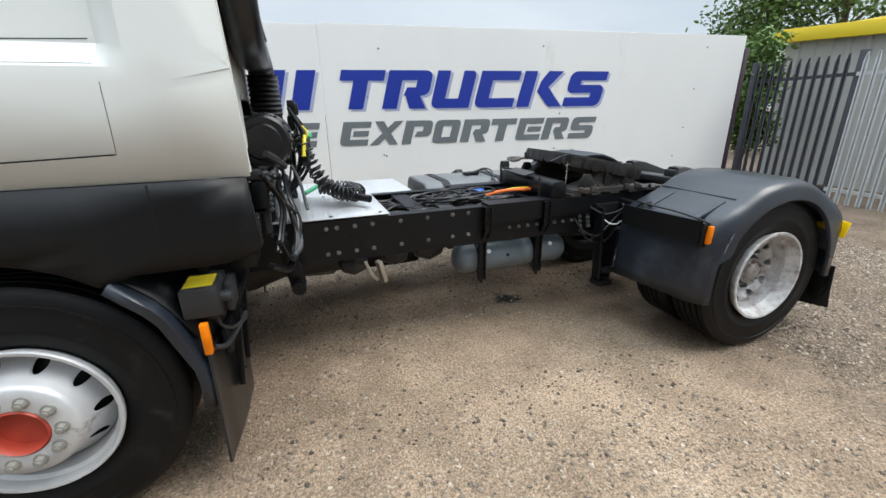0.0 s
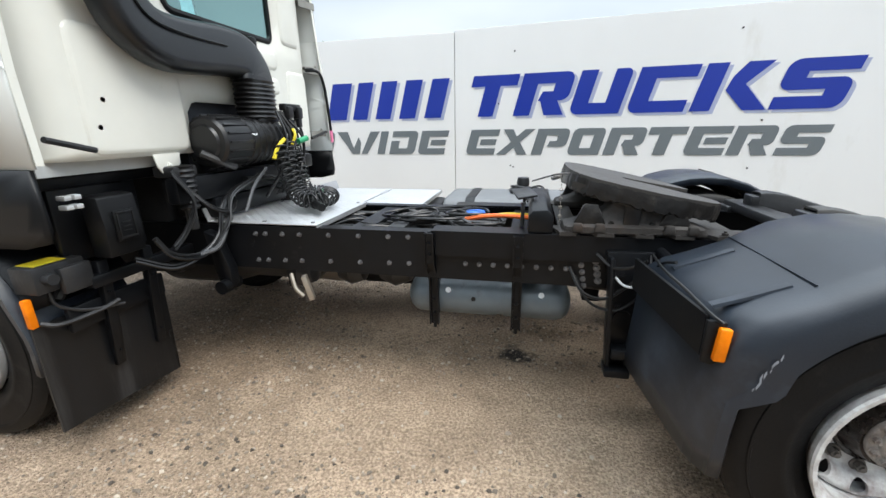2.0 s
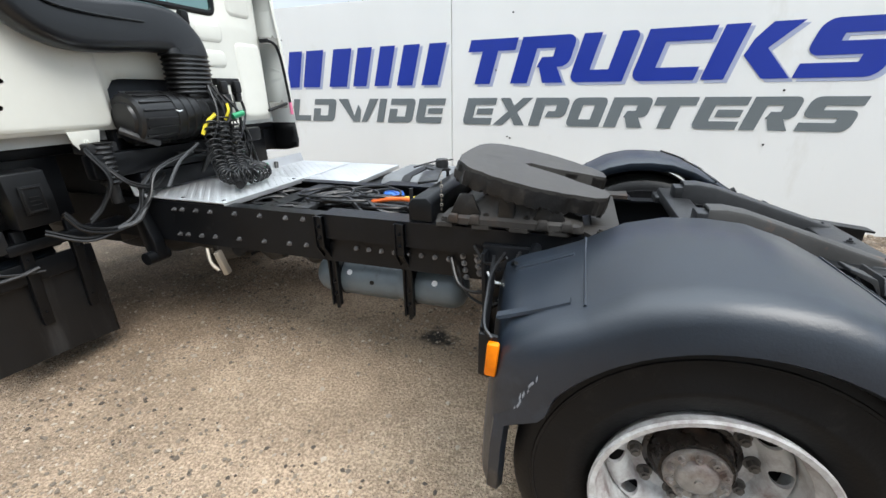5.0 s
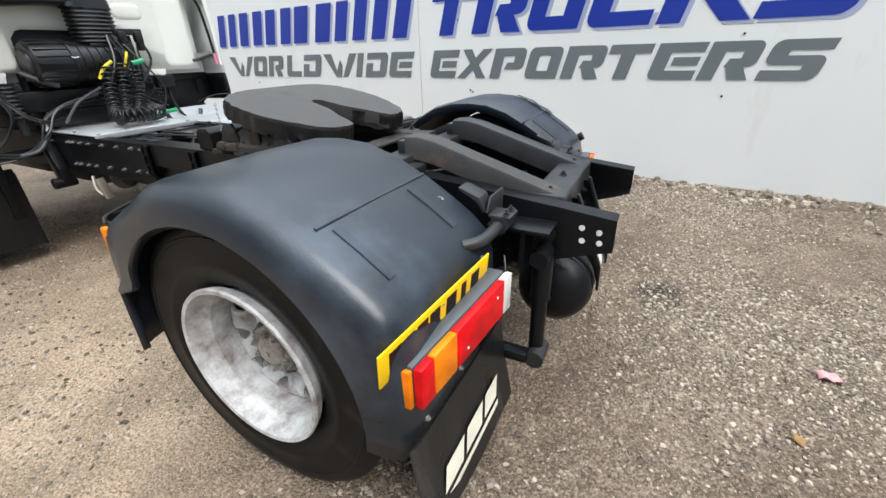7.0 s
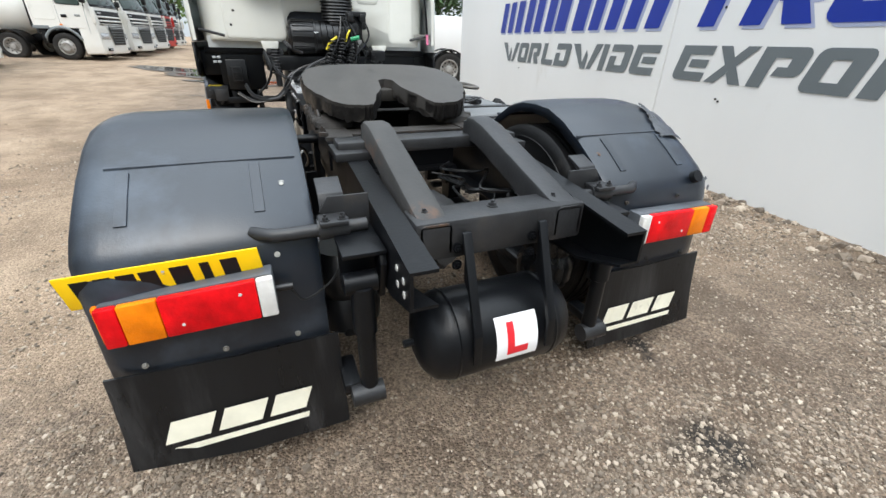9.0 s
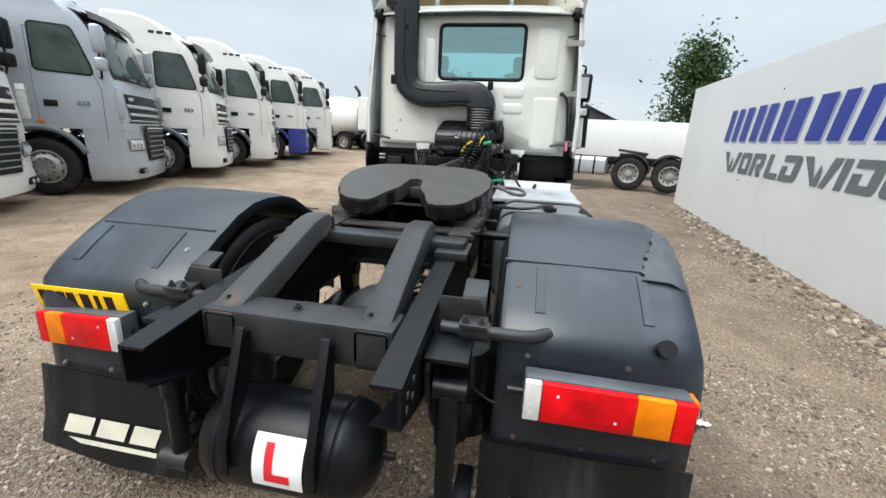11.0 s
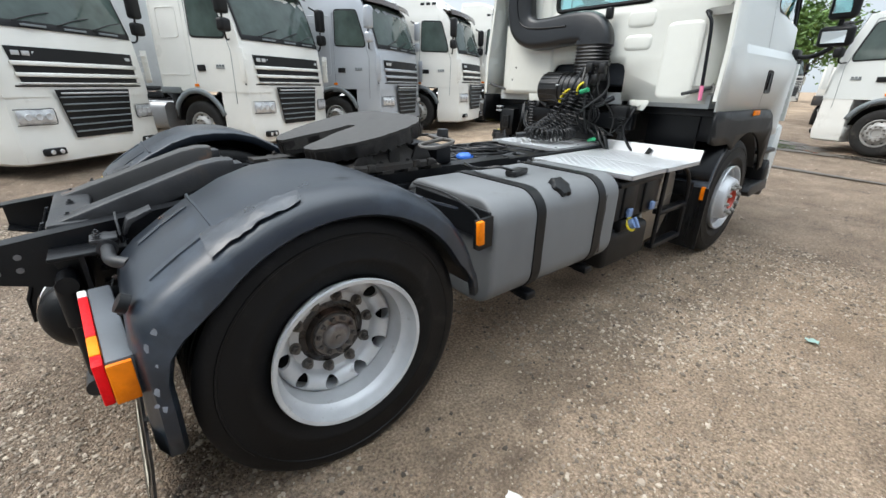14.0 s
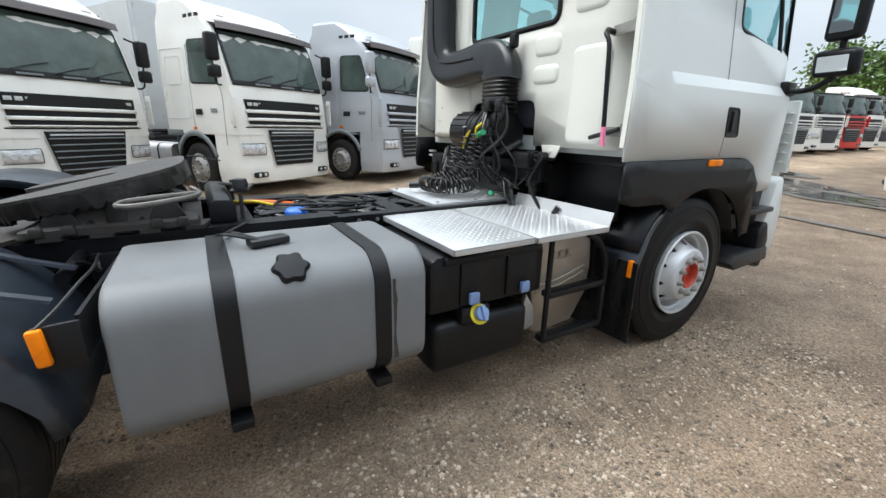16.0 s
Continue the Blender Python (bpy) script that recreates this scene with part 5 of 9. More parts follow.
for s in (-1, 1):
    # saddle casting: broad foot, hollowed flanks, round head on the pivot
    bm = B()
    rows = []
    for z, x0, x1, yo, yi in ((0.985, -1.01, -0.37, 0.44, 0.25), (1.012, -1.00, -0.38, 0.44, 0.25), (1.025, -0.96, -0.42, 0.425, 0.27), (1.05, -0.90, -0.48, 0.41, 0.29), (1.095, -0.82, -0.58, 0.405, 0.29), (1.135, -0.785, -0.615, 0.41, 0.28), (1.165, -0.75, -0.65, 0.415, 0.28)):
        r_ = rounded_rect(x1 - x0, yo - yi, 0.03, 3)
        rows.append([((x0 + x1) / 2 + u, s * ((yo + yi) / 2 + v), z) for u, v in r_])
    loft(bm, rows, True, True)
    rod(bm, (-0.70, s * 0.24, 1.135), (-0.70, s * 0.432, 1.135), 0.042, 22)
    for x in (-0.94, -0.84, -0.54, -0.44):
        prism(bm, [(x - 0.028, 0.988), (x + 0.028, 0.988), (x + 0.02, 1.03), (x - 0.02, 1.03)], "y", s * 0.40, s * 0.452, 0.008)
    part("pedestal", bm, CAST, truck, "cast pedestal with rust and old grease")
    bm = B()
    rod(bm, (-0.70, s * 0.435, 1.135), (-0.70, s * 0.446, 1.135), 0.021, 18)
    part("pivot_pin", bm, PIN if s > 0 else CAST, truck, "faded red pivot pin" if s > 0 else "rusty pivot pin")
# scalloped mounting plate
bm = B()
for s in (-1, 1):
    pts = [(-1.06, s * 0.30)]
    for i in range(5):
        x = -1.02 + i * 0.17
        pts += [(x, s * 0.445), (x + 0.075, s * 0.445), (x + 0.10, s * 0.405), (x + 0.145, s * 0.405)]
    pts += [(-0.14, s * 0.43), (-0.14, s * 0.30)]
    prism(bm, pts, "z", 0.968, 0.986)
    for i in range(5):
        bolt(bm, (-0.985 + i * 0.17, s * 0.425, 0.986), (0, 0, 1), 0.015, 0.016)
box(bm, (-1.02, -0.30, 0.970), (-0.92, 0.30, 0.982), 0.002)
box(bm, (-0.34, -0.30, 0.970), (-0.22, 0.30, 0.982), 0.002)
part("mounting_plate", bm, CAST, truck, "scalloped mounting plate bolted to the frame")
# box beam ahead of the plate
bm = B()
prism(bm, [(-1.17, 0.968), (-1.05, 0.968), (-1.05, 1.06), (-1.08, 1.085), (-1.15, 1.08), (-1.17, 1.055)], "y", -0.415, 0.36, 0.008)
part("coupling_beam", bm, CHASSIS, truck, "black box beam ahead of the fifth wheel")
bm = B()
for y in (-0.3, 0.3):
    rod(bm, (-1.20, y, 0.97), (-1.20, y, 1.10), 0.010, 8)
cbox(bm, (-1.20, -0.02, 1.105), (0.11, 0.22, 0.014), 0.004, (4, -8, 12))
cbox(bm, (-1.22, 0.18, 1.112), (0.09, 0.14, 0.012), 0.004, (-6, 5, -20))
lathe(bm, [(0.001, 0.0), (0.038, 0.0), (0.04, 0.02), (0.034, 0.05), (0.001, 0.052)], (-1.21, 0.22, 1.115), "z", 18)
pieces("grease_fitting", bm, CHASSIS_WORN, truck, near=0.004)
bm = B()
tube(bm, [(-0.99, 0.36, 1.15), (-1.02, 0.42, 1.135), (-1.0, 0.56, 1.14), (-0.93, 0.64, 1.14), (-0.80, 0.67, 1.13), (-0.74, 0.64, 1.13), (-0.76, 0.58, 1.135), (-0.86, 0.54, 1.14), (-0.95, 0.50, 1.14), (-1.01, 0.47, 1.14)], 0.011, 8, 8)
part("release_handle", bm, NUT, truck, "bent steel release handle")
bm = B()
for i in range(9):
    z = 1.20 - 0.022 * i
    lathe(bm, [(0.006, -0.002), (0.009, 0), (0.006, 0.002)], (-1.02, -0.36 if i % 2 else -0.362, z), "xy"[i % 2], 8, False)
pieces("chain_link", bm, STEEL_DULL, truck)
bm = B()
tube(bm, [(-0.98, -0.30, 1.25), (-1.05, -0.33, 1.245), (-1.16, -0.35, 1.215)], 0.004, 6, 6)
part("wire", bm, CABLE, truck)

# ---- rear mudguards ----
PROFILE = [(-0.7, 0.402), (-0.695, 0.582), (-0.68, 0.782), (-0.655, 0.887), (-0.6, 0.925), (-0.5, 0.962), (-0.385, 1.01), (-0.34, 1.037), (-0.24, 1.093), (-0.12, 1.124), (0, 1.131), (0.12, 1.122), (0.24, 1.084), (0.33, 1.037), (0.37, 1.018), (0.46, 0.962), (0.545, 0.902), (0.6, 0.847), (0.62, 0.772), (0.625, 0.602), (0.63, 0.422)]


def guard_z(x):
    for (xa, za), (xb, zb) in zip(PROFILE, PROFILE[1:]):
        if xa <= x <= xb:
            return za + (zb - za) * (x - xa) / (xb - xa)
    return 0.5


def mudguard(s):
    bm = B()
    rows, inner = [], 0.575 if s < 0 else 0.605
    fine = []
    for (x, z), (x2, z2) in zip(PROFILE, PROFILE[1:]):
        fine += [(x, z), ((x + x2) / 2, (z + z2) / 2)]
    fine.append(PROFILE[-1])
    if s > 0:
        fine = [p for p in fine if p[0] > 0 or p[1] > 0.50]
    for x, z in fine:
        v = Vector((x, z - 0.50))
        if s > 0 and x < 0 and v.length > 0.64:
            v *= 0.64 / v.length
            x, z = v.x, v.y + 0.50
        a = math.atan2(v.y, v.x)
        lip = 0.515 if s < 0 else 0.545
        if x < 0 and v.y < 0.30:  # down the front the skirt narrows to a strip
            lip += (max(v.length - 0.055, lip) - lip) * min(1.0, (0.30 - v.y) / 0.12)
        if s > 0 and x > 0 and v.y < 0.46:  # behind the wheel a gap opens towards the tyre
            lip += (max(v.length - 0.06, lip) - lip) * min(1.0, (0.46 - v.y) / 0.26)
        q = lip if v.y > -0.2 else min(v.length - 0.02, lip)
        qx, qz = q * math.cos(a), 0.50 + q * math.sin(a)
        n2 = v.normalized()
        inx, inz = x - n2.x * 0.024, z - n2.y * 0.024
        rows.append([(x - n2.x * 0.05, s * inner, z - n2.y * 0.05), (x - n2.x * 0.008, s * (inner + 0.005), z - n2.y * 0.008), (x, s * (inner + 0.025), z), (x, s * 0.85, z + 0.004 * n2.y), (x, s * 1.135, z), (x - n2.x * 0.007, s * 1.178, z - n2.y * 0.007),
                     (inx, s * 1.214, inz), (x + (qx - x) * 0.5, s * 1.231, z + (qz - z) * 0.5), (qx, s * 1.24, qz), (qx - n2.x * 0.012, s * 1.22, qz - n2.y * 0.012)])
    if s < 0:  # the front edge runs aslant: its outer end further back
        rows = [[(x + 0.085 * max(0.0, min(1.0, (abs(y) - 0.6) / 0.6)) * max(0.0, min(1.0, (-x - 0.42) / 0.16)) * max(0.0, min(1.0, (0.99 - z) / 0.10)), y, z) for x, y, z in r] for r in rows]
    loft(bm, rows, False)
    g = part("mudguard", bm, FENDER, truck, "faded blue-black plastic mudguard" + (", torn and taped" if s > 0 else ", scuffed at its lip"), angle=50)
    solid(g, 0.008, -1 * 0)
    # straps and seams moulded on the sloping panels
    bm = B()
    for y in (0.73, 1.09 if s < 0 else 1.065):
        for pts in ([(x_, guard_z(x_) + 0.003) for x_ in (0.375, 0.46, 0.535)], [(x_, guard_z(x_) + 0.004) for x_ in (-0.40, -0.50, -0.60)]):
            rows = []
            for x, z in pts:
                n2 = Vector((x, z - 0.50)).normalized() * 0.007
                rows.append([(x, s * (y - 0.018), z - 0.004), (x + n2.x, s * (y - 0.015), z + n2.y), (x + n2.x, s * (y + 0.015), z + n2.y), (x, s * (y + 0.018), z - 0.004)])
            loft(bm, rows, True, True)
    for x, z in ((0.355, guard_z(0.355) + 0.007), (-0.365, guard_z(-0.365) + 0.004)):
        prism(bm, [(x - 0.006, z - 0.004), (x + 0.006, z - 0.010), (x + 0.004, z + 0.002), (x - 0.004, z + 0.005)], "y", s * 0.60, s * 1.14)
    pieces("moulded_strap", bm, FENDER, g)
    bm = B()
    for y, x, z in ((0.655, 0.45, 0.964), (1.19, 0.455, 0.935), (0.70, 0.622, 0.80), (1.0, 0.622, 0.80), (0.68, 0.632, 0.50), (0.90, 0.632, 0.50), (1.12, 0.632, 0.50)):
        n2 = Vector((x, z - 0.50)).normalized()
        p = Vector((x, s * y, z))
        d = Vector((n2.x, 0, n2.y))
        rod(bm, p, p + d * 0.006, 0.015 if z > 0.9 else 0.009, 14)
        rod(bm, p + d * 0.006, p + d * 0.012, 0.007 if z > 0.9 else 0.005, 6)
    pieces("mudguard_bolt", bm, BRACKET if s < 0 else RUSTY, g, near=0.002)
    # black front bracket with a side marker lamp
    my = 1.19 if s < 0 else 1.235
    bm = B()
    fx = -0.64 if s < 0 else -0.69
    prism(bm, [(-0.715, s * 0.62), (fx, s * (my - 0.03)), (fx + 0.012, s * (my - 0.03)), (-0.703, s * 0.62)], "z", 0.79, 0.925)
    prism(bm, [(fx, 0.915), (-0.585, 0.91), (-0.585, 0.782), (-0.61, 0.768), (fx, 0.775)], "y", s * (my - 0.028), s * (my - 0.012), 0.003)
    part("marker_bracket", bm, BLACK_TRIM, g)
    bm = B()
    cbox(bm, (-0.597 if s < 0 else -0.60, s * my, 0.845 if s < 0 else 0.857), (0.034, 0.024, 0.108), 0.006, (0, 4, 0))
    part("marker_lamp", bm, AMBER, g, "amber side marker lamp")
    bm = B()
    tube(bm, [(-0.66, s * 0.66, 0.955), (-0.67, s * 0.85, 0.955), (-0.655, s * 1.0, 0.95), (-0.63, s * 1.15, 0.93), (-0.60, s * (my - 0.005), 0.91)], 0.0055, 6, 6)
    tube(bm, [(-0.62, s * 0.50, 0.90), (-0.64, s * 0.60, 0.87), (-0.62, s * 0.68, 0.93), (-0.6, s * 0.75, 0.955)], 0.007, 6, 6)
    pieces("lamp_cable", bm, CABLE, g)
    # tail lamp cluster
    yo, yi = (1.182, 0.720) if s < 0 else (1.180, 0.695)
    zc, sweep_, drop_ = (0.720, 0.16, 0.125) if s < 0 else (0.714, 0.06, 0.045)

    def swept(b):
        """The lamp stands askew: its outer end further forward and lower."""
        for v in b.verts:
            d = abs(v.co.y) - yi
            v.co.x -= sweep_ * d
            v.co.z -= drop_ * d
        return b
    bm = B()
    box(bm, (0.645, s * yi, zc - 0.066), (0.708, s * (yo - 0.004), zc + 0.066), 0.008)
    lamp = part("tail_lamp", swept(bm), LAMP_HOUSING, truck, "rear lamp cluster with red, amber and clear lenses")
    segs = [(0.0, 0.105, CLEAR_LENS, "clear_lens"), (0.105, 0.66, RED_LENS, "red_lens"), (0.66, 0.88, AMBER, "amber_lens"), (0.88, 1.0, RED_LENS, "red_lens")]
    for a, b, m_, nm in segs:
        bm = B()
        box(bm, (0.710, s * (yi + (yo - yi) * a), zc - 0.064), (0.735, s * (yi + (yo - yi) * b - 0.0015), zc + 0.064), 0.005)
        part(nm, swept(bm), m_, lamp)
    bm = B()
    box(bm, (0.653, s * (yo - 0.003), zc - 0.062), (0.709, s * (yo + 0.012), zc + 0.06), 0.004)
    part("amber_lens", swept(bm), AMBER, lamp)
    bm = B()
    for f, z in ((0.2, 0.03), (0.55, -0.03)):
        for _ in (0,):
            rod(bm, (0.734, s * (yi + (yo - yi) * f), zc + z), (0.7365, s * (yi + (yo - yi) * f), zc + z), 0.005, 8)
    pieces("lens_screw", swept(bm), CLEAR_LENS, lamp)
    bm = B()
    rod(bm, (0.67, s * (yi - 0.05), zc - 0.01), (0.67, s * yi, zc - 0.01), 0.013, 10)
    tube(bm, [(0.67, s * (yi - 0.04), zc - 0.015), (0.68, s * (yi - 0.08), zc - 0.062), (0.66, s * (yi - 0.16), zc - 0.03), (0.64, s * (yi - 0.2), zc + 0.01)], 0.004, 6, 6)
    part("lamp_plug", bm, CABLE, lamp)
    # mudflap and its lettering block
    bm = B()
    y0, y1 = (0.55, 1.228) if s < 0 else (0.575, 1.235)
    rows = []
    for z, x in ((0.475, 0.640), (0.40, 0.648), (0.26, 0.668), (0.105, 0.700)):
        zo = z + (0.05 if s < 0 and z < 0.2 else 0.01)
        rows.append([(x, s * y0, z), (x, s * (y0 + y1) / 2, z - 0.006), (x, s * y1, zo), (x + 0.008, s * y1, zo), (x + 0.008, s * (y0 + y1) / 2, z - 0.006), (x + 0.008, s * y0, z)])
    loft(bm, rows, True, True)
    flap = part("mudflap", bm, FLAP, truck, "black rubber mudflap with cream lettering")
    c = -0.895 if s < 0 else 0.888
    at = lambda y, z: (0.6515 + 0.012 + (0.40 - z) * 0.148 - 0.002, y, z)
    bm = B()
    for a, b, in ((-0.215, -0.085), (-0.06, 0.075), (0.10, 0.22)):
        vs = [bm.verts.new(at(c + y, z)) for y, z in ((a - 0.02, 0.212), (b - 0.02, 0.212), (b + 0.012, 0.292), (a + 0.012, 0.292))]
        bm.faces.new(vs)
    bm.faces.new([bm.verts.new(at(c + y, z)) for y, z in ((-0.235, 0.170), (0.205, 0.170), (0.21, 0.192), (-0.23, 0.192))])
    pieces("maker_mark", bm, PRINT_CREAM, flap, "cream block of the maker's mark")
    return g


left_guard = mudguard(-1)
right_guard = mudguard(1)
# repair tape and tears on the taped guard, scuff on the other
bm = B()
rt = random.Random(5)


rows = []
for i in range(15):
    f = i / 14
    x = 0.40 - 0.27 * f
    y0, y1 = 1.06 + 0.095 * f + rt.uniform(-0.010, 0.010), 1.212 - 0.006 * f + rt.uniform(-0.005, 0.005)
    row = []
    for k in range(6):
        y = y0 + (y1 - y0) * k / 5
        drop = 0.0 if y < 1.135 else 0.007 * (y - 1.135) / 0.043 if y < 1.178 else 0.007 + 0.017 * (y - 1.178) / 0.036
        row.append((x, y, guard_z(x) - drop + 0.012 + rt.uniform(0, 0.008)))
    rows.append(row)
loft(bm, rows, False)
part("repair_tape", bm, TAPE_GREY, right_guard, "wrinkled grey repair tape")
bm = B()
for x0, x1, y in ((-0.30, -0.14, 1.08), (-0.09, -0.02, 1.09)):
    vs = [(x0, y, 1.0), ((x0 + x1) / 2, y - 0.006, 1.0), (x1, y + 0.003, 1.0), ((x0 + x1) / 2, y + 0.008, 1.0)]
    out = []
    for x, yy, _ in vs:
        for (xa, za), (xb, zb) in zip(PROFILE, PROFILE[1:]):
            if xa <= x <= xb:
                out.append((x, yy, za + (zb - za) * (x - xa) / (xb - xa) + 0.0075))
    bm.faces.new([bm.verts.new(p) for p in out])
part("tear", bm, PRINT_BLACK, right_guard, "split in the plastic")
# paint chips near the lamp, and a round plug in the sloping panel
bm = B()
rc = random.Random(12)
for cx, cz in ((0.585, 0.80), (0.575, 0.74), (0.59, 0.66), (0.60, 0.62), (0.585, 0.60), (0.56, 0.84)):
    k = 7
    w_, h_ = rc.uniform(0.004, 0.010), rc.uniform(0.008, 0.022)
    bm.faces.new([bm.verts.new((cx + w_ * math.cos(2 * math.pi * i / k) * rc.uniform(0.5, 1.1), 1.2435 + rc.uniform(0, 0.0005), cz + h_ * math.sin(2 * math.pi * i / k) * rc.uniform(0.5, 1.1))) for i in range(k)])
pieces("paint_chip", bm, SCRAPE, right_guard, "pale chip in the plastic")
bm = B()
rod(bm, (0.60, 1.10, 0.868), (0.622, 1.10, 0.882), 0.027, 18)
part("rubber_plug", bm, BLACK_TRIM, right_guard)
bm = B()
rs_ = random.Random(8)
for i in range(9):
    z, x = 0.845 - 0.014 * i + rs_.uniform(-0.004, 0.004), -0.475 - 0.006 * i + rs_.uniform(-0.006, 0.006)
    w_, h_ = rs_.uniform(0.003, 0.009), rs_.uniform(0.008, 0.02)
    bm.faces.new([bm.verts.new(p) for p in ((x, -1.2415, z), (x + w_, -1.242, z + h_), (x + 1.3 * w_, -1.2425, z + 0.3 * h_), (x + 0.4 * w_, -1.242, z - 0.6 * h_))])
pieces("scuff", bm, SCRAPE, left_guard, "pale scuff on the guard's lip")

# number plate: unreadable bars
bm = B()
pm = pose(0.622, -1.0, 0.778, 4.6, 8, -6.5)
box(bm, (0.0, -0.258, -0.055), (0.006, 0.258, 0.055), 0.002, pm)
plate = part("number_plate", bm, PLATE_YELLOW, truck, "yellow rear number plate")
bm = B()
for y, w in ((-0.20, 0.045), (-0.145, 0.04), (-0.09, 0.045), (-0.035, 0.045), (0.045, 0.05), (0.11, 0.025), (0.175, 0.045)):
    box(bm, (0.006, y - w / 2, -0.032), (0.0075, y + w / 2, 0.036), 0, pm)
pieces("plate_bar", bm, PRINT_BLACK, plate)


# ---- cab ----
def holed(outer, holes, cuts_u=(), cuts_v=()):
    """A flat sheet in (u, v) with openings, as triangles, cut along lines so that it can be bent."""
    bm = B()
    edges = []
    for loop in [outer] + list(holes):
        vs = [bm.verts.new((u, 0, v)) for u, v in loop]
        edges += [bm.edges.new((vs[i], vs[(i + 1) % len(vs)])) for i in range(len(vs))]
    bmesh.ops.triangle_fill(bm, use_beauty=True, use_dissolve=False, edges=edges, normal=(0, -1, 0))
    for c in cuts_u:
        bmesh.ops.bisect_plane(bm, geom=bm.verts[:] + bm.edges[:] + bm.faces[:], plane_co=(c, 0, 0), plane_no=(1, 0, 0))
    for c in cuts_v:
        bmesh.ops.bisect_plane(bm, geom=bm.verts[:] + bm.edges[:] + bm.faces[:], plane_co=(0, 0, c), plane_no=(0, 0, 1))
    return bm


def half_width(x, z):
    """Half the cab's width at a place on its side."""
    pts = [(1.0, 1.207), (1.66, 1.206), (1.70, 1.200), (1.77, 1.148), (2.05, 1.122), (2.35, 1.092), (2.64, 1.062), (2.80, 1.042), (2.84, 1.03), (2.90, 0.985)]
    for (za, wa), (zb, wb) in zip(pts, pts[1:]):
        if z <= zb:
            w = wa + (wb - wa) * max(0, (z - za)) / (zb - za)
            break
    else:
        w = 0.98
    if x > -3.36:  # the collar behind the sleeper stands proud of the side
        c = 1.206 - 0.075 * max(0, z - 1.72) - (0.06 * ((z - 2.74) / 0.16) ** 2 if z > 2.74 else 0)
        w += (max(c, w) - w) * min(1, (x + 3.36) / 0.08)
    if x < -4.7:
        w -= 0.22 * ((-4.7 - x) / 0.42) ** 2
    return w


def rounded_poly(pts, r=0.05, seg=4):
    out, k = [], len(pts)
    for i in range(k):
        p, a, b = Vector(pts[i]), Vector(pts[i - 1]), Vector(pts[(i + 1) % k])
        da, db = (a - p), (b - p)
        q = min(r, da.length * 0.45, db.length * 0.45)
        pa, pb = p + da.normalized() * q, p + db.normalized() * q
        for s in range(seg + 1):
            t = s / seg
            v = pa * (1 - t) ** 2 + p * 2 * t * (1 - t) + pb * t * t
            out.append((v.x, v.y))
    return out


def grown(pts, d):
    """The outline moved outward by d."""
    k, out = len(pts), []
    area = sum(pts[i - 1][0] * pts[i][1] - pts[i][0] * pts[i - 1][1] for i in range(k))
    sg = 1 if area > 0 else -1
    for i in range(k):
        a, b = Vector(pts[i - 1]), Vector(pts[(i + 1) % k])
        t = (b - a).normalized()
        out.append((pts[i][0] + sg * t.y * d, pts[i][1] - sg * t.x * d))
    return out


DOOR_GLASS = rounded_poly([(-4.075, 2.07), (-4.92, 1.965), (-4.80, 2.50), (-4.70, 2.70), (-4.55, 2.77), (-4.09, 2.79)], 0.06)
SLEEPER_GLASS = rounded_poly([(-3.68, 2.11), (-3.435, 2.10), (-3.41, 2.80), (-3.69, 2.80)], 0.05)
REAR_GLASS = rounded_poly([(-0.37, 2.09), (0.56, 2.09), (0.56, 2.64), (-0.37, 2.64)], 0.06)
SIDE = [(-2.985, 1.36), (-2.995, 1.70), (-3.02, 2.20), (-3.03, 2.80), (-3.05, 2.87), (-3.12, 2.89), (-4.50, 2.885), (-4.68, 2.84), (-4.80, 2.74), (-5.02, 1.93), (-5.08, 1.80), (-5.10, 1.55), (-5.06, 1.20), (-5.0, 1.12), (-4.52, 1.10), (-4.48, 1.22), (-4.40, 1.31), (-4.28, 1.355), (-4.1, 1.36)]
CUT_U, CUT_V = (-4.7, -4.78, -4.86, -4.94, -5.02, -3.36, -3.32, -3.28, -3.2), (1.66, 1.70, 1.73, 1.77, 2.05, 2.2, 2.35, 2.5, 2.64, 2.74, 2.80, 2.84, 2.87)

bm = holed([(-1.12, 1.36), (-0.345, 1.36), (-0.34, 1.58), (-0.30, 1.63), (-0.26, 1.64), (0.34, 1.64), (0.39, 1.62), (0.41, 1.57), (0.415, 1.335), (1.12, 1.335), (1.12, 2.66), (1.06, 2.73), (-1.06, 2.73), (-1.12, 2.66)], [REAR_GLASS], (-1.08, -1.04, -1.0, -0.95, 0.95, 1.0, 1.04, 1.08), (1.7, 2.0))
for v in bm.verts:
    y, z = v.co.x, v.co.z
    v.co = (-3.08 - 0.16 * (max(0, abs(y) - 0.93) / 0.19) ** 2 - 0.02 * max(0, (z - 2.55) / 0.18) ** 2, y, z)
cab = part("cab", bm, PAINT_CREAM, truck, "white steel sleeper cab", angle=30)
solid(cab, 0.02, 0)
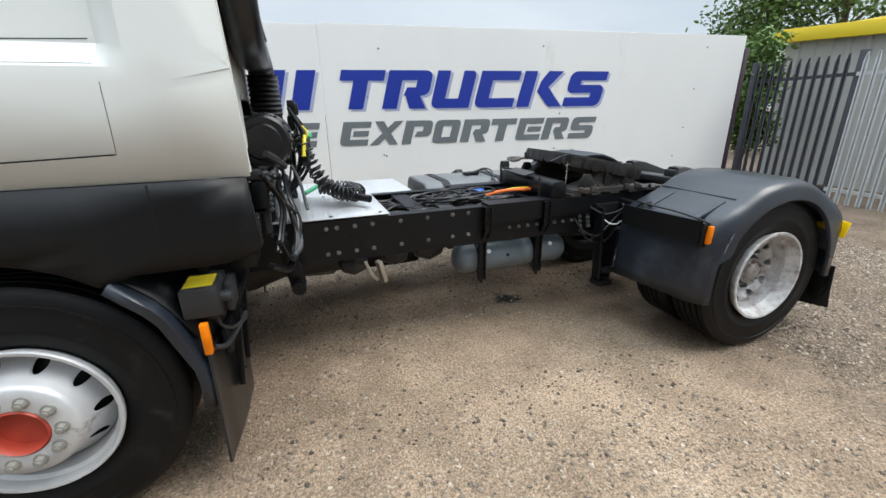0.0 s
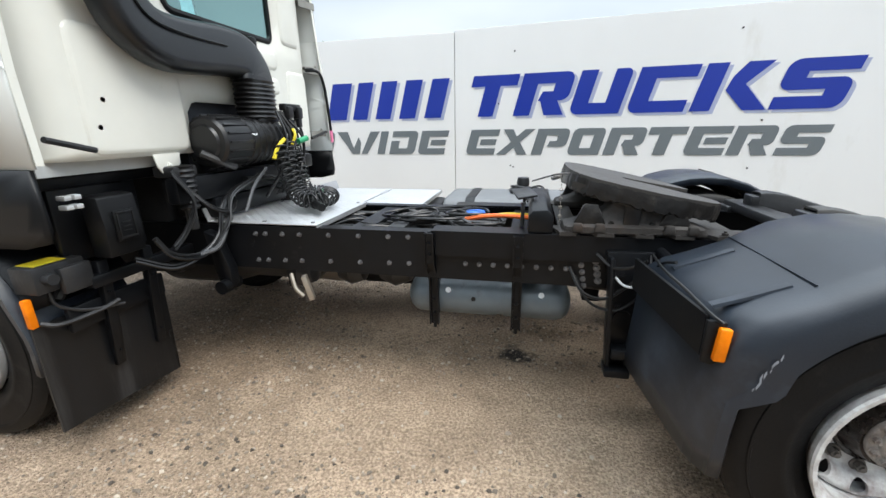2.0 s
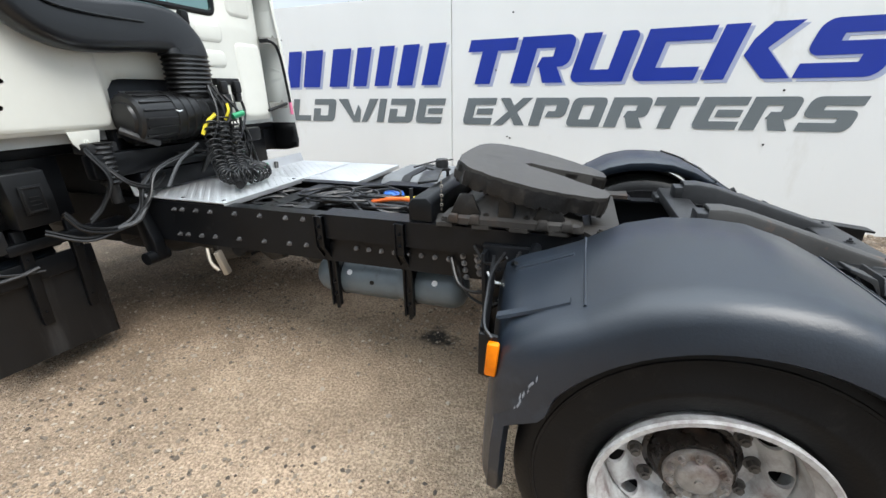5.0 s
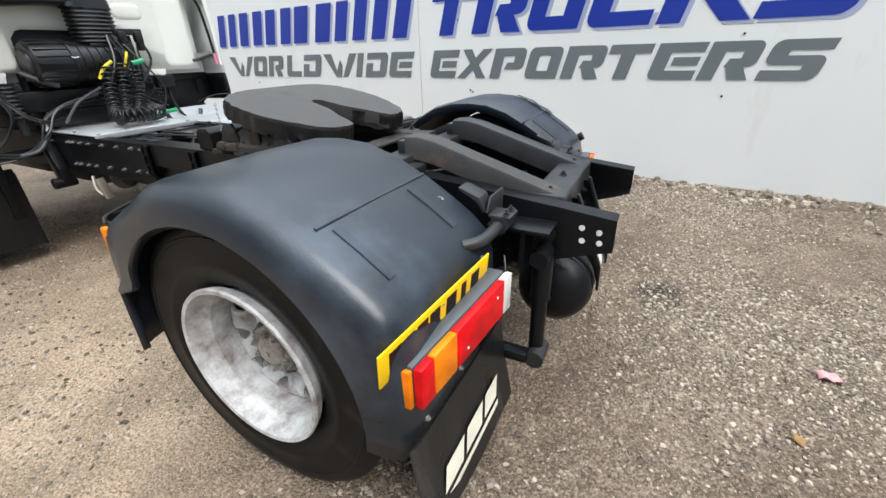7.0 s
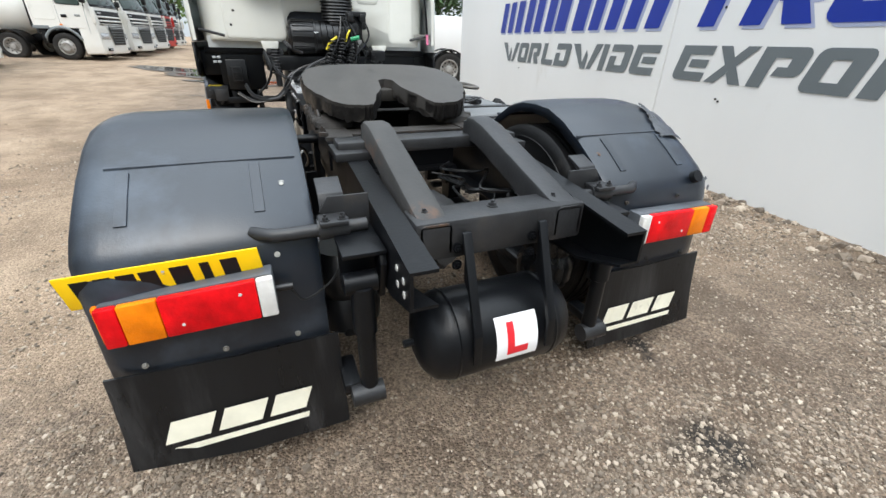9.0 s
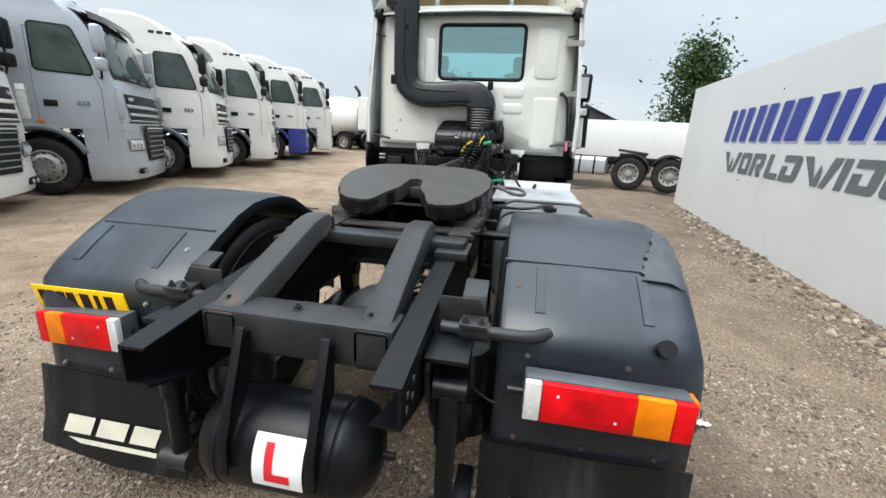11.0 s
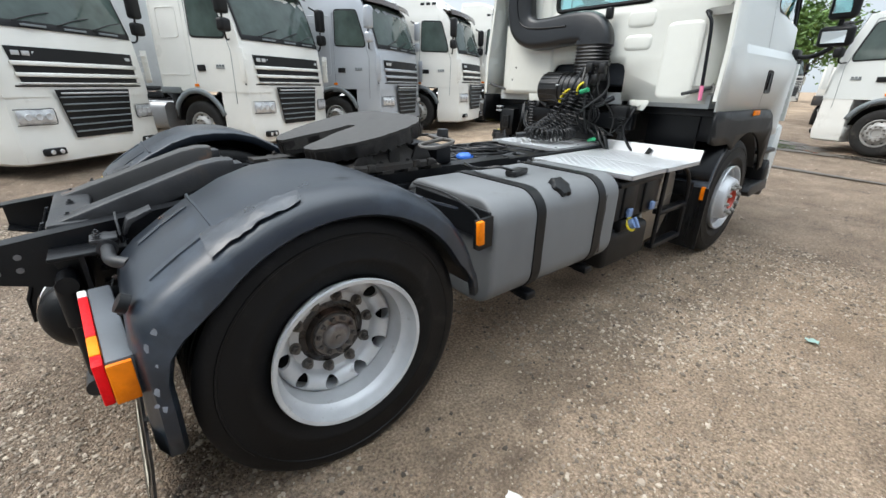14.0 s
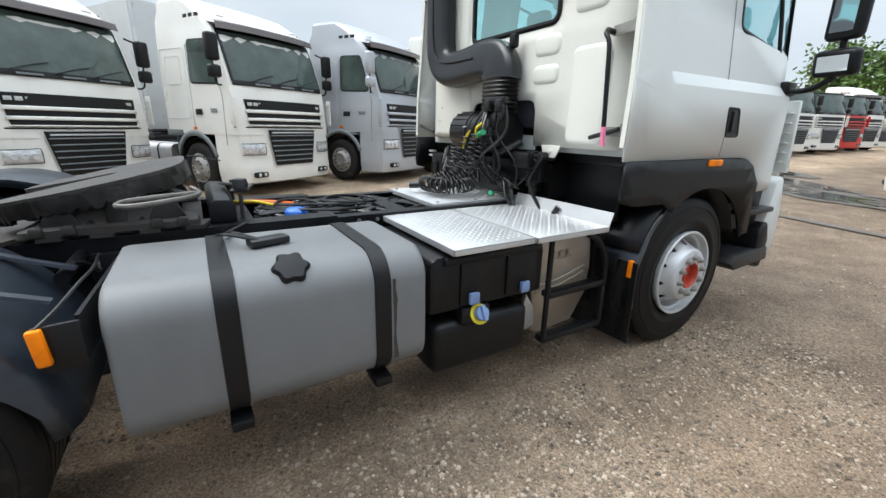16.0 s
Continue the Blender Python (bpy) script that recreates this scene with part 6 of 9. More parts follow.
# pressed stiffening fields in the rear wall
for y0, y1, z0, z1 in ((0.36, 0.60, 1.90, 2.03), (0.36, 0.60, 1.73, 1.85), (0.70, 0.98, 1.36, 1.92), (0.68, 0.93, 2.10, 2.62), (-0.92, -0.36, 1.375, 1.93), (-0.55, -0.42, 1.98, 2.5)):
    bm = B()
    o = rounded_poly([(y0, z0), (y1, z0), (y1, z1), (y0, z1)], 0.06)
    i_ = grown(o, -0.026)
    loft(bm, [[(-3.071, y, z) for y, z in o], [(-3.0645, y, z) for y, z in grown(o, -0.008)], [(-3.0595, y, z) for y, z in grown(o, -0.019)], [(-3.058, y, z) for y, z in i_]], True, False)
    bm.faces.new([bm.verts.new((-3.058, y, z)) for y, z in i_])
    bmesh.ops.remove_doubles(bm, verts=bm.verts[:], dist=0.0005)
    part("pressed_panel", bm, PAINT_CREAM, cab, angle=14)
bm = B()
for y, z in ((-0.72, 1.90), (-0.82, 1.62), (-0.86, 1.5)):
    rod(bm, (-3.075, y, z), (-3.058, y, z), 0.012, 10)
pieces("hole_plug", bm, PRINT_BLACK, cab)
# dark box behind the recess
bm = B()
for a, b in (((-3.32, -0.36, 1.20), (-3.30, 0.43, 1.68)), ((-3.30, -0.36, 1.65), (-3.09, 0.43, 1.675)), ((-3.30, -0.37, 1.20), (-3.09, -0.348, 1.67)), ((-3.30, 0.42, 1.20), (-3.09, 0.44, 1.67))):
    box(bm, a, b)
part("recess", bm, CHASSIS, cab)
# cab sides
for s in (-1, 1):
    holes = [DOOR_GLASS] + ([SLEEPER_GLASS] if s < 0 else [])
    sill = -0.012 if s < 0 else -0.072
    bm = holed([(u, v + sill if v < 1.4 else v) for u, v in SIDE], holes, CUT_U, CUT_V)
    for v in bm.verts:
        v.co.y = s * half_width(v.co.x, v.co.z)
    sp = part("side_panel", bm, PAINT_WHITE, cab, angle=24)
    solid(sp, 0.016, 0)
    for gl, nm in [(DOOR_GLASS, "door_window")] + ([(SLEEPER_GLASS, "side_window")] if s < 0 else []):
        o, i_ = grown(gl, 0.012), grown(gl, -0.016)
        P = lambda q, d: [(u, s * (half_width(u, v) + d), v) for u, v in q]
        bm = B()
        loft(bm, [P(o, 0.006), P(gl, 0.013), P(i_, 0.010), P(i_, -0.012)], True)
        part("window_seal", bm, BLACK_TRIM, cab)
        bm = holed(grown(gl, -0.004), [], (), (2.05, 2.2, 2.35, 2.5))
        for v in bm.verts:
            v.co.y = s * (half_width(v.co.x, v.co.z) - 0.004)
        w = part(nm, bm, GLASS_TEAL, cab, "tinted side glass")
        w.visible_shadow = False
    bm = B()
    bar = [(-4.66, 1.99), (-4.62, 2.25), (-4.56, 2.47), (-4.46, 2.56), (-4.3, 2.60), (-4.10, 2.64)]
    tube(bm, [(u, s * (half_width(u, v) - 0.002), v) for u, v in bar], 0.013, 8, 5)
    part("window_divider", bm, BLACK_TRIM, cab)
    # door shut line, the panel joint above the crease and the locker's seam
    bm = B()
    lines = [([(-3.97, 2.84), (-3.975, 2.64), (-3.98, 2.35), (-3.985, 2.05), (-3.985, 1.77)], 0.003)]
    if s < 0:
        lines += [([(-3.985, 1.768), (-3.62, 1.778), (-3.38, 1.786)], 0.0014), ([(-3.76, 1.708), (-3.5, 1.711), (-3.37, 1.711)], 0.0018), ([(-3.862, 1.424), (-3.6, 1.432), (-3.368, 1.441)], 0.0022), ([(-3.365, 1.441), (-3.362, 1.55), (-3.36, 1.66)], 0.0007)]
    else:
        lines += [([(-3.985, 1.77), (-3.98, 1.55), (-3.94, 1.30)], 0.003)]
    for line, h_ in lines:
        for (u0, v0), (u1, v1) in zip(line, line[1:]):
            a, b = Vector((u0, s * (half_width(u0, v0) + 0.0095), v0)), Vector((u1, s * (half_width(u1, v1) + 0.0095), v1))
            q = Vector((h_, 0, 0)) if abs(v1 - v0) > 0.05 else Vector((0, 0, h_))
            bm.faces.new([bm.verts.new(k) for k in (a - q, a + q, b + q, b - q)])
    part("shut_line", bm, CHASSIS, cab)
    # recessed door handle
    bm = B()
    o = rounded_poly([(-3.965, 1.424), (-4.125, 1.424), (-4.085, 1.597), (-3.945, 1.60)], 0.02)
    P = lambda q, d: [(u, s * (half_width(u, v) + d), v) for u, v in q]
    loft(bm, [P(grown(o, 0.006), 0.009), P(o, 0.014), P(grown(o, -0.01), 0.010), P(grown(o, -0.016), -0.01)], True, True)
    box(bm, (-4.04, s * 1.205, 1.45), (-4.0, s * 1.225, 1.58), 0.006)
    part("door_handle", bm, BLACK_TRIM, cab, "black recessed door handle")
    # lower trim with the wheel arch
    arch = [(-3.885 + 0.605 * math.cos(radians(a)), 0.530 + 0.5 * sill + 0.605 * math.sin(radians(a))) for a in range(52, 166, 6)]
    outl = [(-3.0, 1.357), (-2.985, 1.12), (-3.0, 1.06), (-3.12, 1.035)] + [(-3.40, 1.03)] + arch[0:] + [(-4.49, 0.72), (-4.56, 0.72), (-4.55, 1.10), (-4.51, 1.21), (-4.43, 1.30), (-4.31, 1.348), (-4.1, 1.357)]
    outl = [(u, v + sill if v > 1.2 else v) for u, v in outl]
    bm = holed(outl, [], (-3.2, -3.5, -3.83, -4.15), (1.1, 1.2))
    for v in bm.verts:
        v.co.y = s * (1.212 + 0.012 * max(0, (1.357 - v.co.z)))
    tr = part("wheel_arch_trim", bm, BLACK_TRIM, cab, "black plastic wheel arch trim with water streaks", angle=30)
    solid(tr, 0.02, 0)
    bm = B()
    rows = []
    for i in range(20):
        a = radians(20 + 140 * i / 19)
        rows.append([(-3.83 + 0.60 * math.cos(a), s * 1.20, 0.53 + 0.60 * math.sin(a)), (-3.83 + 0.60 * math.cos(a), s * 0.72, 0.53 + 0.60 * math.sin(a))])
    loft(bm, rows, False)
    solid(part("inner_arch", bm, CHASSIS, cab), 0.01)
    bm = B()
    cbox(bm, (-3.90, s * 1.222, 1.332 + sill), (0.16, 0.026, 0.042), 0.008)
    part("marker_lamp", bm, AMBER, cab, "orange side marker")
    bm = B()
    box(bm, (-3.308, s * 1.2125, 1.04), (-3.302, s * (1.2245 if s < 0 else 1.2235), 1.352 + sill), 0.001)
    part("shut_line", bm, PRINT_BLACK, tr)
    # steps ahead of the front wheel
    bm = B()
    box(bm, (-5.02, s * 0.80, 0.70), (-4.50, s * 1.10, 1.09), 0.03)
    part("step_well", bm, CHASSIS, cab)
    bm = B()
    box(bm, (-5.02, s * 1.06, 0.84), (-4.55, s * 1.20, 0.88), 0.01)
    prism(bm, [(-5.12, 0.42), (-4.58, 0.40), (-4.50, 0.46), (-4.55, 0.52), (-5.08, 0.54)], "y", s * 0.9, s * 1.2, 0.015)
    pieces("step", bm, CHASSIS_WORN, cab, "metal boarding step")
    bm = B()
    prism(bm, [(-5.26, 0.45), (-5.02, 0.40), (-5.0, 0.75), (-5.06, 1.10), (-5.18, 1.12), (-5.27, 0.8)], "y", s * 0.80, s * 1.17, 0.04)
    part("bumper_corner", bm, PAINT_WHITE, cab, "white bumper corner")
    bm = B()
    prism(bm, [(-5.06, 0.34), (-4.92, 0.40), (-4.9, 0.68), (-5.02, 0.76), (-5.10, 0.6)], "y", s * 0.85, s * 1.19, 0.03)
    part("lower_corner", bm, BLACK_TRIM, cab)
    # slotted wind deflector at the front corner
    bm = B()
    for i in range(6):
        z = 1.22 + 0.075 * i
        prism(bm, [(-5.20, z), (-5.08, z + 0.012), (-5.08, z + 0.02), (-5.20, z + 0.008)], "y", s * 1.0, s * 1.13)
    prism(bm, [(-5.25, 1.14), (-5.20, 1.14), (-5.14, 1.70), (-5.19, 1.70)], "y", s * 1.0, s * 1.15, 0.01)
    pieces("corner_deflector", bm, PAINT_WHITE, cab)
    # mirrors on their arms
    mx, my, mz = (-4.90, 1.405, 2.425) if s < 0 else (-4.72, 1.43, 2.20)
    m1 = pose(mx, s * my, mz, 0, 2, -s * 12)
    bm = B()
    hw_, lo_ = (0.118, -0.205) if s < 0 else (0.105, -0.165)
    box(bm, (-0.06, -hw_, lo_), (0.035, hw_, 0.215), 0.042, m1, 4)
    mir = part("mirror", bm, BLACK_TRIM, cab, "large black door mirror")
    bm = B()
    box(bm, (0.037, 0.04 - hw_, lo_ + 0.05), (0.039, hw_ - 0.04, 0.165), 0.0, m1)
    part("mirror_glass", bm, MIRROR, mir)
    m2 = pose(mx, s * my, mz - (0.365 if s < 0 else 0.30), 0, 9, -s * 12)
    bm = B()
    box(bm, (-0.06, -0.13, -0.085), (0.03, 0.13, 0.085), 0.04, m2, 4)
    mir2 = part("mirror", bm, BLACK_TRIM, cab, "black wide-angle mirror")
    bm = B()
    box(bm, (0.032, -0.088, -0.048), (0.034, 0.088, 0.048), 0.0, m2)
    part("mirror_glass", bm, MIRROR, mir2)
    bm = B()
    ax, az = mx - 0.04, mz - (0.515 if s < 0 else 0.44)
    tube(bm, [(ax, s * 1.10, az), (ax, s * (my - 0.16), az - 0.02), (ax + 0.01, s * (my - 0.05), az + 0.02), (ax, s * my, az + 0.10), (ax, s * my, mz), (ax, s * my, mz + 0.28)], 0.02, 10, 6)
    tube(bm, [(ax, s * my, mz + 0.22), (ax, s * my, mz + 0.30), (ax + 0.02, s * (my - 0.06), mz + 0.325), (ax + 0.10, s * 1.0, mz + 0.36)], 0.013, 8, 6)
    cbox(bm, (-4.80, s * 1.16, az), (0.15, 0.09, 0.10), 0.02)
    part("mirror_arm", bm, BLACK_TRIM, cab)
    # brackets between the side collar and the rear wall
    bm = B()
    for z in (2.48, 1.98, 1.46):
        prism(bm, [(-3.06, s * 0.985), (-3.015, s * 1.155), (-3.025, s * 1.17), (-3.16, s * 1.175), (-3.20, s * 1.10)], "z", z, z + 0.006)
        prism(bm, [(-3.055, s * 0.985), (-3.01, s * 1.155), (-3.02, s * 1.17), (-3.065, s * 1.0)], "z", z - 0.045, z + 0.006)
        bolt(bm, (-3.04, s * 1.13, z + 0.006), (0, 0, 1), 0.012)
    pieces("collar_bracket", bm, BRACKET, cab, near=0.003) if s > 0 else bm.free()
    bm = B()
    rows = []
    for z, x in ((1.36, -2.985), (1.70, -2.995), (2.20, -3.02), (2.80, -3.03), (2.87, -3.05)):
        w_ = half_width(x, z)
        rows.append([(x, s * (w_ - 0.006), z), (x + 0.003, s * (w_ - 0.006), z), (x + 0.003, s * (w_ - 0.034), z), (x, s * (w_ - 0.034), z)])
    loft(bm, rows, True, True)
    part("collar_edge", bm, PAINT_CREAM, cab)
    bm = B()
    rod(bm, (-3.03, s * 0.93, 1.405), (-3.0, s * 1.14, 1.455), 0.013, 8)
    rod(bm, (-3.06, s * 1.0, 2.52), (-3.02, s * 1.10, 2.54), 0.008, 8)
    pieces("stay_rod", bm, CHASSIS_WORN, cab)
# window in the rear wall
bm = B()
o, i_ = grown(REAR_GLASS, 0.018), grown(REAR_GLASS, -0.018)
loft(bm, [[(-3.068, y, z) for y, z in o], [(-3.058, y, z) for y, z in REAR_GLASS], [(-3.062, y, z) for y, z in i_], [(-3.085, y, z) for y, z in i_]], True)
part("window_seal", bm, BLACK_TRIM, cab)
bm = holed(grown(REAR_GLASS, -0.004), [])
for v in bm.verts:
    v.co = (-3.076, v.co.x, v.co.z)
w = part("rear_window", bm, GLASS_REAR, cab, "blue-green tinted rear window")
w.visible_shadow = False
# roof, front and windscreen
bm = B()
rows = []
for x, z_, c_ in ((-2.955, 2.715, 0.035), (-3.05, 2.745, 0.035), (-3.16, 2.79, 0.02), (-3.3, 2.87, 0.02), (-4.0, 2.885, 0.02), (-4.5, 2.88, 0.02), (-4.80, 2.80, 0.02)):
    rows.append([(x, y, z_ + c_ * (1 - (y / 1.0) ** 2)) for y in (-1.0, -0.8, -0.5, 0, 0.5, 0.8, 1.0)])
loft(bm, rows, False)
solid(part("roof", bm, PAINT_WHITE, cab), 0.02)
bm = B()
rows = []
for x, z, w_ in ((-5.12, 1.10, 0.98), (-5.20, 1.4, 1.0), (-5.19, 1.7, 1.0), (-5.12, 1.92, 1.0)):
    rows.append([(x - 0.06 * (1 - (y / 1.0) ** 2), y * w_, z) for y in (-1.0, -0.5, 0, 0.5, 1.0)])
loft(bm, rows, False)
solid(part("front_panel", bm, PAINT_WHITE, cab), 0.02)
bm = B()
rows = []
for x, z, w_ in ((-5.12, 1.93, 1.0), (-4.82, 2.80, 0.98)):
    rows.append([(x - 0.06 * (1 - (y / 1.0) ** 2), y * w_, z) for y in (-1.0, -0.5, 0, 0.5, 1.0)])
loft(bm, rows, False)
w = part("windscreen", bm, GLASS_TEAL, cab)
w.visible_shadow = False
bm = B()
prism(bm, [(-5.20, 2.80), (-5.16, 2.86), (-4.72, 2.95), (-4.68, 2.92), (-5.05, 2.82)], "y", -1.06, 1.06, 0.01)
part("sun_visor", bm, BLACK_TRIM, cab, "dark sun visor")
# inside the cab
bm = B()
box(bm, (-4.75, -0.99, 2.83), (-3.30, 0.99, 2.85))
part("headlining", bm, INTERIOR, cab, "grey headlining")
bm = B()
prism(bm, [(-4.72, 2.66), (-4.50, 2.66), (-4.44, 2.80), (-4.70, 2.80)], "y", -0.98, 0.98, 0.02)
part("overhead_shelf", bm, INTERIOR, cab)
bm = B()
box(bm, (-3.75, -0.95, 1.45), (-3.14, 0.95, 1.86), 0.05)
part("bunk", bm, SEAT, cab)
bm = B()
box(bm, (-3.125, -1.0, 1.42), (-3.115, -0.62, 2.66))
part("lining", bm, INTERIOR, cab)
bm = B()
box(bm, (-5.0, -1.1, 1.30), (-3.15, 1.1, 1.40))
part("cab_floor", bm, INTERIOR, cab)
for y in (-0.55, 0.55):
    bm = B()
    box(bm, (-4.35, y - 0.26, 1.55), (-3.9, y + 0.26, 1.85), 0.06)
    box(bm, (-4.0, y - 0.25, 1.7), (-3.82, y + 0.25, 2.28), 0.07)
    box(bm, (-3.98, y - 0.13, 2.28), (-3.86, y + 0.13, 2.48), 0.05)
    part("seat", bm, SEAT, cab)
bm = B()
box(bm, (-5.05, -1.0, 1.7), (-4.75, 1.0, 1.95), 0.06)
part("dashboard", bm, SEAT, cab)
bm = B()
lathe(bm, [(0.21, -0.015), (0.225, 0.0), (0.21, 0.015)], (-4.62, 0.55, 2.0), "x", 24, False)
part("steering_wheel", bm, BLACK_TRIM, cab)

# handrail with pink tape
bm = B()
tube(bm, [(-3.0, 1.00, 1.955), (-2.955, 1.02, 1.935), (-2.945, 1.055, 1.88), (-2.935, 1.075, 1.75), (-2.93, 1.10, 1.45), (-2.93, 1.105, 1.37)], 0.012, 10, 6)
rod(bm, (-3.06, 0.99, 1.955), (-2.99, 1.0, 1.955), 0.016, 10)
rail = part("grab_rail", bm, CHASSIS, cab, "bent black grab rail with pink tape at its foot")
bm = B()
rod(bm, (-2.93, 1.099, 1.465), (-2.93, 1.105, 1.365), 0.0135, 12)
part("tape", bm, PINK_TAPE, rail)

# ---- roof wind deflector ----
def defl(u, v):
    """Shell from the roof to its high rear edge: u across, v up; its sides start further back than its middle."""
    y = u * (1.08 - 0.06 * v)
    x0 = -4.05 + 0.56 * u * u
    x = x0 + (-3.23 - x0) * v
    z = 2.76 + 0.72 * (v ** 0.72) - 0.10 * abs(u) ** 3.5 * v
    return x, y, z


for nm, dz, m_, lb in (("outer_shell", 0.0, PAINT_WHITE, "white outer skin"), ("inner_shell", -0.014, GRP_INSIDE, "raw tan fibreglass inside")):
    bm = B()
    rows = [[Vector(defl(-1 + 2 * i / 16, j / 10)) + Vector((0.02 if dz else 0, 0, dz)) for i in range(17)] for j in range(11)]
    loft(bm, rows, False)
    if nm == "outer_shell":
        deflector = part("roof_deflector", bm, m_, truck, "white roof deflector, tan raw fibreglass inside", angle=60)
    else:
        part(nm, bm, m_, deflector, lb, angle=60)
bm = B()
rows = [[Vector(defl(-1 + 2 * i / 16, 1.0)) + Vector(d) for i in range(17)] for d in ((0, 0, 0.004), (0.02, 0, 0.0), (0.02, 0, -0.03), (0, 0, -0.03))]
loft(bm, rows, False)
part("rear_edge", bm, PAINT_CREAM, deflector)
for s in (-1, 1):
    # wing at the shell's side, from the gasket on the roof to the high rear edge
    bm = B()
    rows = []
    for i in range(11):
        f = i / 10
        z = 2.72 + 0.80 * f
        front = -3.49 + 0.46 * f ** 0.86
        back = -2.885 - 0.03 * f - (0.10 * ((f - 0.8) / 0.2) ** 2 if f > 0.8 else 0)
        if f < 0.2:
            back = -2.96 + 0.375 * f
        out = 1.10 + 0.035 * math.sin(f * 3.1) - 0.06 * f ** 3
        rows.append([(back, s * out, z), (back - 0.05, s * (out + 0.016), z), ((back + front) / 2, s * (out + 0.012), z), (front + 0.05, s * (out - 0.02), z), (front, s * (out - 0.07), z), (front - 0.02, s * (out - 0.16), z)])
    loft(bm, rows, False)
    solid(part("ear", bm, PAINT_WHITE if s < 0 else GRP_PALE, deflector, "weathered side wing", angle=60), 0.014)
    bm = B()
    rows = []
    for i in range(6):
        f = i / 5
        z = 2.76 + 0.42 * f
        rows.append([(-3.02 - 0.1 * f, s * (1.08 - 0.04 * f), z), (-3.18 - 0.1 * f, s * (0.95 - 0.05 * f), z + 0.0), (-3.40 - 0.1 * f, s * (0.80 - 0.05 * f), z - 0.02)])
    loft(bm, rows, False)
    solid(part("inner_wing", bm, GRP_PALE, deflector, "pale stained fibreglass wing", angle=60), 0.01)
    bm = B()
    for i in range(5):
        z = 2.80 + 0.09 * i
        f = (z - 2.76) / 0.42
        rod(bm, (-3.16 - 0.1 * f, s * (0.95 - 0.05 * f), z), (-3.14 - 0.1 * f, s * (0.95 - 0.05 * f), z), 0.008, 8)
    pieces("rivet", bm, BOLT, deflector)
for y in (-0.47, 0.37):
    bm = B()
    box(bm, (-3.30, y - 0.02, 2.76), (-3.275, y + 0.02, 3.45), 0.003)
    cbox(bm, (-3.28, y, 3.44), (0.09, 0.09, 0.02), 0.003)
    strut = part("deflector_strut", bm, GALV, deflector, "perforated galvanised strut")
    bm = B()
    for i in range(14):
        rod(bm, (-3.275, y, 2.82 + 0.045 * i), (-3.2735, y, 2.82 + 0.045 * i), 0.007, 8)
    pieces("strut_hole", bm, PRINT_BLACK, strut)
bm = B()
for s in (-1, 1):
    prism(bm, [(-3.56, 2.70), (-2.98, 2.70), (-2.98, 2.76), (-3.15, 2.86), (-3.36, 2.80)], "y", s * 1.035, s * 1.12, 0.015)
pieces("gasket_panel", bm, BLACK_TRIM, deflector)

# ---- engine air intake ----
def duct_section(w, d, r=0.05):
    q = rounded_rect(w, d, r, 3)
    return q


bm = B()
path = [(-2.99, -0.82, 2.90), (-2.98, -0.745, 2.86), (-2.98, -0.735, 2.70), (-2.98, -0.735, 2.40), (-2.98, -0.73, 2.12), (-2.98, -0.68, 1.98), (-2.98, -0.55, 1.91), (-2.98, -0.36, 1.905), (-2.98, -0.12, 1.925), (-2.98, 0.06, 1.915), (-2.975, 0.135, 1.84), (-2.97, 0.14, 1.78)]
pp = smooth_path(path, 5)
sect = lambda t: duct_section(0.27 if t < 0.8 else 0.27 + 0.06 * (t - 0.8) / 0.2, 0.145)
side_sec = lambda t: [(v, u) for u, v in sect(t)]
sweep(bm, pp, side_sec, up=(0, 1, 0))
duct = part("intake_duct", bm, DUCT, truck, "large black moulded air intake duct", angle=50)
bm = B()
box(bm, (-3.15, -0.98, 2.80), (-2.95, -0.72, 2.95), 0.03)
part("intake_snorkel", bm, DUCT, duct)
bm = B()
tube(bm, [(-2.907, -0.74, 2.75), (-2.907, -0.74, 2.3), (-2.907, -0.72, 2.10), (-2.907, -0.64, 1.985), (-2.907, -0.45, 1.95), (-2.907, -0.14, 1.945)], 0.008, 6, 6)
cbox(bm, (-2.91, -0.72, 2.60), (0.012, 0.05, 0.07), 0.02)
pieces("moulded_rib", bm, CHASSIS, duct)
bm = B()
rod(bm, (-3.06, -0.90, 2.07), (-2.98, -0.84, 2.05), 0.02, 8)
cbox(bm, (-3.0, -0.88, 2.06), (0.05, 0.07, 0.10), 0.01)
cbox(bm, (-3.0, 0.225, 2.02), (0.05, 0.06, 0.09), 0.015)
pieces("duct_bracket", bm, BLACK_TRIM, duct, near=0.004)
bm = B()
prof = []
for i in range(9):
    z = 1.785 - 0.028 * i
    for u, v in ((1.0, 0), (0.9, -0.014)):
        prof.append((u, z + v))
rows = [[(-2.965 + a * k * 0.62, 0.14 + b * k, z) for a, b in rounded_rect(0.30, 0.32, 0.12, 5)] for k, z in prof]
loft(bm, rows, True, True)
part("bellows", bm, CABLE, duct, "ribbed rubber bellows", angle=20)
bm = B()
lathe(bm, [(0.001, -0.36), (0.09, -0.36), (0.10, -0.345), (0.13, -0.345), (0.145, -0.33), (0.15, -0.20), (0.15, -0.12), (0.158, -0.115), (0.158, -0.10), (0.148, -0.095), (0.145, 0.24), (0.12, 0.26), (0.001, 0.26)], (-2.985, 0, 1.415), "y", 36)
filter_bm, bm = bm, B()
for i in range(18):
    a = 2 * math.pi * i / 18
    cbox(bm, (-2.985 + 0.15 * math.cos(a), -0.22, 1.415 + 0.15 * math.sin(a)), (0.014, 0.20, 0.014), 0.002, (0, -math.degrees(a), 0))
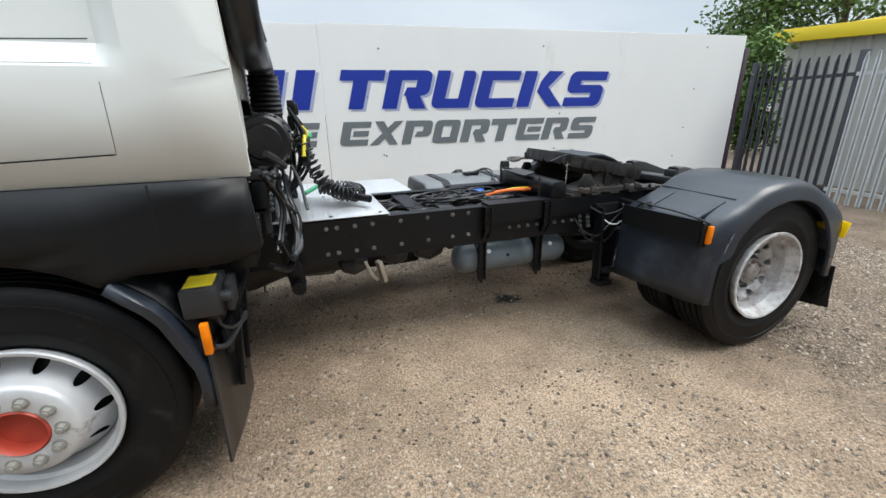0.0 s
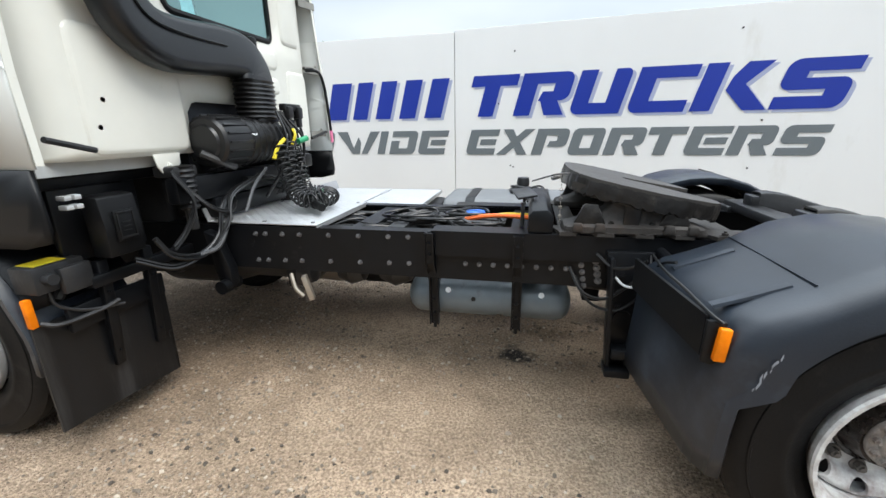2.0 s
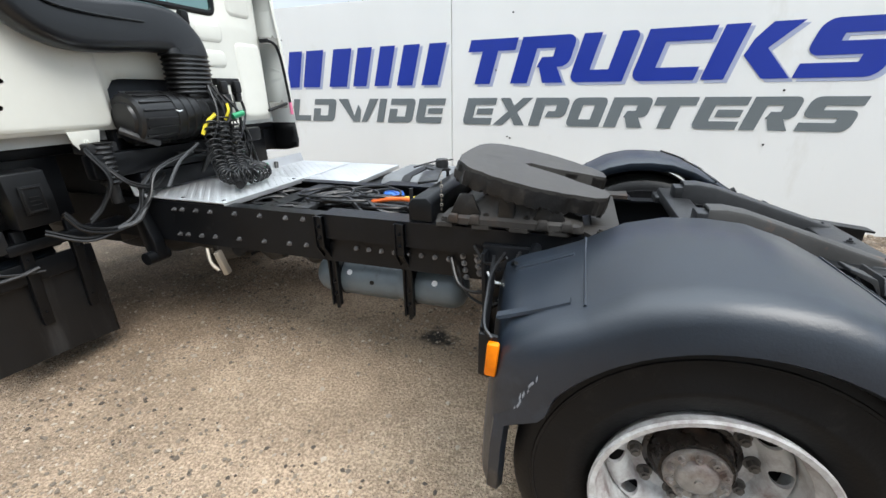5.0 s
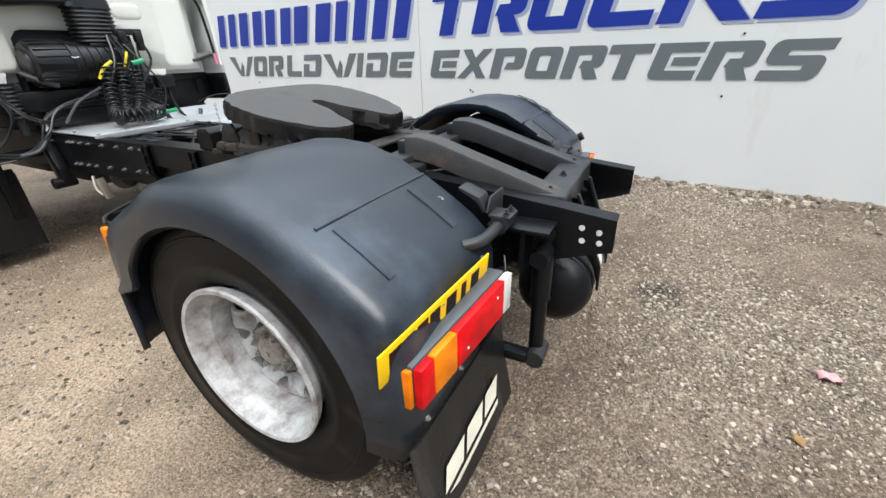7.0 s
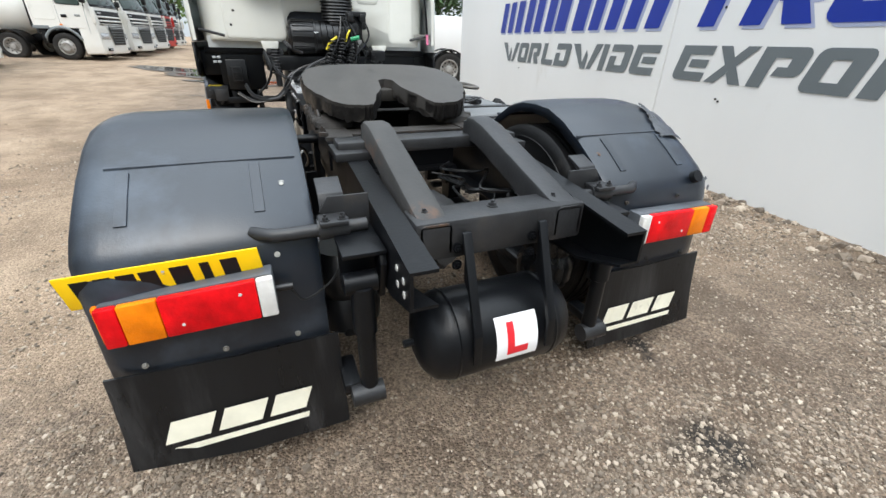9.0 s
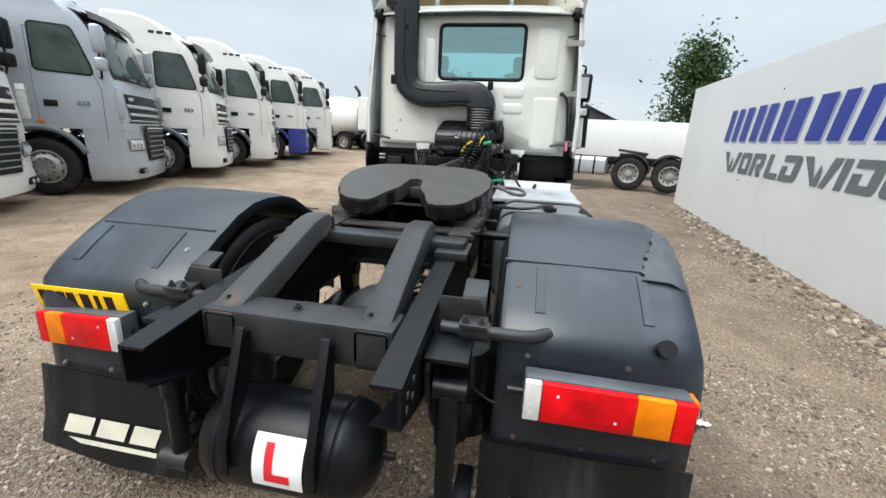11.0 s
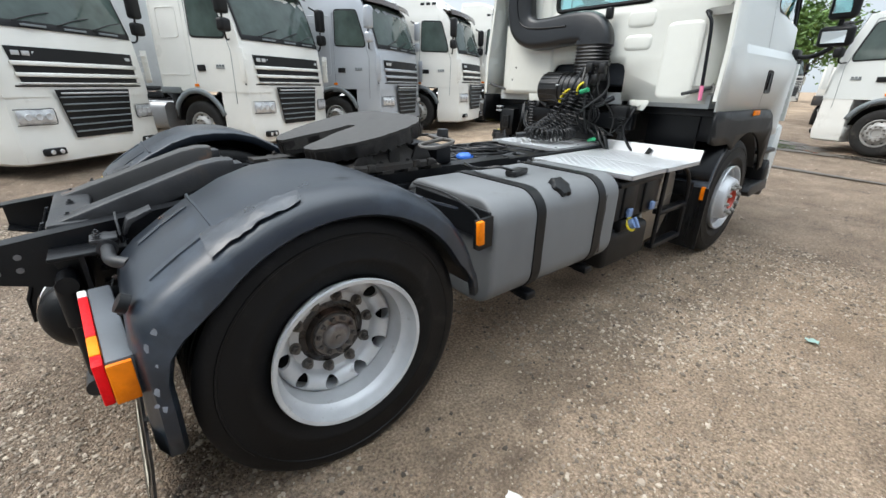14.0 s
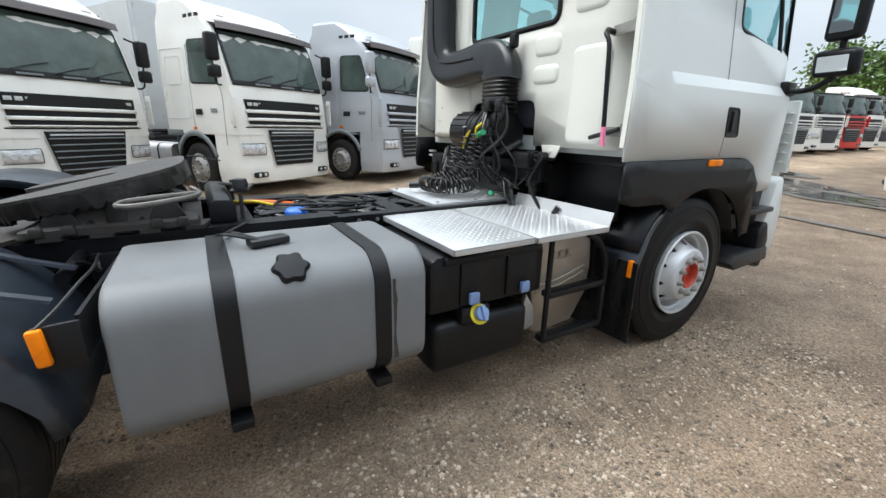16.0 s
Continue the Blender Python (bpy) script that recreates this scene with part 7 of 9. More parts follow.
for y in (-0.05, 0.01, 0.07, 0.13, 0.19):
    lathe(bm, [(0.145, y - 0.006), (0.155, y), (0.145, y + 0.006)], (-2.985, 0, 1.415), "y", 30, False)
box(bm, (-3.06, 0.04, 1.50), (-2.88, 0.26, 1.57), 0.03)
filter_ = part("air_filter", filter_bm, CABLE, duct, "ribbed black air filter canister")
pieces("filter_rib", bm, CABLE, filter_)
bm = B()
tube(bm, [(-2.845, -0.12, 1.46), (-2.83, -0.11, 1.45), (-2.835, -0.08, 1.455)], 0.005, 6, 4)
part("clip", bm, GALV, duct)


# ---- lines, tanks and boxes along the chassis ----
# coupling rail with hanging coiled hoses
bm = B()
cbox(bm, (-2.82, 0.30, 1.625), (0.05, 0.20, 0.045), 0.008)
for y in (0.24, 0.36):
    cbox(bm, (-2.80, y, 1.59), (0.05, 0.06, 0.08), 0.012)
rod(bm, (-2.83, 0.29, 1.60), (-2.85, 0.27, 1.10), 0.014, 8)
cbox(bm, (-2.83, 0.27, 1.50), (0.05, 0.09, 0.10), 0.015)
cbox(bm, (-2.81, 0.37, 1.53), (0.04, 0.05, 0.08), 0.012)
part("coupling_rail", bm, CABLE, truck, "black carrier for trailer couplings")
for pts, rad, turns, r in (([(-2.78, 0.06, 1.40), (-2.73, 0.0, 1.24), (-2.64, -0.06, 1.10), (-2.55, -0.10, 1.05), (-2.46, -0.06, 1.05)], 0.042, 17, 0.0062),
                           ([(-2.78, 0.15, 1.42), (-2.76, 0.12, 1.28), (-2.68, 0.05, 1.12), (-2.58, 0.0, 1.05), (-2.50, 0.04, 1.045)], 0.044, 18, 0.0062),
                           ([(-2.80, 0.25, 1.42), (-2.75, 0.22, 1.26), (-2.68, 0.15, 1.11), (-2.58, 0.08, 1.05), (-2.47, 0.10, 1.04)], 0.037, 22, 0.0052),
                           ([(-2.70, 0.20, 1.06), (-2.60, 0.22, 1.05), (-2.50, 0.16, 1.045), (-2.45, 0.02, 1.045), (-2.50, -0.12, 1.045)], 0.046, 15, 0.0062)):
    bm = B()
    coil(bm, pts, rad, r, turns)
    part("coiled_hose", bm, CABLE, truck, "black coiled trailer hose drooping onto the deck plate", angle=80)
bm = B()
rod(bm, (-2.48, -0.10, 1.03), (-2.40, -0.17, 1.02), 0.025, 12)
part("hose_plug", bm, CABLE, truck)
bm = B()
tube(bm, [(-2.78, -0.02, 1.30), (-2.77, 0.02, 1.37), (-2.76, 0.09, 1.42)], 0.013, 8, 6)
tube(bm, [(-2.76, 0.17, 1.38), (-2.74, 0.19, 1.44), (-2.77, 0.22, 1.48)], 0.010, 8, 6)
pieces("hose_end", bm, YELLOW, truck, "yellow hose end")
bm = B()
rod(bm, (-2.74, 0.22, 1.40), (-2.72, 0.30, 1.42), 0.020, 10)
rod(bm, (-2.80, 0.33, 1.00), (-2.70, 0.44, 1.03), 0.016, 10)
pieces("hose_end", bm, GREEN_PLASTIC, truck, "green hose coupling")
bm = B()
rw2 = random.Random(21)
for i in range(10):
    y = rw2.uniform(0.15, 0.42)
    tube(bm, [(-2.84, y, 1.60), (-2.78 + rw2.uniform(-0.05, 0.05), y + rw2.uniform(-0.06, 0.08), 1.42), (-2.82 + rw2.uniform(-0.05, 0.08), y + rw2.uniform(-0.15, 0.12), 1.22), (-2.9, y + rw2.uniform(-0.2, 0.2), 1.05)], rw2.choice((0.005, 0.007, 0.01)), 6, 6)
pieces("trailer_cable", bm, CABLE, truck)

# deck plates of tread aluminium
def tread_plate(name, x0, x1, y0, y1, z, lip_x=None):
    bm = B()
    box(bm, (x0, y0, z - 0.006), (x1, y1, z), 0.001)
    box(bm, (x0, y1 - 0.006, z - 0.030), (x1, y1, z - 0.001), 0.001)
    box(bm, (x1 - 0.006, y0, z - 0.030), (x1, y1, z - 0.001), 0.001)
    if lip_x is not None:
        prism(bm, [(x0, z), (x0 + 0.006, z), (x0 - 0.02, z + 0.075), (x0 - 0.026, z + 0.075)], "y", y0, y1)
    pl = part(name, bm, ALU, truck, "bright chequered aluminium deck plate")
    verts, faces = [], []
    nx, ny = int((x1 - x0 - 0.02) / 0.034), int((abs(y1 - y0) - 0.02) / 0.034)
    for i in range(nx):
        for j in range(ny):
            cx, cy = x0 + 0.02 + 0.034 * i, min(y0, y1) + 0.02 + 0.034 * j
            ang = radians(0 if (i + j) % 2 else 90)
            k, c, sn = len(verts), math.cos(ang), math.sin(ang)
            for u, v in ((-0.012, 0), (0, 0.0045), (0.012, 0), (0, -0.0045)):
                verts.append((cx + c * u - sn * v, cy + sn * u + c * v, z + 0.0002))
            verts.append((cx, cy, z + 0.0032))
            faces += [(k, k + 1, k + 4), (k + 1, k + 2, k + 4), (k + 2, k + 3, k + 4), (k + 3, k, k + 4)]
    me = bpy.data.meshes.new("tread")
    me.from_pydata(verts, [], faces)
    me.materials.append(ALU)
    o = new("tread", me)
    o.parent = pl
    tagged(o, kind="stuff")
    bm = B()
    for x, y in ((x0 + 0.05, y0 + 0.05), (x1 - 0.05, y0 + 0.05), (x0 + 0.05, y1 - 0.05), (x1 - 0.05, y1 - 0.05), ((x0 + x1) / 2, y0 + 0.04), ((x0 + x1) / 2, y1 - 0.04)):
        rod(bm, (x, y, z), (x, y, z + 0.006), 0.012, 10)
    pieces("plate_bolt", bm, BOLT, pl) if y1 < 0.4 else bm.free()
    return pl


tread_plate("deck_plate", -3.025, -2.32, -0.392, 0.35, 0.966, lip_x=-3.025)
tread_plate("deck_plate", -2.955, -2.42, 0.40, 1.205, 0.935, lip_x=-2.955)
tread_plate("deck_plate", -2.41, -1.94, 0.40, 1.195, 0.935)

# fuel tank: rounded box with straps, cap and sender
def tank_ring(x, y0, y1, z0, z1, r, grow=0.0):
    pts = rounded_rect(y1 - y0 + 2 * grow, z1 - z0 + 2 * grow, r + grow, 7)
    return [(x, (y0 + y1) / 2 + u, (z0 + z1) / 2 + v) for u, v in pts]


bm = B()
TY0, TY1, TZ0, TZ1 = 0.50, 1.205, 0.42, 0.965
rows = [tank_ring(x, TY0, TY1, TZ0, TZ1, 0.13, g) for x, g in ((-0.735, -0.05), (-0.722, -0.02), (-0.728, -0.006), (-0.745, 0.0), (-1.775, 0.0), (-1.795, -0.006), (-1.80, -0.02), (-1.79, -0.05))]
rows = [tank_ring(-0.74, TY0, TY1, TZ0, TZ1, 0.13, -0.06)] + rows[1:-1] + [tank_ring(-1.785, TY0, TY1, TZ0, TZ1, 0.13, -0.06)]
loft(bm, rows, True, True)
tank = part("fuel_tank", bm, TANK_GREY, truck, "grey-painted rounded fuel tank with rust at a strap", angle=60)
for x in (-1.05, -1.60):
    bm = B()
    loft(bm, [tank_ring(x - 0.035, TY0, TY1, TZ0, TZ1, 0.13, 0.001), tank_ring(x - 0.033, TY0, TY1, TZ0, TZ1, 0.13, 0.007), tank_ring(x + 0.033, TY0, TY1, TZ0, TZ1, 0.13, 0.007), tank_ring(x + 0.035, TY0, TY1, TZ0, TZ1, 0.13, 0.001)], True)
    part("strap", bm, BLACK_TRIM, tank, "black tank strap")
    bm = B()
    box(bm, (x - 0.04, 1.10, 0.37), (x + 0.04, 1.20, 0.415), 0.012)
    box(bm, (x - 0.035, 0.40, 0.44), (x + 0.035, 0.50, 0.90), 0.01)
    box(bm, (x - 0.035, 0.45, 0.375), (x + 0.035, 1.18, 0.408), 0.008)
    part("tank_bracket", bm, CHASSIS, tank)
bm = B()
cm = pose(-1.272, 1.105, 0.905, -40, 0, 0)
def cap_ring(r, z, wob=0.0):
    return [cm @ Vector(((r + wob * math.cos(6 * a)) * math.cos(a), (r + wob * math.cos(6 * a)) * math.sin(a), z)) for a in [2 * math.pi * i / 36 for i in range(36)]]
loft(bm, [cap_ring(0.048, 0.0), cap_ring(0.048, 0.02), cap_ring(0.060, 0.022, 0.005), cap_ring(0.062, 0.062, 0.007), cap_ring(0.052, 0.074, 0.005), cap_ring(0.02, 0.078)], True, True)
part("filler_cap", bm, BLACK_TRIM, tank, "black lobed filler cap")
bm = B()
cbox(bm, (-1.24, 0.86, 0.985), (0.16, 0.07, 0.03), 0.008, (0, 0, 15))
rod(bm, (-1.2, 0.86, 0.965), (-1.2, 0.86, 0.995), 0.035, 14)
tube(bm, [(-1.2, 0.86, 0.995), (-1.12, 0.82, 1.02), (-1.10, 0.74, 1.0), (-1.12, 0.62, 0.985), (-1.2, 0.46, 0.98)], 0.008, 6, 6)
tube(bm, [(-1.2, 0.88, 0.995), (-1.10, 0.86, 1.025), (-1.06, 0.78, 1.01), (-1.10, 0.66, 0.985), (-1.18, 0.46, 0.97)], 0.007, 6, 6)
part("fuel_sender", bm, CABLE, tank, "black sender with pipes")
bm = B()
rr = random.Random(8)
rows = []
for i in range(9):
    z = 0.50 + 0.045 * i
    rows.append([(-1.642 - 0.004 * rr.random(), 1.2062, z), (-1.652 - 0.014 * rr.random(), 1.2062, z)])
loft(bm, rows, False)
part("rust_run", bm, RUSTY, tank, "rust run beside the strap")

# battery cover, blue-capped additive tank, silencer and step frame
bm = B()
prism(bm, [(-1.86, 0.60), (-1.86, 0.86), (-1.90, 0.885), (-2.52, 0.885), (-2.56, 0.85), (-2.56, 0.60)], "y", 0.45, 1.12, 0.025)
box(bm, (-2.20, 1.10, 0.62), (-2.02, 1.135, 0.86), 0.015)
box(bm, (-2.50, 1.10, 0.62), (-2.30, 1.135, 0.86), 0.015)
box(bm, (-1.93, 1.11, 0.84), (-2.52, 1.145, 0.88), 0.012)
cover = part("battery_cover", bm, BLACK_TRIM, truck, "black ribbed plastic battery cover")
for x in (-2.08, -2.40):
    bm = B()
    cbox(bm, (x - 0.01, 1.15, 0.662), (0.055, 0.025, 0.06), 0.008)
    part("latch", bm, BLUE_PALE, cover, "dusty blue-grey latch")
bm = B()
box(bm, (-2.48, 0.50, 0.27), (-1.88, 1.13, 0.545), 0.05, None, 3)
box(bm, (-2.20, 1.02, 0.52), (-2.02, 1.15, 0.62), 0.03)
additive = part("additive_tank", bm, BLACK_TRIM, truck, "black plastic additive tank with a pale blue cap")
bm = B()
am = pose(-2.12, 1.155, 0.575, -60, 0, 0)
def a_ring(r, z):
    return [am @ Vector((r * math.cos(a), r * math.sin(a), z)) for a in [2 * math.pi * i / 20 for i in range(20)]]
loft(bm, [a_ring(0.034, 0.0), a_ring(0.036, 0.02), a_ring(0.034, 0.038), a_ring(0.01, 0.04)], True, True)
box(bm, (-0.010, -0.038, 0.036), (0.010, 0.038, 0.058), 0.004, am)
part("cap", bm, BLUE_PALE, additive, "pale blue twist cap")
bm = B()
loft(bm, [a_ring(0.036, -0.004), a_ring(0.052, -0.002), a_ring(0.052, 0.006), a_ring(0.036, 0.006)], True)
part("collar", bm, YELLOW, additive, "yellow collar ring")

bm = B()
prof = [(-2.60, 0.30), (-2.60, 0.83), (-2.64, 0.865), (-3.0, 0.865), (-3.06, 0.80), (-3.08, 0.62), (-3.06, 0.45), (-2.95, 0.28), (-2.66, 0.26)]
prism(bm, prof, "y", 0.50, 1.02, 0.03, 3)
silencer = part("silencer", bm, STEEL_DULL, truck, "dull tan-grey steel exhaust silencer box")
bm = B()
for z in (0.60, 0.56):
    tube(bm, [(-2.62, 1.025, z - 0.02), (-2.8, 1.027, z), (-3.0, 1.027, z + 0.05)], 0.008, 6, 6)
for a, b in ((-2.72, -2.76), (-2.78, -2.82), (-2.84, -2.87)):
    cbox(bm, ((a + b) / 2, 1.026, 0.755), (abs(a - b), 0.006, 0.035), 0.002)
cbox(bm, (-2.79, 1.026, 0.725), (0.17, 0.005, 0.008), 0.001)
part("pressed_mark", bm, STEEL_DULL, silencer)
bm = B()
prism(bm, [(-2.50, 0.30), (-2.62, 0.34), (-2.60, 0.46), (-2.54, 0.55)], "y", 1.0, 1.03, 0.004)
part("heat_shield", bm, ALU, silencer)
bm = B()
for y in (1.13,):
    rod(bm, (-2.60, y, 0.88), (-2.60, y, 0.30), 0.016, 10)
    tube(bm, [(-2.88, y, 0.88), (-2.98, y, 0.83), (-3.06, y, 0.70), (-3.07, y, 0.5), (-3.07, y, 0.30)], 0.016, 10, 6)
    box(bm, (-3.07, y - 0.05, 0.545), (-2.60, y + 0.02, 0.585), 0.01)
    box(bm, (-3.07, y - 0.05, 0.275), (-2.58, y + 0.02, 0.315), 0.01)
part("step_frame", bm, CHASSIS, truck, "black tubular step frame with two treads")

# grey air tank under the rail on the other side
bm = B()
AY, AZ = -0.215, 0.535
lathe(bm, [(0.001, -1.84), (0.045, -1.837), (0.082, -1.82), (0.102, -1.795), (0.112, -1.76), (0.112, -1.335), (0.104, -1.32), (0.104, -1.29), (0.112, -1.275), (0.112, -1.00), (0.102, -0.965), (0.082, -0.94), (0.045, -0.925), (0.001, -0.92)], (0, AY, AZ), "x", 36)
at_ = part("air_tank", bm, AIR_TANK, truck, "grey-blue twin air tank with white spots")
bm = B()
for x in (-1.595, -1.083):
    p = Vector((x, AY - 0.112 * math.cos(radians(32)), AZ + 0.112 * math.sin(radians(32))))
    rod(bm, p, p + Vector((0, -0.0025, 0.0015)), 0.016, 14)
pieces("white_spot", bm, STICKER_WHITE, at_)
bm = B()
p = Vector((-1.45, AY - 0.109, AZ + 0.02))
rod(bm, p, p + Vector((0, -0.006, 0)), 0.013, 14)
pieces("drain_plug", bm, PRINT_BLACK, at_)
for x in (-1.668, -1.214):
    bm = B()
    box(bm, (x - 0.026, -0.352, 0.40), (x + 0.026, -0.340, 0.70), 0.003)
    prism(bm, [(-0.427, 0.955), (-0.427, 0.80), (-0.340, 0.69), (-0.352, 0.68), (-0.441, 0.79), (-0.441, 0.955)], "x", x - 0.026, x + 0.026)
    for d in (-0.026, 0.018):
        prism(bm, [(-0.40, 0.955), (-0.452, 0.955), (-0.452, 0.79), (-0.366, 0.67), (-0.366, 0.40), (-0.335, 0.40), (-0.335, 0.69)], "x", x + d, x + d + 0.008)
    lathe(bm, [(0.114, x - 0.02), (0.118, x - 0.018), (0.118, x + 0.018), (0.114, x + 0.02)], (0, AY, AZ), "x", 36, False)
    for y, z in ((-0.352, 0.47), (-0.352, 0.55), (-0.441, 0.84), (-0.441, 0.90)):
        bolt(bm, (x, y, z), (0, -1, 0), 0.010)
    rod(bm, (x, -0.345, 0.41), (x, -0.345, 0.375), 0.010, 6)
    part("tank_strap", bm, CHASSIS, at_, "black strap and bracket")

# behind the near front wheel: guard, flap, boxes, spring and cables
for s in (-1, 1):
    bm = B()
    rows = []
    gy = 0.036 if s < 0 else 0.0
    for deg in ((-7, 4, 10, 32, 38, 52) if s < 0 else (-16, 4, 10, 32, 38, 52)):
        a = radians(deg)
        rows.append([(-3.872 + r_ * math.cos(a), s * (y + gy), 0.515 + r_ * math.sin(a)) for r_, y in ((0.585, 1.165), (0.592, 1.195), (0.622, 1.20), (0.634, 1.175), (0.634, 0.72))])
    loft(bm, rows, False)
    g = part("front_mudguard", bm, FENDER, truck, "grey-black plastic front mudguard", angle=60)
    solid(g, 0.012)
    bm = B()
    rows = []
    for z, x in ((0.68, -3.238), (0.50, -3.240), (0.32, -3.244), (0.145, -3.246)):
        dz = -0.045 if s < 0 and z < 0.2 else 0.0
        rows.append([(x, s * 1.235, z), (x + 0.03, s * 0.90, z + 0.01 + 0.5 * dz), (x + 0.028, s * 0.61, z + dz), (x + 0.038, s * 0.61, z + dz), (x + 0.04, s * 0.90, z + 0.01 + 0.5 * dz), (x + 0.01, s * 1.235, z)])
    loft(bm, rows, True, True)
    part("front_mudflap", bm, FLAP, truck, "streaked black rubber mudflap")
    bm = B()
    cbox(bm, (-3.232, s * (1.222 if s < 0 else 1.19), 0.741 if s < 0 else 0.635), (0.030, 0.03, 0.132 if s < 0 else 0.11), 0.006)
    part("marker_lamp", bm, AMBER, g, "amber side marker lamp")
    bm = B()
    box(bm, (-3.205, s * 0.62, 0.60), (-3.175, s * 1.12, 0.72), 0.01)
    box(bm, (-3.18, s * 0.42, 0.78), (-3.125, s * 1.02, 0.84), 0.01)
    for y in (0.68, 0.92):
        prism(bm, [(-3.205, 0.34), (-3.18, 0.34), (-3.14, 0.78), (-3.14, 0.90), (-3.175, 0.90)], "y", s * y, s * (y + 0.05), 0.004)
        bolt(bm, (-3.15, s * (y + 0.025), 0.74), (1, 0, 0), 0.012)
        bolt(bm, (-3.185, s * (y + 0.025), 0.42), (1, 0, 0), 0.012)
    part("guard_frame", bm, CHASSIS, truck)
    # cab suspension leg
    bm = B()
    prof = []
    for i in range(9):
        z = 1.30 - 0.028 * i
        prof += [(0.055, z), (0.042, z - 0.014)]
    lathe(bm, prof, (-3.02, s * 0.50, 0), "z", 20)
    rod(bm, (-3.02, s * 0.50, 0.95), (-3.02, s * 0.50, 1.07), 0.03, 12)
    box(bm, (-3.14, s * 0.42, 1.24), (-3.0, s * 0.58, 1.30), 0.012)
    part("cab_spring", bm, CHASSIS_WORN, truck, "ribbed black cab suspension spring")
    bm = B()
    my_ = -0.535 if s < 0 else 0.585
    top_ = 1.366 if s < 0 else 1.345
    prism(bm, [(my_ - 0.085, top_), (my_ + 0.085, top_), (my_ + 0.07, 1.30), (my_ + 0.045, 1.265), (my_ - 0.045, 1.265), (my_ - 0.07, 1.30)], "x", -3.076, -3.066, 0.003)
    bolt(bm, (-3.066, my_, 1.305), (1, 0, 0), 0.014)
    part("cab_mount", bm, PAINT_CREAM, truck)
    bm = B()
    tube(bm, [(-2.98, s * 0.40, 1.36), (-2.92, s * 0.33, 1.31), (-2.9, s * 0.24, 1.27)], 0.022, 8, 5)
    part("mount_arm", bm, CHASSIS_WORN, truck)
    bm = B()
    prism(bm, [(-3.0, 0.93), (-2.93, 0.90), (-2.86, 0.70), (-2.86, 0.58), (-2.94, 0.56), (-2.96, 0.70)], "y", s * 0.40, s * 0.47, 0.01)
    rod(bm, (-2.90, s * 0.38, 0.60), (-2.90, s * 0.52, 0.60), 0.04, 12)
    part("torsion_link", bm, CHASSIS, truck)
    # black plates added under the cab, standing in for the dark of its void
    bm = B()
    box(bm, (-4.5, s * 0.45, 1.24), (-3.20, s * 1.15, 1.30), 0.01)
    box(bm, (-3.26, s * 1.03, 1.045), (-3.235, s * 1.195, 1.27), 0.004)
    box(bm, (-3.26, s * 0.62, 0.90), (-3.22, s * 1.04, 1.30), 0.01)
    part("void_plate", bm, CHASSIS, truck)
bm = B()
box(bm, (-3.297, -1.212, 0.822), (-3.165, -1.0, 0.942), 0.010)
box(bm, (-3.165, -1.13, 0.80), (-3.13, -1.0, 0.92), 0.01)
for z in (0.885,):
    rod(bm, (-3.165, -1.165, z), (-3.125, -1.165, z), 0.024, 12)
    rod(bm, (-3.24, -1.10, 0.76), (-3.235, -1.05, 0.83), 0.022, 8)
    tube(bm, [(-3.20, -1.15, 0.825), (-3.19, -1.14, 0.75), (-3.16, -1.05, 0.69), (-3.13, -0.9, 0.66)], 0.008, 6, 5)
    tube(bm, [(-3.215, -1.205, 0.69), (-3.18, -1.15, 0.665), (-3.15, -1.0, 0.67), (-3.13, -0.92, 0.69)], 0.011, 6, 5)
vb = part("valve_box", bm, CHASSIS_WORN, truck, "grey-black valve box with a yellow label")
bm = B()
box(bm, (-3.285, -1.185, 0.9425), (-3.185, -1.06, 0.945), 0.0)
part("label", bm, YELLOW, vb)
bm = B()
prism(bm, [(-3.14, 0.92), (-3.04, 0.92), (-3.03, 1.05), (-3.045, 1.20), (-3.14, 1.21)], "y", -0.975, -0.79, 0.010)
box(bm, (-3.03, -0.935, 0.99), (-3.018, -0.83, 1.135), 0.005)
control = part("control_box", bm, BLACK_TRIM, truck, "black electrical box on the rear of the cab frame")
bm = B()
for y0, y1, z0, z1 in ((-0.925, -0.84, 1.118, 1.128), (-0.925, -0.84, 1.0, 1.01), (-0.925, -0.917, 1.01, 1.118), (-0.848, -0.84, 1.01, 1.118), (-0.905, -0.86, 1.075, 1.079), (-0.905, -0.86, 1.055, 1.059), (-0.905, -0.86, 1.035, 1.039)):
    box(bm, (-3.019, y0, z0), (-3.014, y1, z1), 0.001)
part("label_frame", bm, CABLE, control, "black framed label")
bm = B()
for z in (1.175, 1.215):
    for y in (-1.065, -1.025):
        cbox(bm, (-3.09, y, z), (0.05, 0.030, 0.020), 0.004)
pieces("connector", bm, GALV, truck, "pale plug connector", near=0.002)
bm = B()
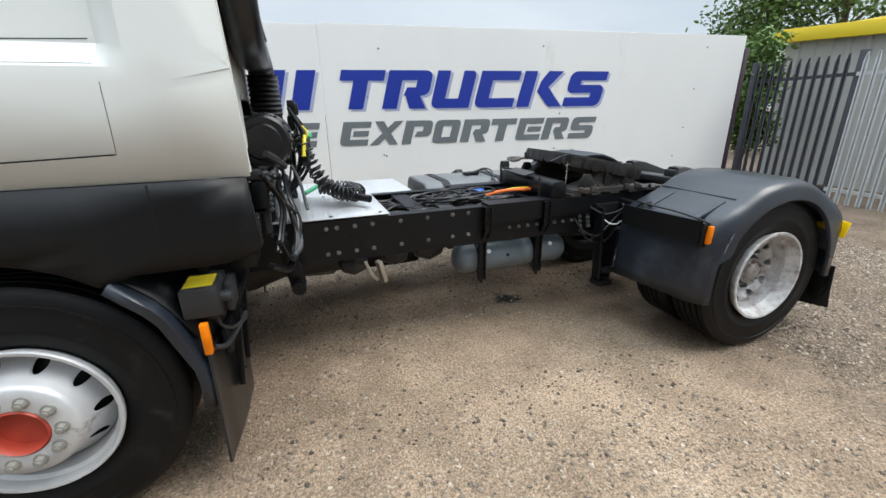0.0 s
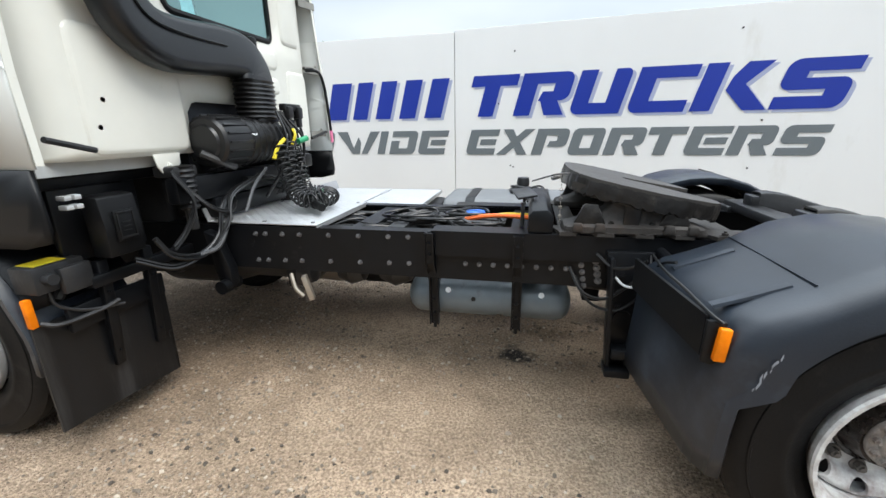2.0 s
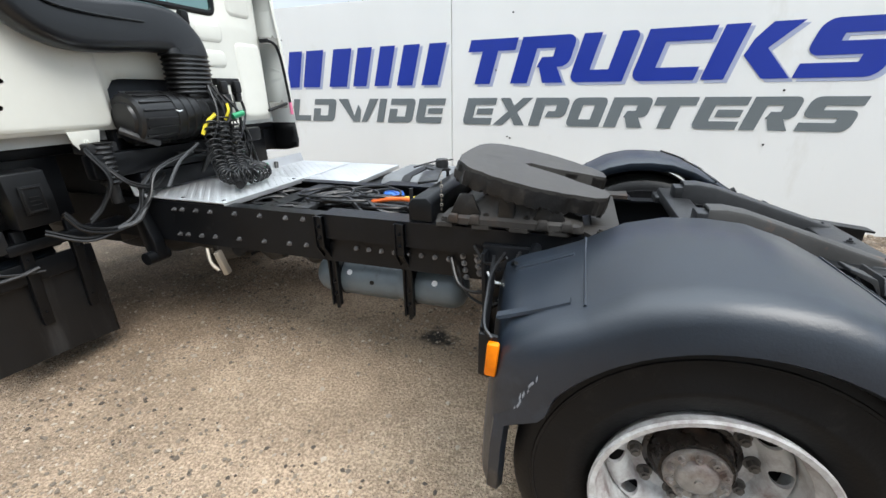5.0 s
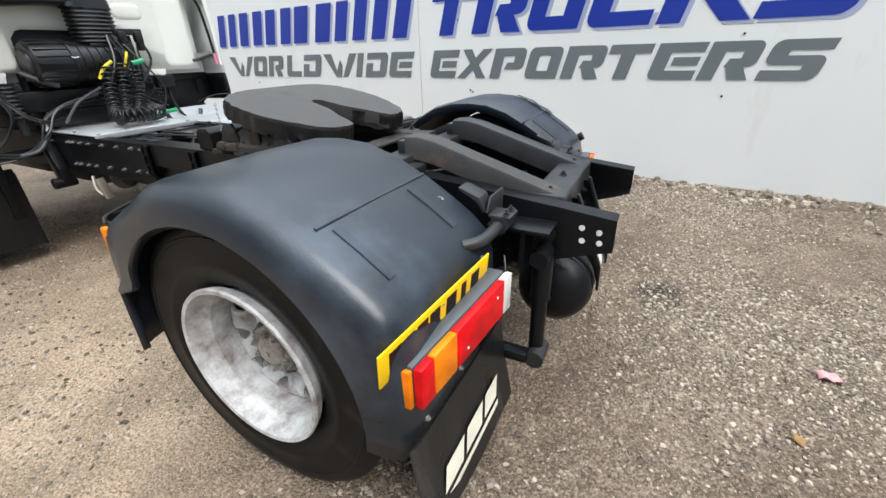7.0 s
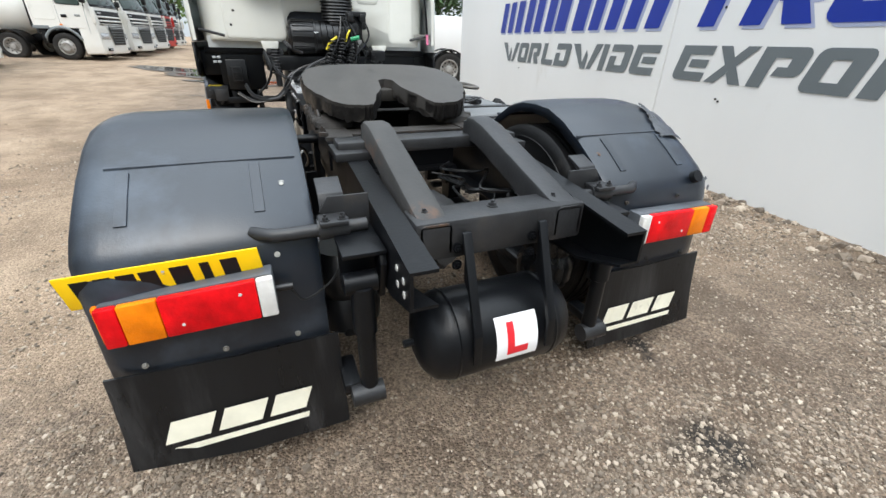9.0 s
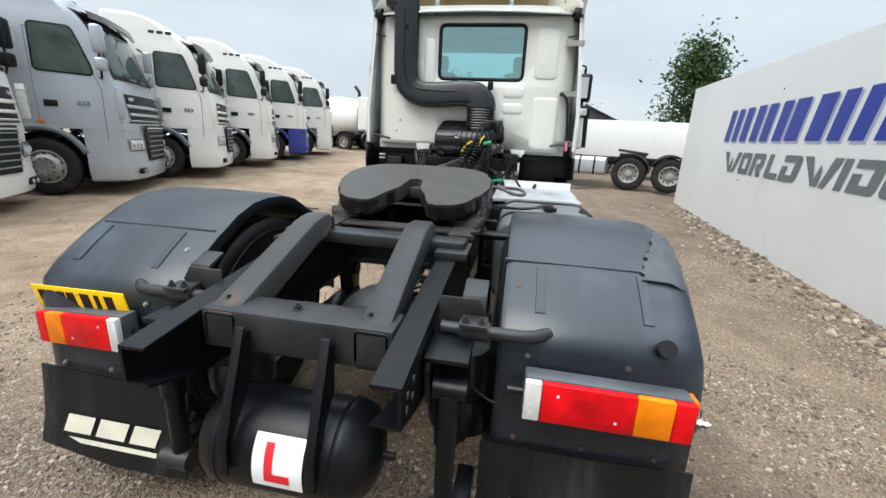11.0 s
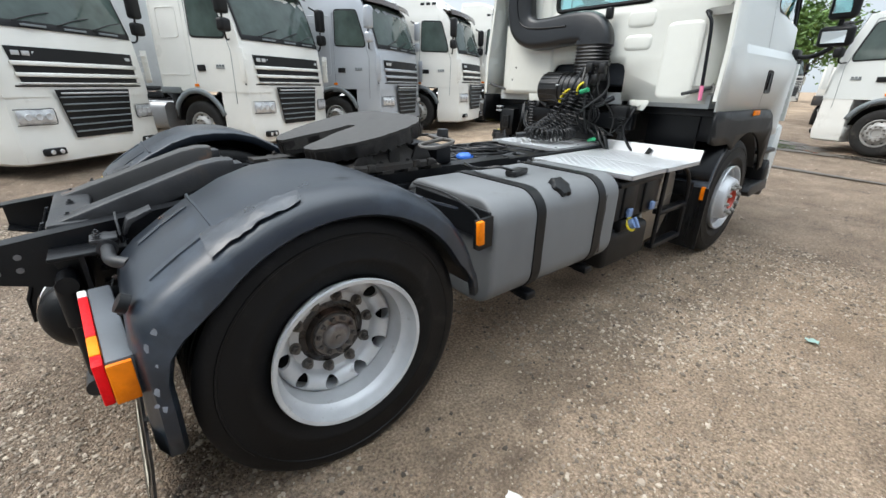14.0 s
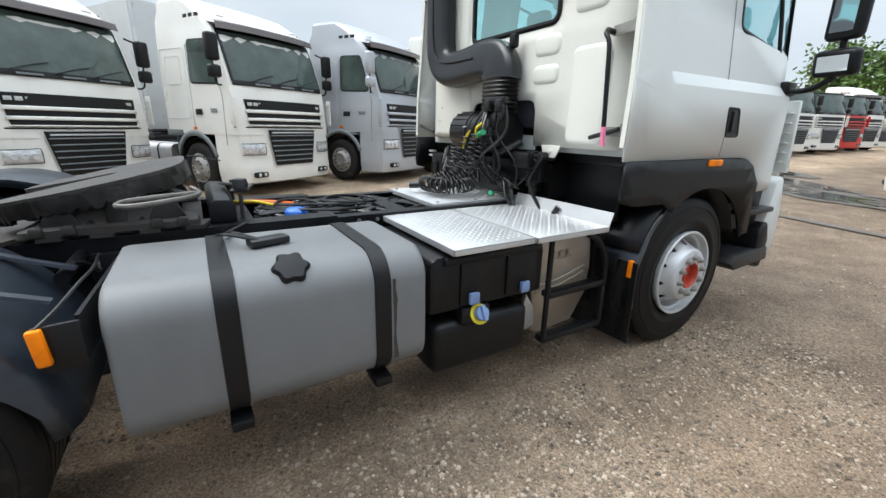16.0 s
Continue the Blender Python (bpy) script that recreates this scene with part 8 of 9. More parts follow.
for k, pts in enumerate(([(-2.95, -0.82, 0.98), (-2.92, -0.76, 0.88), (-2.90, -0.60, 0.84), (-2.88, -0.48, 0.92), (-2.90, -0.40, 1.06), (-2.95, -0.2, 1.14), (-2.95, 0.1, 1.18)],
                         [(-3.0, -0.9, 0.90), (-2.93, -0.75, 0.82), (-2.9, -0.55, 0.86), (-2.86, -0.42, 0.98), (-2.9, -0.3, 1.12), (-2.92, 0.0, 1.2)],
                         [(-3.0, -0.6, 1.28), (-2.93, -0.56, 1.12), (-2.95, -0.62, 0.98), (-2.97, -0.7, 0.9)],
                         [(-2.98, -0.55, 1.2), (-2.9, -0.48, 1.08), (-2.88, -0.36, 1.04), (-2.95, -0.22, 1.08)])):
    tube(bm, pts, (0.013, 0.010, 0.012, 0.006)[k], 8, 8)
    tube(bm, [(x + 0.014, y - 0.012, z - 0.012) for x, y, z in pts], 0.008, 6, 8)
    tube(bm, [(x, -y, z) for x, y, z in pts], (0.018, 0.012, 0.012, 0.007)[k], 8, 8)
pieces("cable_run", bm, CABLE, truck)
bm = B()
tube(bm, [(-2.90, -0.62, 0.835), (-2.86, -0.52, 0.86), (-2.86, -0.42, 0.97)], 0.014, 8, 6)
tube(bm, [(-2.80, -0.33, 1.02), (-2.82, -0.2, 1.15), (-2.86, 0.0, 1.24)], 0.010, 8, 6)
pieces("cable_run", bm, CABLE_GREY, truck)
bm = B()
box(bm, (-3.06, -0.60, 1.10), (-2.98, 0.60, 1.24), 0.015)
box(bm, (-3.25, -0.36, 0.98), (-2.97, 0.36, 1.10), 0.015)
part("cab_cross_beam", bm, CHASSIS, truck)
bm = B()
box(bm, (-2.93, 0.44, 1.20), (-2.86, 0.60, 1.30), 0.015)
part("marker_box", bm, BLACK_TRIM, truck)
bm = B()
box(bm, (-4.4, -0.38, 0.60), (-3.3, 0.38, 1.25), 0.06)
part("engine", bm, CHASSIS_WORN, truck, "dirty engine block under the cab")


# ---- parked trucks ----
GLASS_PARKED = mat("parked_dark_glass", (0.06, 0.082, 0.074), 0.06, vary=0.4, scale=1.2, bump=0.0, coat=0.0, rough_vary=0.02)
VISOR = mat("smoked_visor", (0.07, 0.055, 0.052), 0.2, vary=0.2, scale=2, bump=0.0)
CHROME_LAMP = mat("headlamp_glass", (0.55, 0.56, 0.57), 0.1, 0.3, vary=0.35, scale=9, bump=0.0, coat=0.5)


def simple_wheel(parent, x, y, face, r=0.51, dual=False):
    """A dusty road wheel; face +1 shows along +y."""
    bm = B()
    lathe(bm, [(0.285, -0.02), (0.30, 0.0), (0.28, 0.004), (0.262, -0.04 if not dual else -0.10), (0.20, 0.02 if not dual else -0.13), (0.17, 0.05 if not dual else -0.13), (0.10, 0.05 if not dual else -0.12), (0.09, 0.03 if not dual else -0.04), (0.001, 0.03 if not dual else -0.03)], (0, 0, 0), "y", 28, False)
    w = part("wheel", bm, RIM_DUSTY, parent)
    w.matrix_basis = pose(x, y, r, 0, 17, 0 if face > 0 else 180)
    bm = B()
    h = 0.14
    lathe(bm, [(0.282, -0.04), (0.32, 0.0), (0.40, 0.012), (r - 0.04, 0.0), (r - 0.008, -0.025), (r, -0.05), (r, -2 * h + 0.05), (r - 0.03, -2 * h), (0.3, -2 * h)], (0, 0, 0), "y", 36, False)
    part("tyre", bm, RUBBER_DUSTY, w)
    bm = B()
    for i in range(10):
        a = 2 * math.pi * i / 10
        rr, yy = (0.225, -0.012) if not dual else (0.225, -0.112)
        rod(bm, (rr * math.cos(a), yy, rr * math.sin(a)), (rr * math.cos(a), yy + 0.006, rr * math.sin(a)), 0.026, 10)
    pieces("hand_hole", bm, PRINT_BLACK, w)
    bm = B()
    for i in range(10):
        a = 2 * math.pi * (i + 0.5) / 10
        rr, yy = (0.145, 0.05) if not dual else (0.155, -0.13)
        rod(bm, (rr * math.cos(a), yy, rr * math.sin(a)), (rr * math.cos(a), yy + 0.03, rr * math.sin(a)), 0.017, 6)
    pieces("nut", bm, NUT, w)
    return w


def front_x(z):
    pts = [(0.3, 0.0), (0.95, 0.0), (1.4, -0.03), (2.12, -0.10), (3.02, -0.40), (3.3, -0.66), (3.62, -1.15), (3.75, -1.6)]
    for (a, xa), (b, xb) in zip(pts, pts[1:]):
        if z <= b:
            return xa + (xb - xa) * max(0, z - a) / (b - a)
    return -1.6


def front_sheet(y0, y1, z0, z1, off, rake=0.0, n=8):
    """A sheet that lies on the curved front of a cab."""
    bm = B()
    rows = []
    for j in range(4):
        z = z0 + (z1 - z0) * j / 3
        k = 1 - rake * (1 - j / 3)
        rows.append([(front_x(z) + off - 0.16 * abs((y0 + (y1 - y0) * i / n) * k / 1.2) ** 3, (y0 + (y1 - y0) * i / n) * k, z) for i in range(n + 1)])
    loft(bm, rows, False)
    return bm


def parked_truck(name, label, paint, skirt, high=True, axles=(-4.9,), trim=None, at=None, group="parked trucks in the yard", dump=False):
    """A cab-over truck; its front stands at x = 0 and looks along +x."""
    t = thing(name, label, "truck", group)
    trim = trim or GREY_TRIM
    top = 3.72 if high else 2.90
    # cab shell as rings across, each ring a section at one height
    bm = B()
    rows = []
    u = 0.12 if high else 0.0  # the high cab carries its glass higher
    hs = [1.20, 1.3, 1.4, 1.7, 2.05, 2.35, 2.65, 2.95] + ([3.1, 3.3, 3.5, 3.64, 3.72] if high else [3.02])
    for z in hs:
        w = 1.235 - 0.02 * max(0, z - 1.6) - 0.05 * max(0, z - 2.9) - (0.10 if z == hs[-1] else 0)
        fx = front_x(z) if high or z <= 2.95 else -0.75
        back = -2.35 if z < 3.5 else -2.25
        ring = []
        for y in (-1, -0.96, -0.85, -0.6, -0.3, 0, 0.3, 0.6, 0.85, 0.96, 1):
            ring.append((fx - 0.16 * abs(y) ** 3 - (0.09 if abs(y) == 1 else 0), y * w, z))
        ring += [(back + 0.06, w, z), (back, w - 0.06, z), (back, -w + 0.06, z), (back + 0.06, -w, z)]
        rows.append(ring)
    loft(bm, rows, True, True)
    cabp = part("cab", bm, paint, t, angle=28)
    P = lambda nm, b, m_, lb="", par=cabp: part(nm, b, m_, par, lb)
    P("windscreen", front_sheet(-1.10, 1.10, 2.07 + u, 2.95 + u, 0.014), GLASS_PARKED, "dark windscreen")
    b = front_sheet(-1.12, 1.12, 1.98 + u, 2.08 + u, 0.012)
    P("scuttle", b, PRINT_BLACK)
    for ya, yb, za, zb in ((-1.13, -1.08, 2.02, 2.95), (1.08, 1.13, 2.02, 2.95), (-1.12, 1.12, 2.925, 2.95), (-1.12, 1.12, 2.95, 3.01)):
        P("windscreen_seal", front_sheet(ya, yb, za + u, zb + u, 0.019), PRINT_BLACK)
    P("panel_gap", front_sheet(-1.22, 1.22, 1.335, 1.357, 0.012), PRINT_BLACK)
    for y in (-0.55, 0.05, 0.6):
        b = B()
        p0 = Vector((front_x(2.05 + u) + 0.03, y - 0.25, 2.06 + u))
        tube(b, [p0, p0 + Vector((-0.02, 0.3, 0.10)), p0 + Vector((-0.05, 0.55, 0.16))], 0.010, 6, 3)
        P("wiper", b, PRINT_BLACK)
        b = B()
        cbox(b, (front_x(2.02 + u) + 0.02, y, 2.02 + u), (0.02, 0.34, 0.03), 0.004)
        P("scuttle_slot", b, GREY_TRIM)
    if high:
        b = B()
        rows = []
        for x, z in ((-0.50, 3.16), (-0.30, 3.10), (-0.25, 2.98), (-0.29, 2.98), (-0.36, 3.07), (-0.54, 3.12)):
            rows.append([(x - 0.16 * abs(y) ** 3 - 0.02, y * 1.16, z + 0.09) for y in (-1, -0.8, -0.5, 0, 0.5, 0.8, 1)])
        loft(b, rows, False)
        P("sun_visor", b, VISOR, "smoked sun visor")
        for y in (-0.9, 0.9):
            b = B()
            cbox(b, (front_x(3.35) + 0.015, y * 0.95, 3.35), (0.05, 0.16, 0.03), 0.008, (0, 40, 0))
            P("roof_lamp", b, CLEAR_LENS)
        for s in (-1, 1):
            b = B()
            for k in range(3):
                cbox(b, (-0.95 - 0.17 * k, s * 1.175, 3.32), (0.12, 0.012, 0.09), 0.002)
            cbox(b, (-1.1, s * 1.176, 3.25), (0.46, 0.012, 0.015), 0.002)
            pieces("maker_mark", b, PRINT_BLACK, cabp)
    # upper grille: dark field with body-coloured bars
    P("grille", front_sheet(-0.985, 0.985, 1.37, 1.86, 0.014, 0.05), PRINT_BLACK, "black slatted grille")
    for z0, z1 in ((1.375, 1.395), (1.47, 1.525), (1.615, 1.675)):
        b = front_sheet(-1.0 + 0.06 * (1.86 - z1), 1.0 - 0.06 * (1.86 - z1), z0, z1, 0.032)
        solid(P("grille_bar", b, paint), 0.02)
    for k in range(3):
        b = B()
        cbox(b, (front_x(1.78) + 0.012 - 0.16 * (0.72 / 1.2) ** 3, -0.90 + 0.13 * k, 1.775), (0.012, 0.10, 0.06), 0.003)
        P("maker_mark", b, RIM_PAINT)
    b = B()
    cbox(b, (front_x(1.78) + 0.0 - 0.16 * (0.85 / 1.2) ** 3 + 0.012, 0.84, 1.775), (0.012, 0.13, 0.05), 0.003)
    P("model_mark", b, RIM_PAINT)
    # lower front: bumper with lamps and lower grille
    b = B()
    rows = []
    for z, dx, w in ((0.24, -0.10, 1.16), (0.28, -0.01, 1.21), (0.50, 0.02, 1.24), (0.62, 0.0, 1.24), (0.95, -0.01, 1.235), (1.36, -0.02, 1.225)):
        ring = [(dx - 0.18 * abs(y) ** 3 - (0.10 if abs(y) == 1 else 0), y * w, z) for y in (-1, -0.95, -0.8, -0.5, 0, 0.5, 0.8, 0.95, 1)]
        ring += [(-0.78, w, z), (-0.78, -w, z)]
        rows.append(ring)
    loft(b, rows, True, True)
    bump = part("bumper", b, skirt, t, angle=28)
    b = B()
    for pts in ([(-0.62, 1.30), (0.62, 1.30), (0.50, 0.60), (-0.50, 0.60)],):
        vs = [b.verts.new((0.035 - 0.16 * abs(y / 1.2) ** 3, y, z)) for y, z in pts]
        b.faces.new(vs)
    part("lower_grille", b, PRINT_BLACK, bump, "black ribbed lower grille")
    for k in range(6):
        z = 0.68 + 0.10 * k
        w = 0.50 + 0.12 * (z - 0.6) / 0.7
        b = B()
        box(b, (0.015, -w + 0.02, z), (0.055, w - 0.02, z + 0.022), 0.006)
        part("rib", b, GREY_TRIM, bump)
    b = B()
    box(b, (0.03, -0.56, 1.235), (0.058, 0.56, 1.262), 0.006)
    part("grille_edge", b, RIM_PAINT, bump)
    for s in (-1, 1):
        b = B()
        rows = []
        for z in (0.83, 0.86, 1.0, 1.03):
            inset = 0.02 if z in (0.83, 1.03) else 0
            rows.append([(0.024 - 0.18 * abs(y / 1.24) ** 3 - (0.02 if inset else 0), s * y, z) for y in (0.70 + inset, 0.85, 1.0, 1.13 - inset)])
        loft(b, rows, False)
        hl = part("headlamp", b, CHROME_LAMP, bump, "clear headlamp")
        b = B()
        for yy in (0.78, 0.90, 1.02):
            lathe(b, [(0.001, 0.030 - 0.18 * (yy / 1.24) ** 3), (0.032, 0.031 - 0.18 * (yy / 1.24) ** 3), (0.045, 0.034 - 0.18 * (yy / 1.24) ** 3), (0.05, 0.026 - 0.18 * (yy / 1.24) ** 3)], (0, s * yy, 0.93), "x", 14)
        pieces("reflector", b, RIM_PAINT, hl)
        b = B()
        edge = [(1.15, 0.822), (0.95, 0.822), (0.80, 0.822), (0.70, 0.824), (0.69, 0.93), (0.70, 1.036), (0.80, 1.038), (0.95, 1.038), (1.15, 1.038)]
        tube(b, [(0.02 - 0.18 * (yy / 1.24) ** 3, s * yy, zz) for yy, zz in edge], 0.006, 4, 2)
        part("lamp_gap", b, PRINT_BLACK, hl)
        b = B()
        cbox(b, (-0.045, s * 0.84, 0.43), (0.10, 0.30, 0.11), 0.03)
        fog = part("fog_lamp", b, PRINT_BLACK, bump)
        b = B()
        for yy in (0.77, 0.90):
            lathe(b, [(0.001, 0.012), (0.030, 0.010), (0.036, 0.004), (0.038, -0.01)], (0, s * yy, 0.43), "x", 14)
        pieces("fog_lens", b, CHROME_LAMP, fog)
        # side: window, door line, handle, lower trim with arch
        gl = rounded_poly([(-0.50, 2.02 + u), (-0.52, 2.16 + u), (-0.72, 2.76 + u), (-1.28, 2.78 + u), (-1.30, 2.05 + u)], 0.06)
        b = B()
        b.faces.new([b.verts.new((u, s * (1.246 - 0.02 * (v - 1.6)), v)) for u, v in gl])
        P("side_window", b, GLASS_PARKED, "dark door window")
        b = B()
        og = grown(gl, 0.03)
        loft(b, [[(u, s * (1.2475 - 0.02 * (v - 1.6)), v) for u, v in gl], [(u, s * (1.244 - 0.02 * (v - 1.6)), v) for u, v in og]], True)
        P("window_seal", b, PRINT_BLACK)
        b = B()
        for pts in ([(-0.42, 1.0), (-0.40, 1.9), (-0.70, 2.84)], [(-1.36, 1.27), (-1.36, 2.84)], [(-0.70, 2.84), (-1.36, 2.84)]):
            for (u0, v0), (u1, v1) in zip(pts, pts[1:]):
                rod(b, (u0, s * (1.2385 - 0.02 * max(0, v0 - 1.6)), v0), (u1, s * (1.2385 - 0.02 * max(0, v1 - 1.6)), v1), 0.006, 4)
        pieces("shut_line", b, GREY_TRIM, cabp, near=0.003)
        b = B()
        for pan in ([(-1.46, 1.50), (-1.46, 2.80), (-2.24, 2.80), (-2.24, 1.50)], [(-1.6, 2.15), (-1.6, 2.66), (-2.1, 2.66), (-2.1, 2.15)]):
            o_ = rounded_poly(pan, 0.07)
            for (u0, v0), (u1, v1) in zip(o_, o_[1:] + o_[:1]):
                rod(b, (u0, s * (1.2375 - 0.02 * max(0, v0 - 1.6)), v0), (u1, s * (1.2375 - 0.02 * max(0, v1 - 1.6)), v1), 0.006, 4)
        pieces("pressed_seam", b, paint, cabp, near=0.003)
        b = B()
        cbox(b, (-1.16, s * 1.245, 1.62), (0.20, 0.02, 0.11), 0.01)
        P("door_handle", b, PRINT_BLACK)
        b = B()
        for k in range(3):
            cbox(b, (-0.62 - 0.07 * k, s * 1.243, 1.66), (0.05, 0.01, 0.04), 0.002)
        cbox(b, (-0.69, s * 1.243, 1.62), (0.20, 0.01, 0.02), 0.002)
        pieces("side_mark", b, GREY_TRIM, cabp)
        arch = [(-1.42 + 0.63 * math.cos(radians(a)), 0.53 + 0.63 * math.sin(radians(a))) for a in range(20, 168, 8)]
        outer = [(-1.42 + 0.73 * math.cos(radians(a)), 0.53 + 0.73 * math.sin(radians(a))) for a in range(20, 150, 8)]
        outl = outer + list(reversed(arch))
        b = holed(outl, [])
        for v in b.verts:
            v.co.y = s * 1.243
        o = P("arch_trim", b, trim, "grey wheel arch trim")
        solid(o, 0.02)
        b = B()
        box(b, (-2.36, s * 1.20, 1.15), (-1.80, s * 1.243, 1.27), 0.012)
        P("sill_trim", b, trim, "grey plastic sill")
        b = B()
        box(b, (-2.2, s * 0.42, 0.62), (-2.0, s * 1.16, 1.16), 0.02)
        P("rear_guard", b, PRINT_BLACK)
        b = B()
        cbox(b, (-1.35, s * 1.25, 1.31), (0.10, 0.02, 0.05), 0.006)
        P("marker_lamp", b, AMBER)
        b = B()
        box(b, (-0.80, s * 0.95, 0.36), (-0.60, s * 1.23, 0.60), 0.03)
        part("step", b, skirt, bump)
        b = B()
        rows = []
        for i in range(10):
            a = radians(10 + 160 * i / 9)
            rows.append([(-1.42 + 0.6 * math.cos(a), s * 1.22, 0.53 + 0.6 * math.sin(a)), (-1.42 + 0.6 * math.cos(a), s * 0.5, 0.53 + 0.6 * math.sin(a))])
        loft(b, rows, False)
        P("inner_arch", b, PRINT_BLACK)
        # mirrors
        for z0, z1 in ((2.36 + u, 2.82 + u), (2.08 + u, 2.30 + u)):
            b = B()
            box(b, (-0.36, s * 1.30, z0), (-0.20, s * 1.52, z1), 0.05, None, 3)
            P("mirror", b, PRINT_BLACK if paint is not PAINT_SILVER else paint, "door mirror")
        b = B()
        tube(b, [(-0.40, s * 1.2, 1.98 + u), (-0.32, s * 1.36, 1.98 + u), (-0.30, s * 1.40, 2.2 + u), (-0.30, s * 1.40, 2.7 + u), (-0.40, s * 1.2, 2.84 + u)], 0.018, 6, 4)
        P("mirror_arm", b, PRINT_BLACK)
        # slotted corner wing
        b = B()
        for k in range(5):
            cbox(b, (-0.13, s * 1.235, 1.46 + 0.10 * k), (0.14, 0.06, 0.012), 0.003)
        box(b, (-0.20, s * 1.25, 1.40), (-0.08, s * 1.275, 1.95), 0.01)
        P("corner_wing", b, paint)
        simple_wheel(t, -1.42, s * 1.22, s)
        for ax in axles:
            simple_wheel(t, ax, s * 1.22, s, dual=True)
            b = B()
            rows = []
            for i in range(12):
                a = radians(8 + 164 * i / 11)
                x, z = ax + 0.60 * math.cos(a), 0.51 + 0.60 * math.sin(a)
                rows.append([(x, s * 1.25, z - 0.05), (x, s * 1.24, z), (x, s * 0.62, z)])
            loft(b, rows, False)
            solid(part("mudguard", b, PRINT_BLACK, t), 0.015)
        b = B()
        box(b, (axles[-1] - 0.8, s * 0.39, 0.72), (-1.9, s * 0.32, 0.97), 0.01)
        part("frame_rail", b, CHASSIS, t)
        if axles[0] < -3.6:
            b = B()
            loft(b, [[(x, s * (0.85 + u), 0.68 + v) for u, v in rounded_rect(0.66, 0.56, 0.12, 4)] for x in (-2.45, axles[0] + 0.72)], True, True)
            tk = part("fuel_tank", b, ALU, t, "bright fuel tank")
            for k in (0.3, 0.7):
                x = -2.45 + (axles[0] + 0.72 + 2.45) * k
                b = B()
                loft(b, [[(xx, s * (0.85 + u), 0.68 + v) for u, v in rounded_rect(0.67, 0.57, 0.12, 4)] for xx in (x - 0.03, x + 0.03)], True)
                part("strap", b, BLACK_TRIM, tk)
    b = B()
    prism(b, [(axles[0] - 0.45, 1.14), (axles[0] + 0.45, 1.24), (axles[0] + 0.45, 1.17), (axles[0] - 0.45, 1.06)], "y", -0.44, 0.44, 0.01)
    box(b, (axles[0] - 0.4, -0.42, 0.97), (axles[0] + 0.4, 0.42, 1.10), 0.02)
    part("fifth_wheel", b, CHASSIS_WORN, t)
    b = B()
    box(b, (-2.2, -0.3, 0.5), (-0.8, 0.3, 1.0), 0.05)
    part("engine", b, CHASSIS, t)
    b = B()
    rod(b, (-2.5, -0.9, 1.2), (-2.45, -0.9, 2.5), 0.08, 12)
    part("intake_pipe", b, BLACK_TRIM, t)
    if at is not None:
        t.matrix_world = at
    return t


HEAD = 121


def on_ground(x, y, heading, dz=0.0):
    return pose(x, y, ground_z(x, y) + dz, 0, 0, heading)


ROW_GROUP = "row of parked trucks"
t1 = parked_truck("parked_truck", "white high-roof tractor unit parked nose out on gravel", PAINT_YARD, PAINT_YARD, group=ROW_GROUP, at=on_ground(0.49, -6.62, 131, -0.05))
t3 = parked_truck("parked_truck", "silver high-roof tractor unit parked nose out on gravel", PAINT_SILVER, PAINT_SILVER, group=ROW_GROUP, at=on_ground(-6.0, -7.2, HEAD))
for x, y, h in ((-2.87, -6.74, HEAD), (-8.8, -7.53, HEAD), (-11.75, -7.9, HEAD), (-17.7, -8.65, HEAD)):
    copy_thing(t1, on_ground(x, y, h))
parked_truck("parked_truck", "white high-roof tractor unit with a blue bumper and skirt", PAINT_YARD, PAINT_BLUE, trim=PAINT_BLUE, group=ROW_GROUP, at=on_ground(-14.7, -8.3, HEAD))
# blue swirl on the first truck's side
bm = B()
bm.faces.new([bm.verts.new((-1.75 + 0.42 * math.cos(a) * (1 + 0.2 * math.cos(a)), -1.241, 1.72 + 0.11 * math.sin(a))) for a in [2 * math.pi * i / 24 for i in range(24)]])
part("swirl_mark", bm, mat("swirl_blue", (0.02, 0.22, 0.62), 0.4, bump=0.0), t1, "pale blue oval mark")

box_body = thing("box_trailer", "pale grey sheet-sided trailer body standing behind the parked trucks", "trailer")
bm = B()
box(bm, (-0.06, -1.25, 1.0), (0.06, 1.25, 4.1), 0.01)
box(bm, (-10.0, -1.25, 1.0), (-0.06, 1.25, 4.08), 0.02)
part("body", bm, mat("grey_trailer_sheet", (0.45, 0.46, 0.46), 0.5, vary=0.08, scale=1.5, bump=0.02, dirt=(0.3, 0.29, 0.28), dirt_amount=0.25), box_body)
for y in (-1.2, 0.0, 1.2):
    bm = B()
    box(bm, (0.06, y - 0.03, 1.0), (0.075, y + 0.03, 4.1), 0.004)
    part("post", bm, GALV, box_body)
for x in (-7.0, -8.3):
    for y0, y1 in ((-1.2, -0.9), (1.2, 0.9)):
        bm = B()
        lathe(bm, [(0.25, y0), (0.44, y0), (0.48, y0 * 0.97), (0.48, y1), (0.25, y1)], (x, 0, 0.48), "y", 24)
        part("wheel", bm, RUBBER_DUSTY, box_body)
for y in (-0.8, 0.8):
    bm = B()
    box(bm, (-2.2, y - 0.06, 0.0), (-2.08, y + 0.06, 1.0), 0.01)
    part("landing_leg", bm, CHASSIS, box_body)
box_body.matrix_world = on_ground(-1.15, -11.2, HEAD)

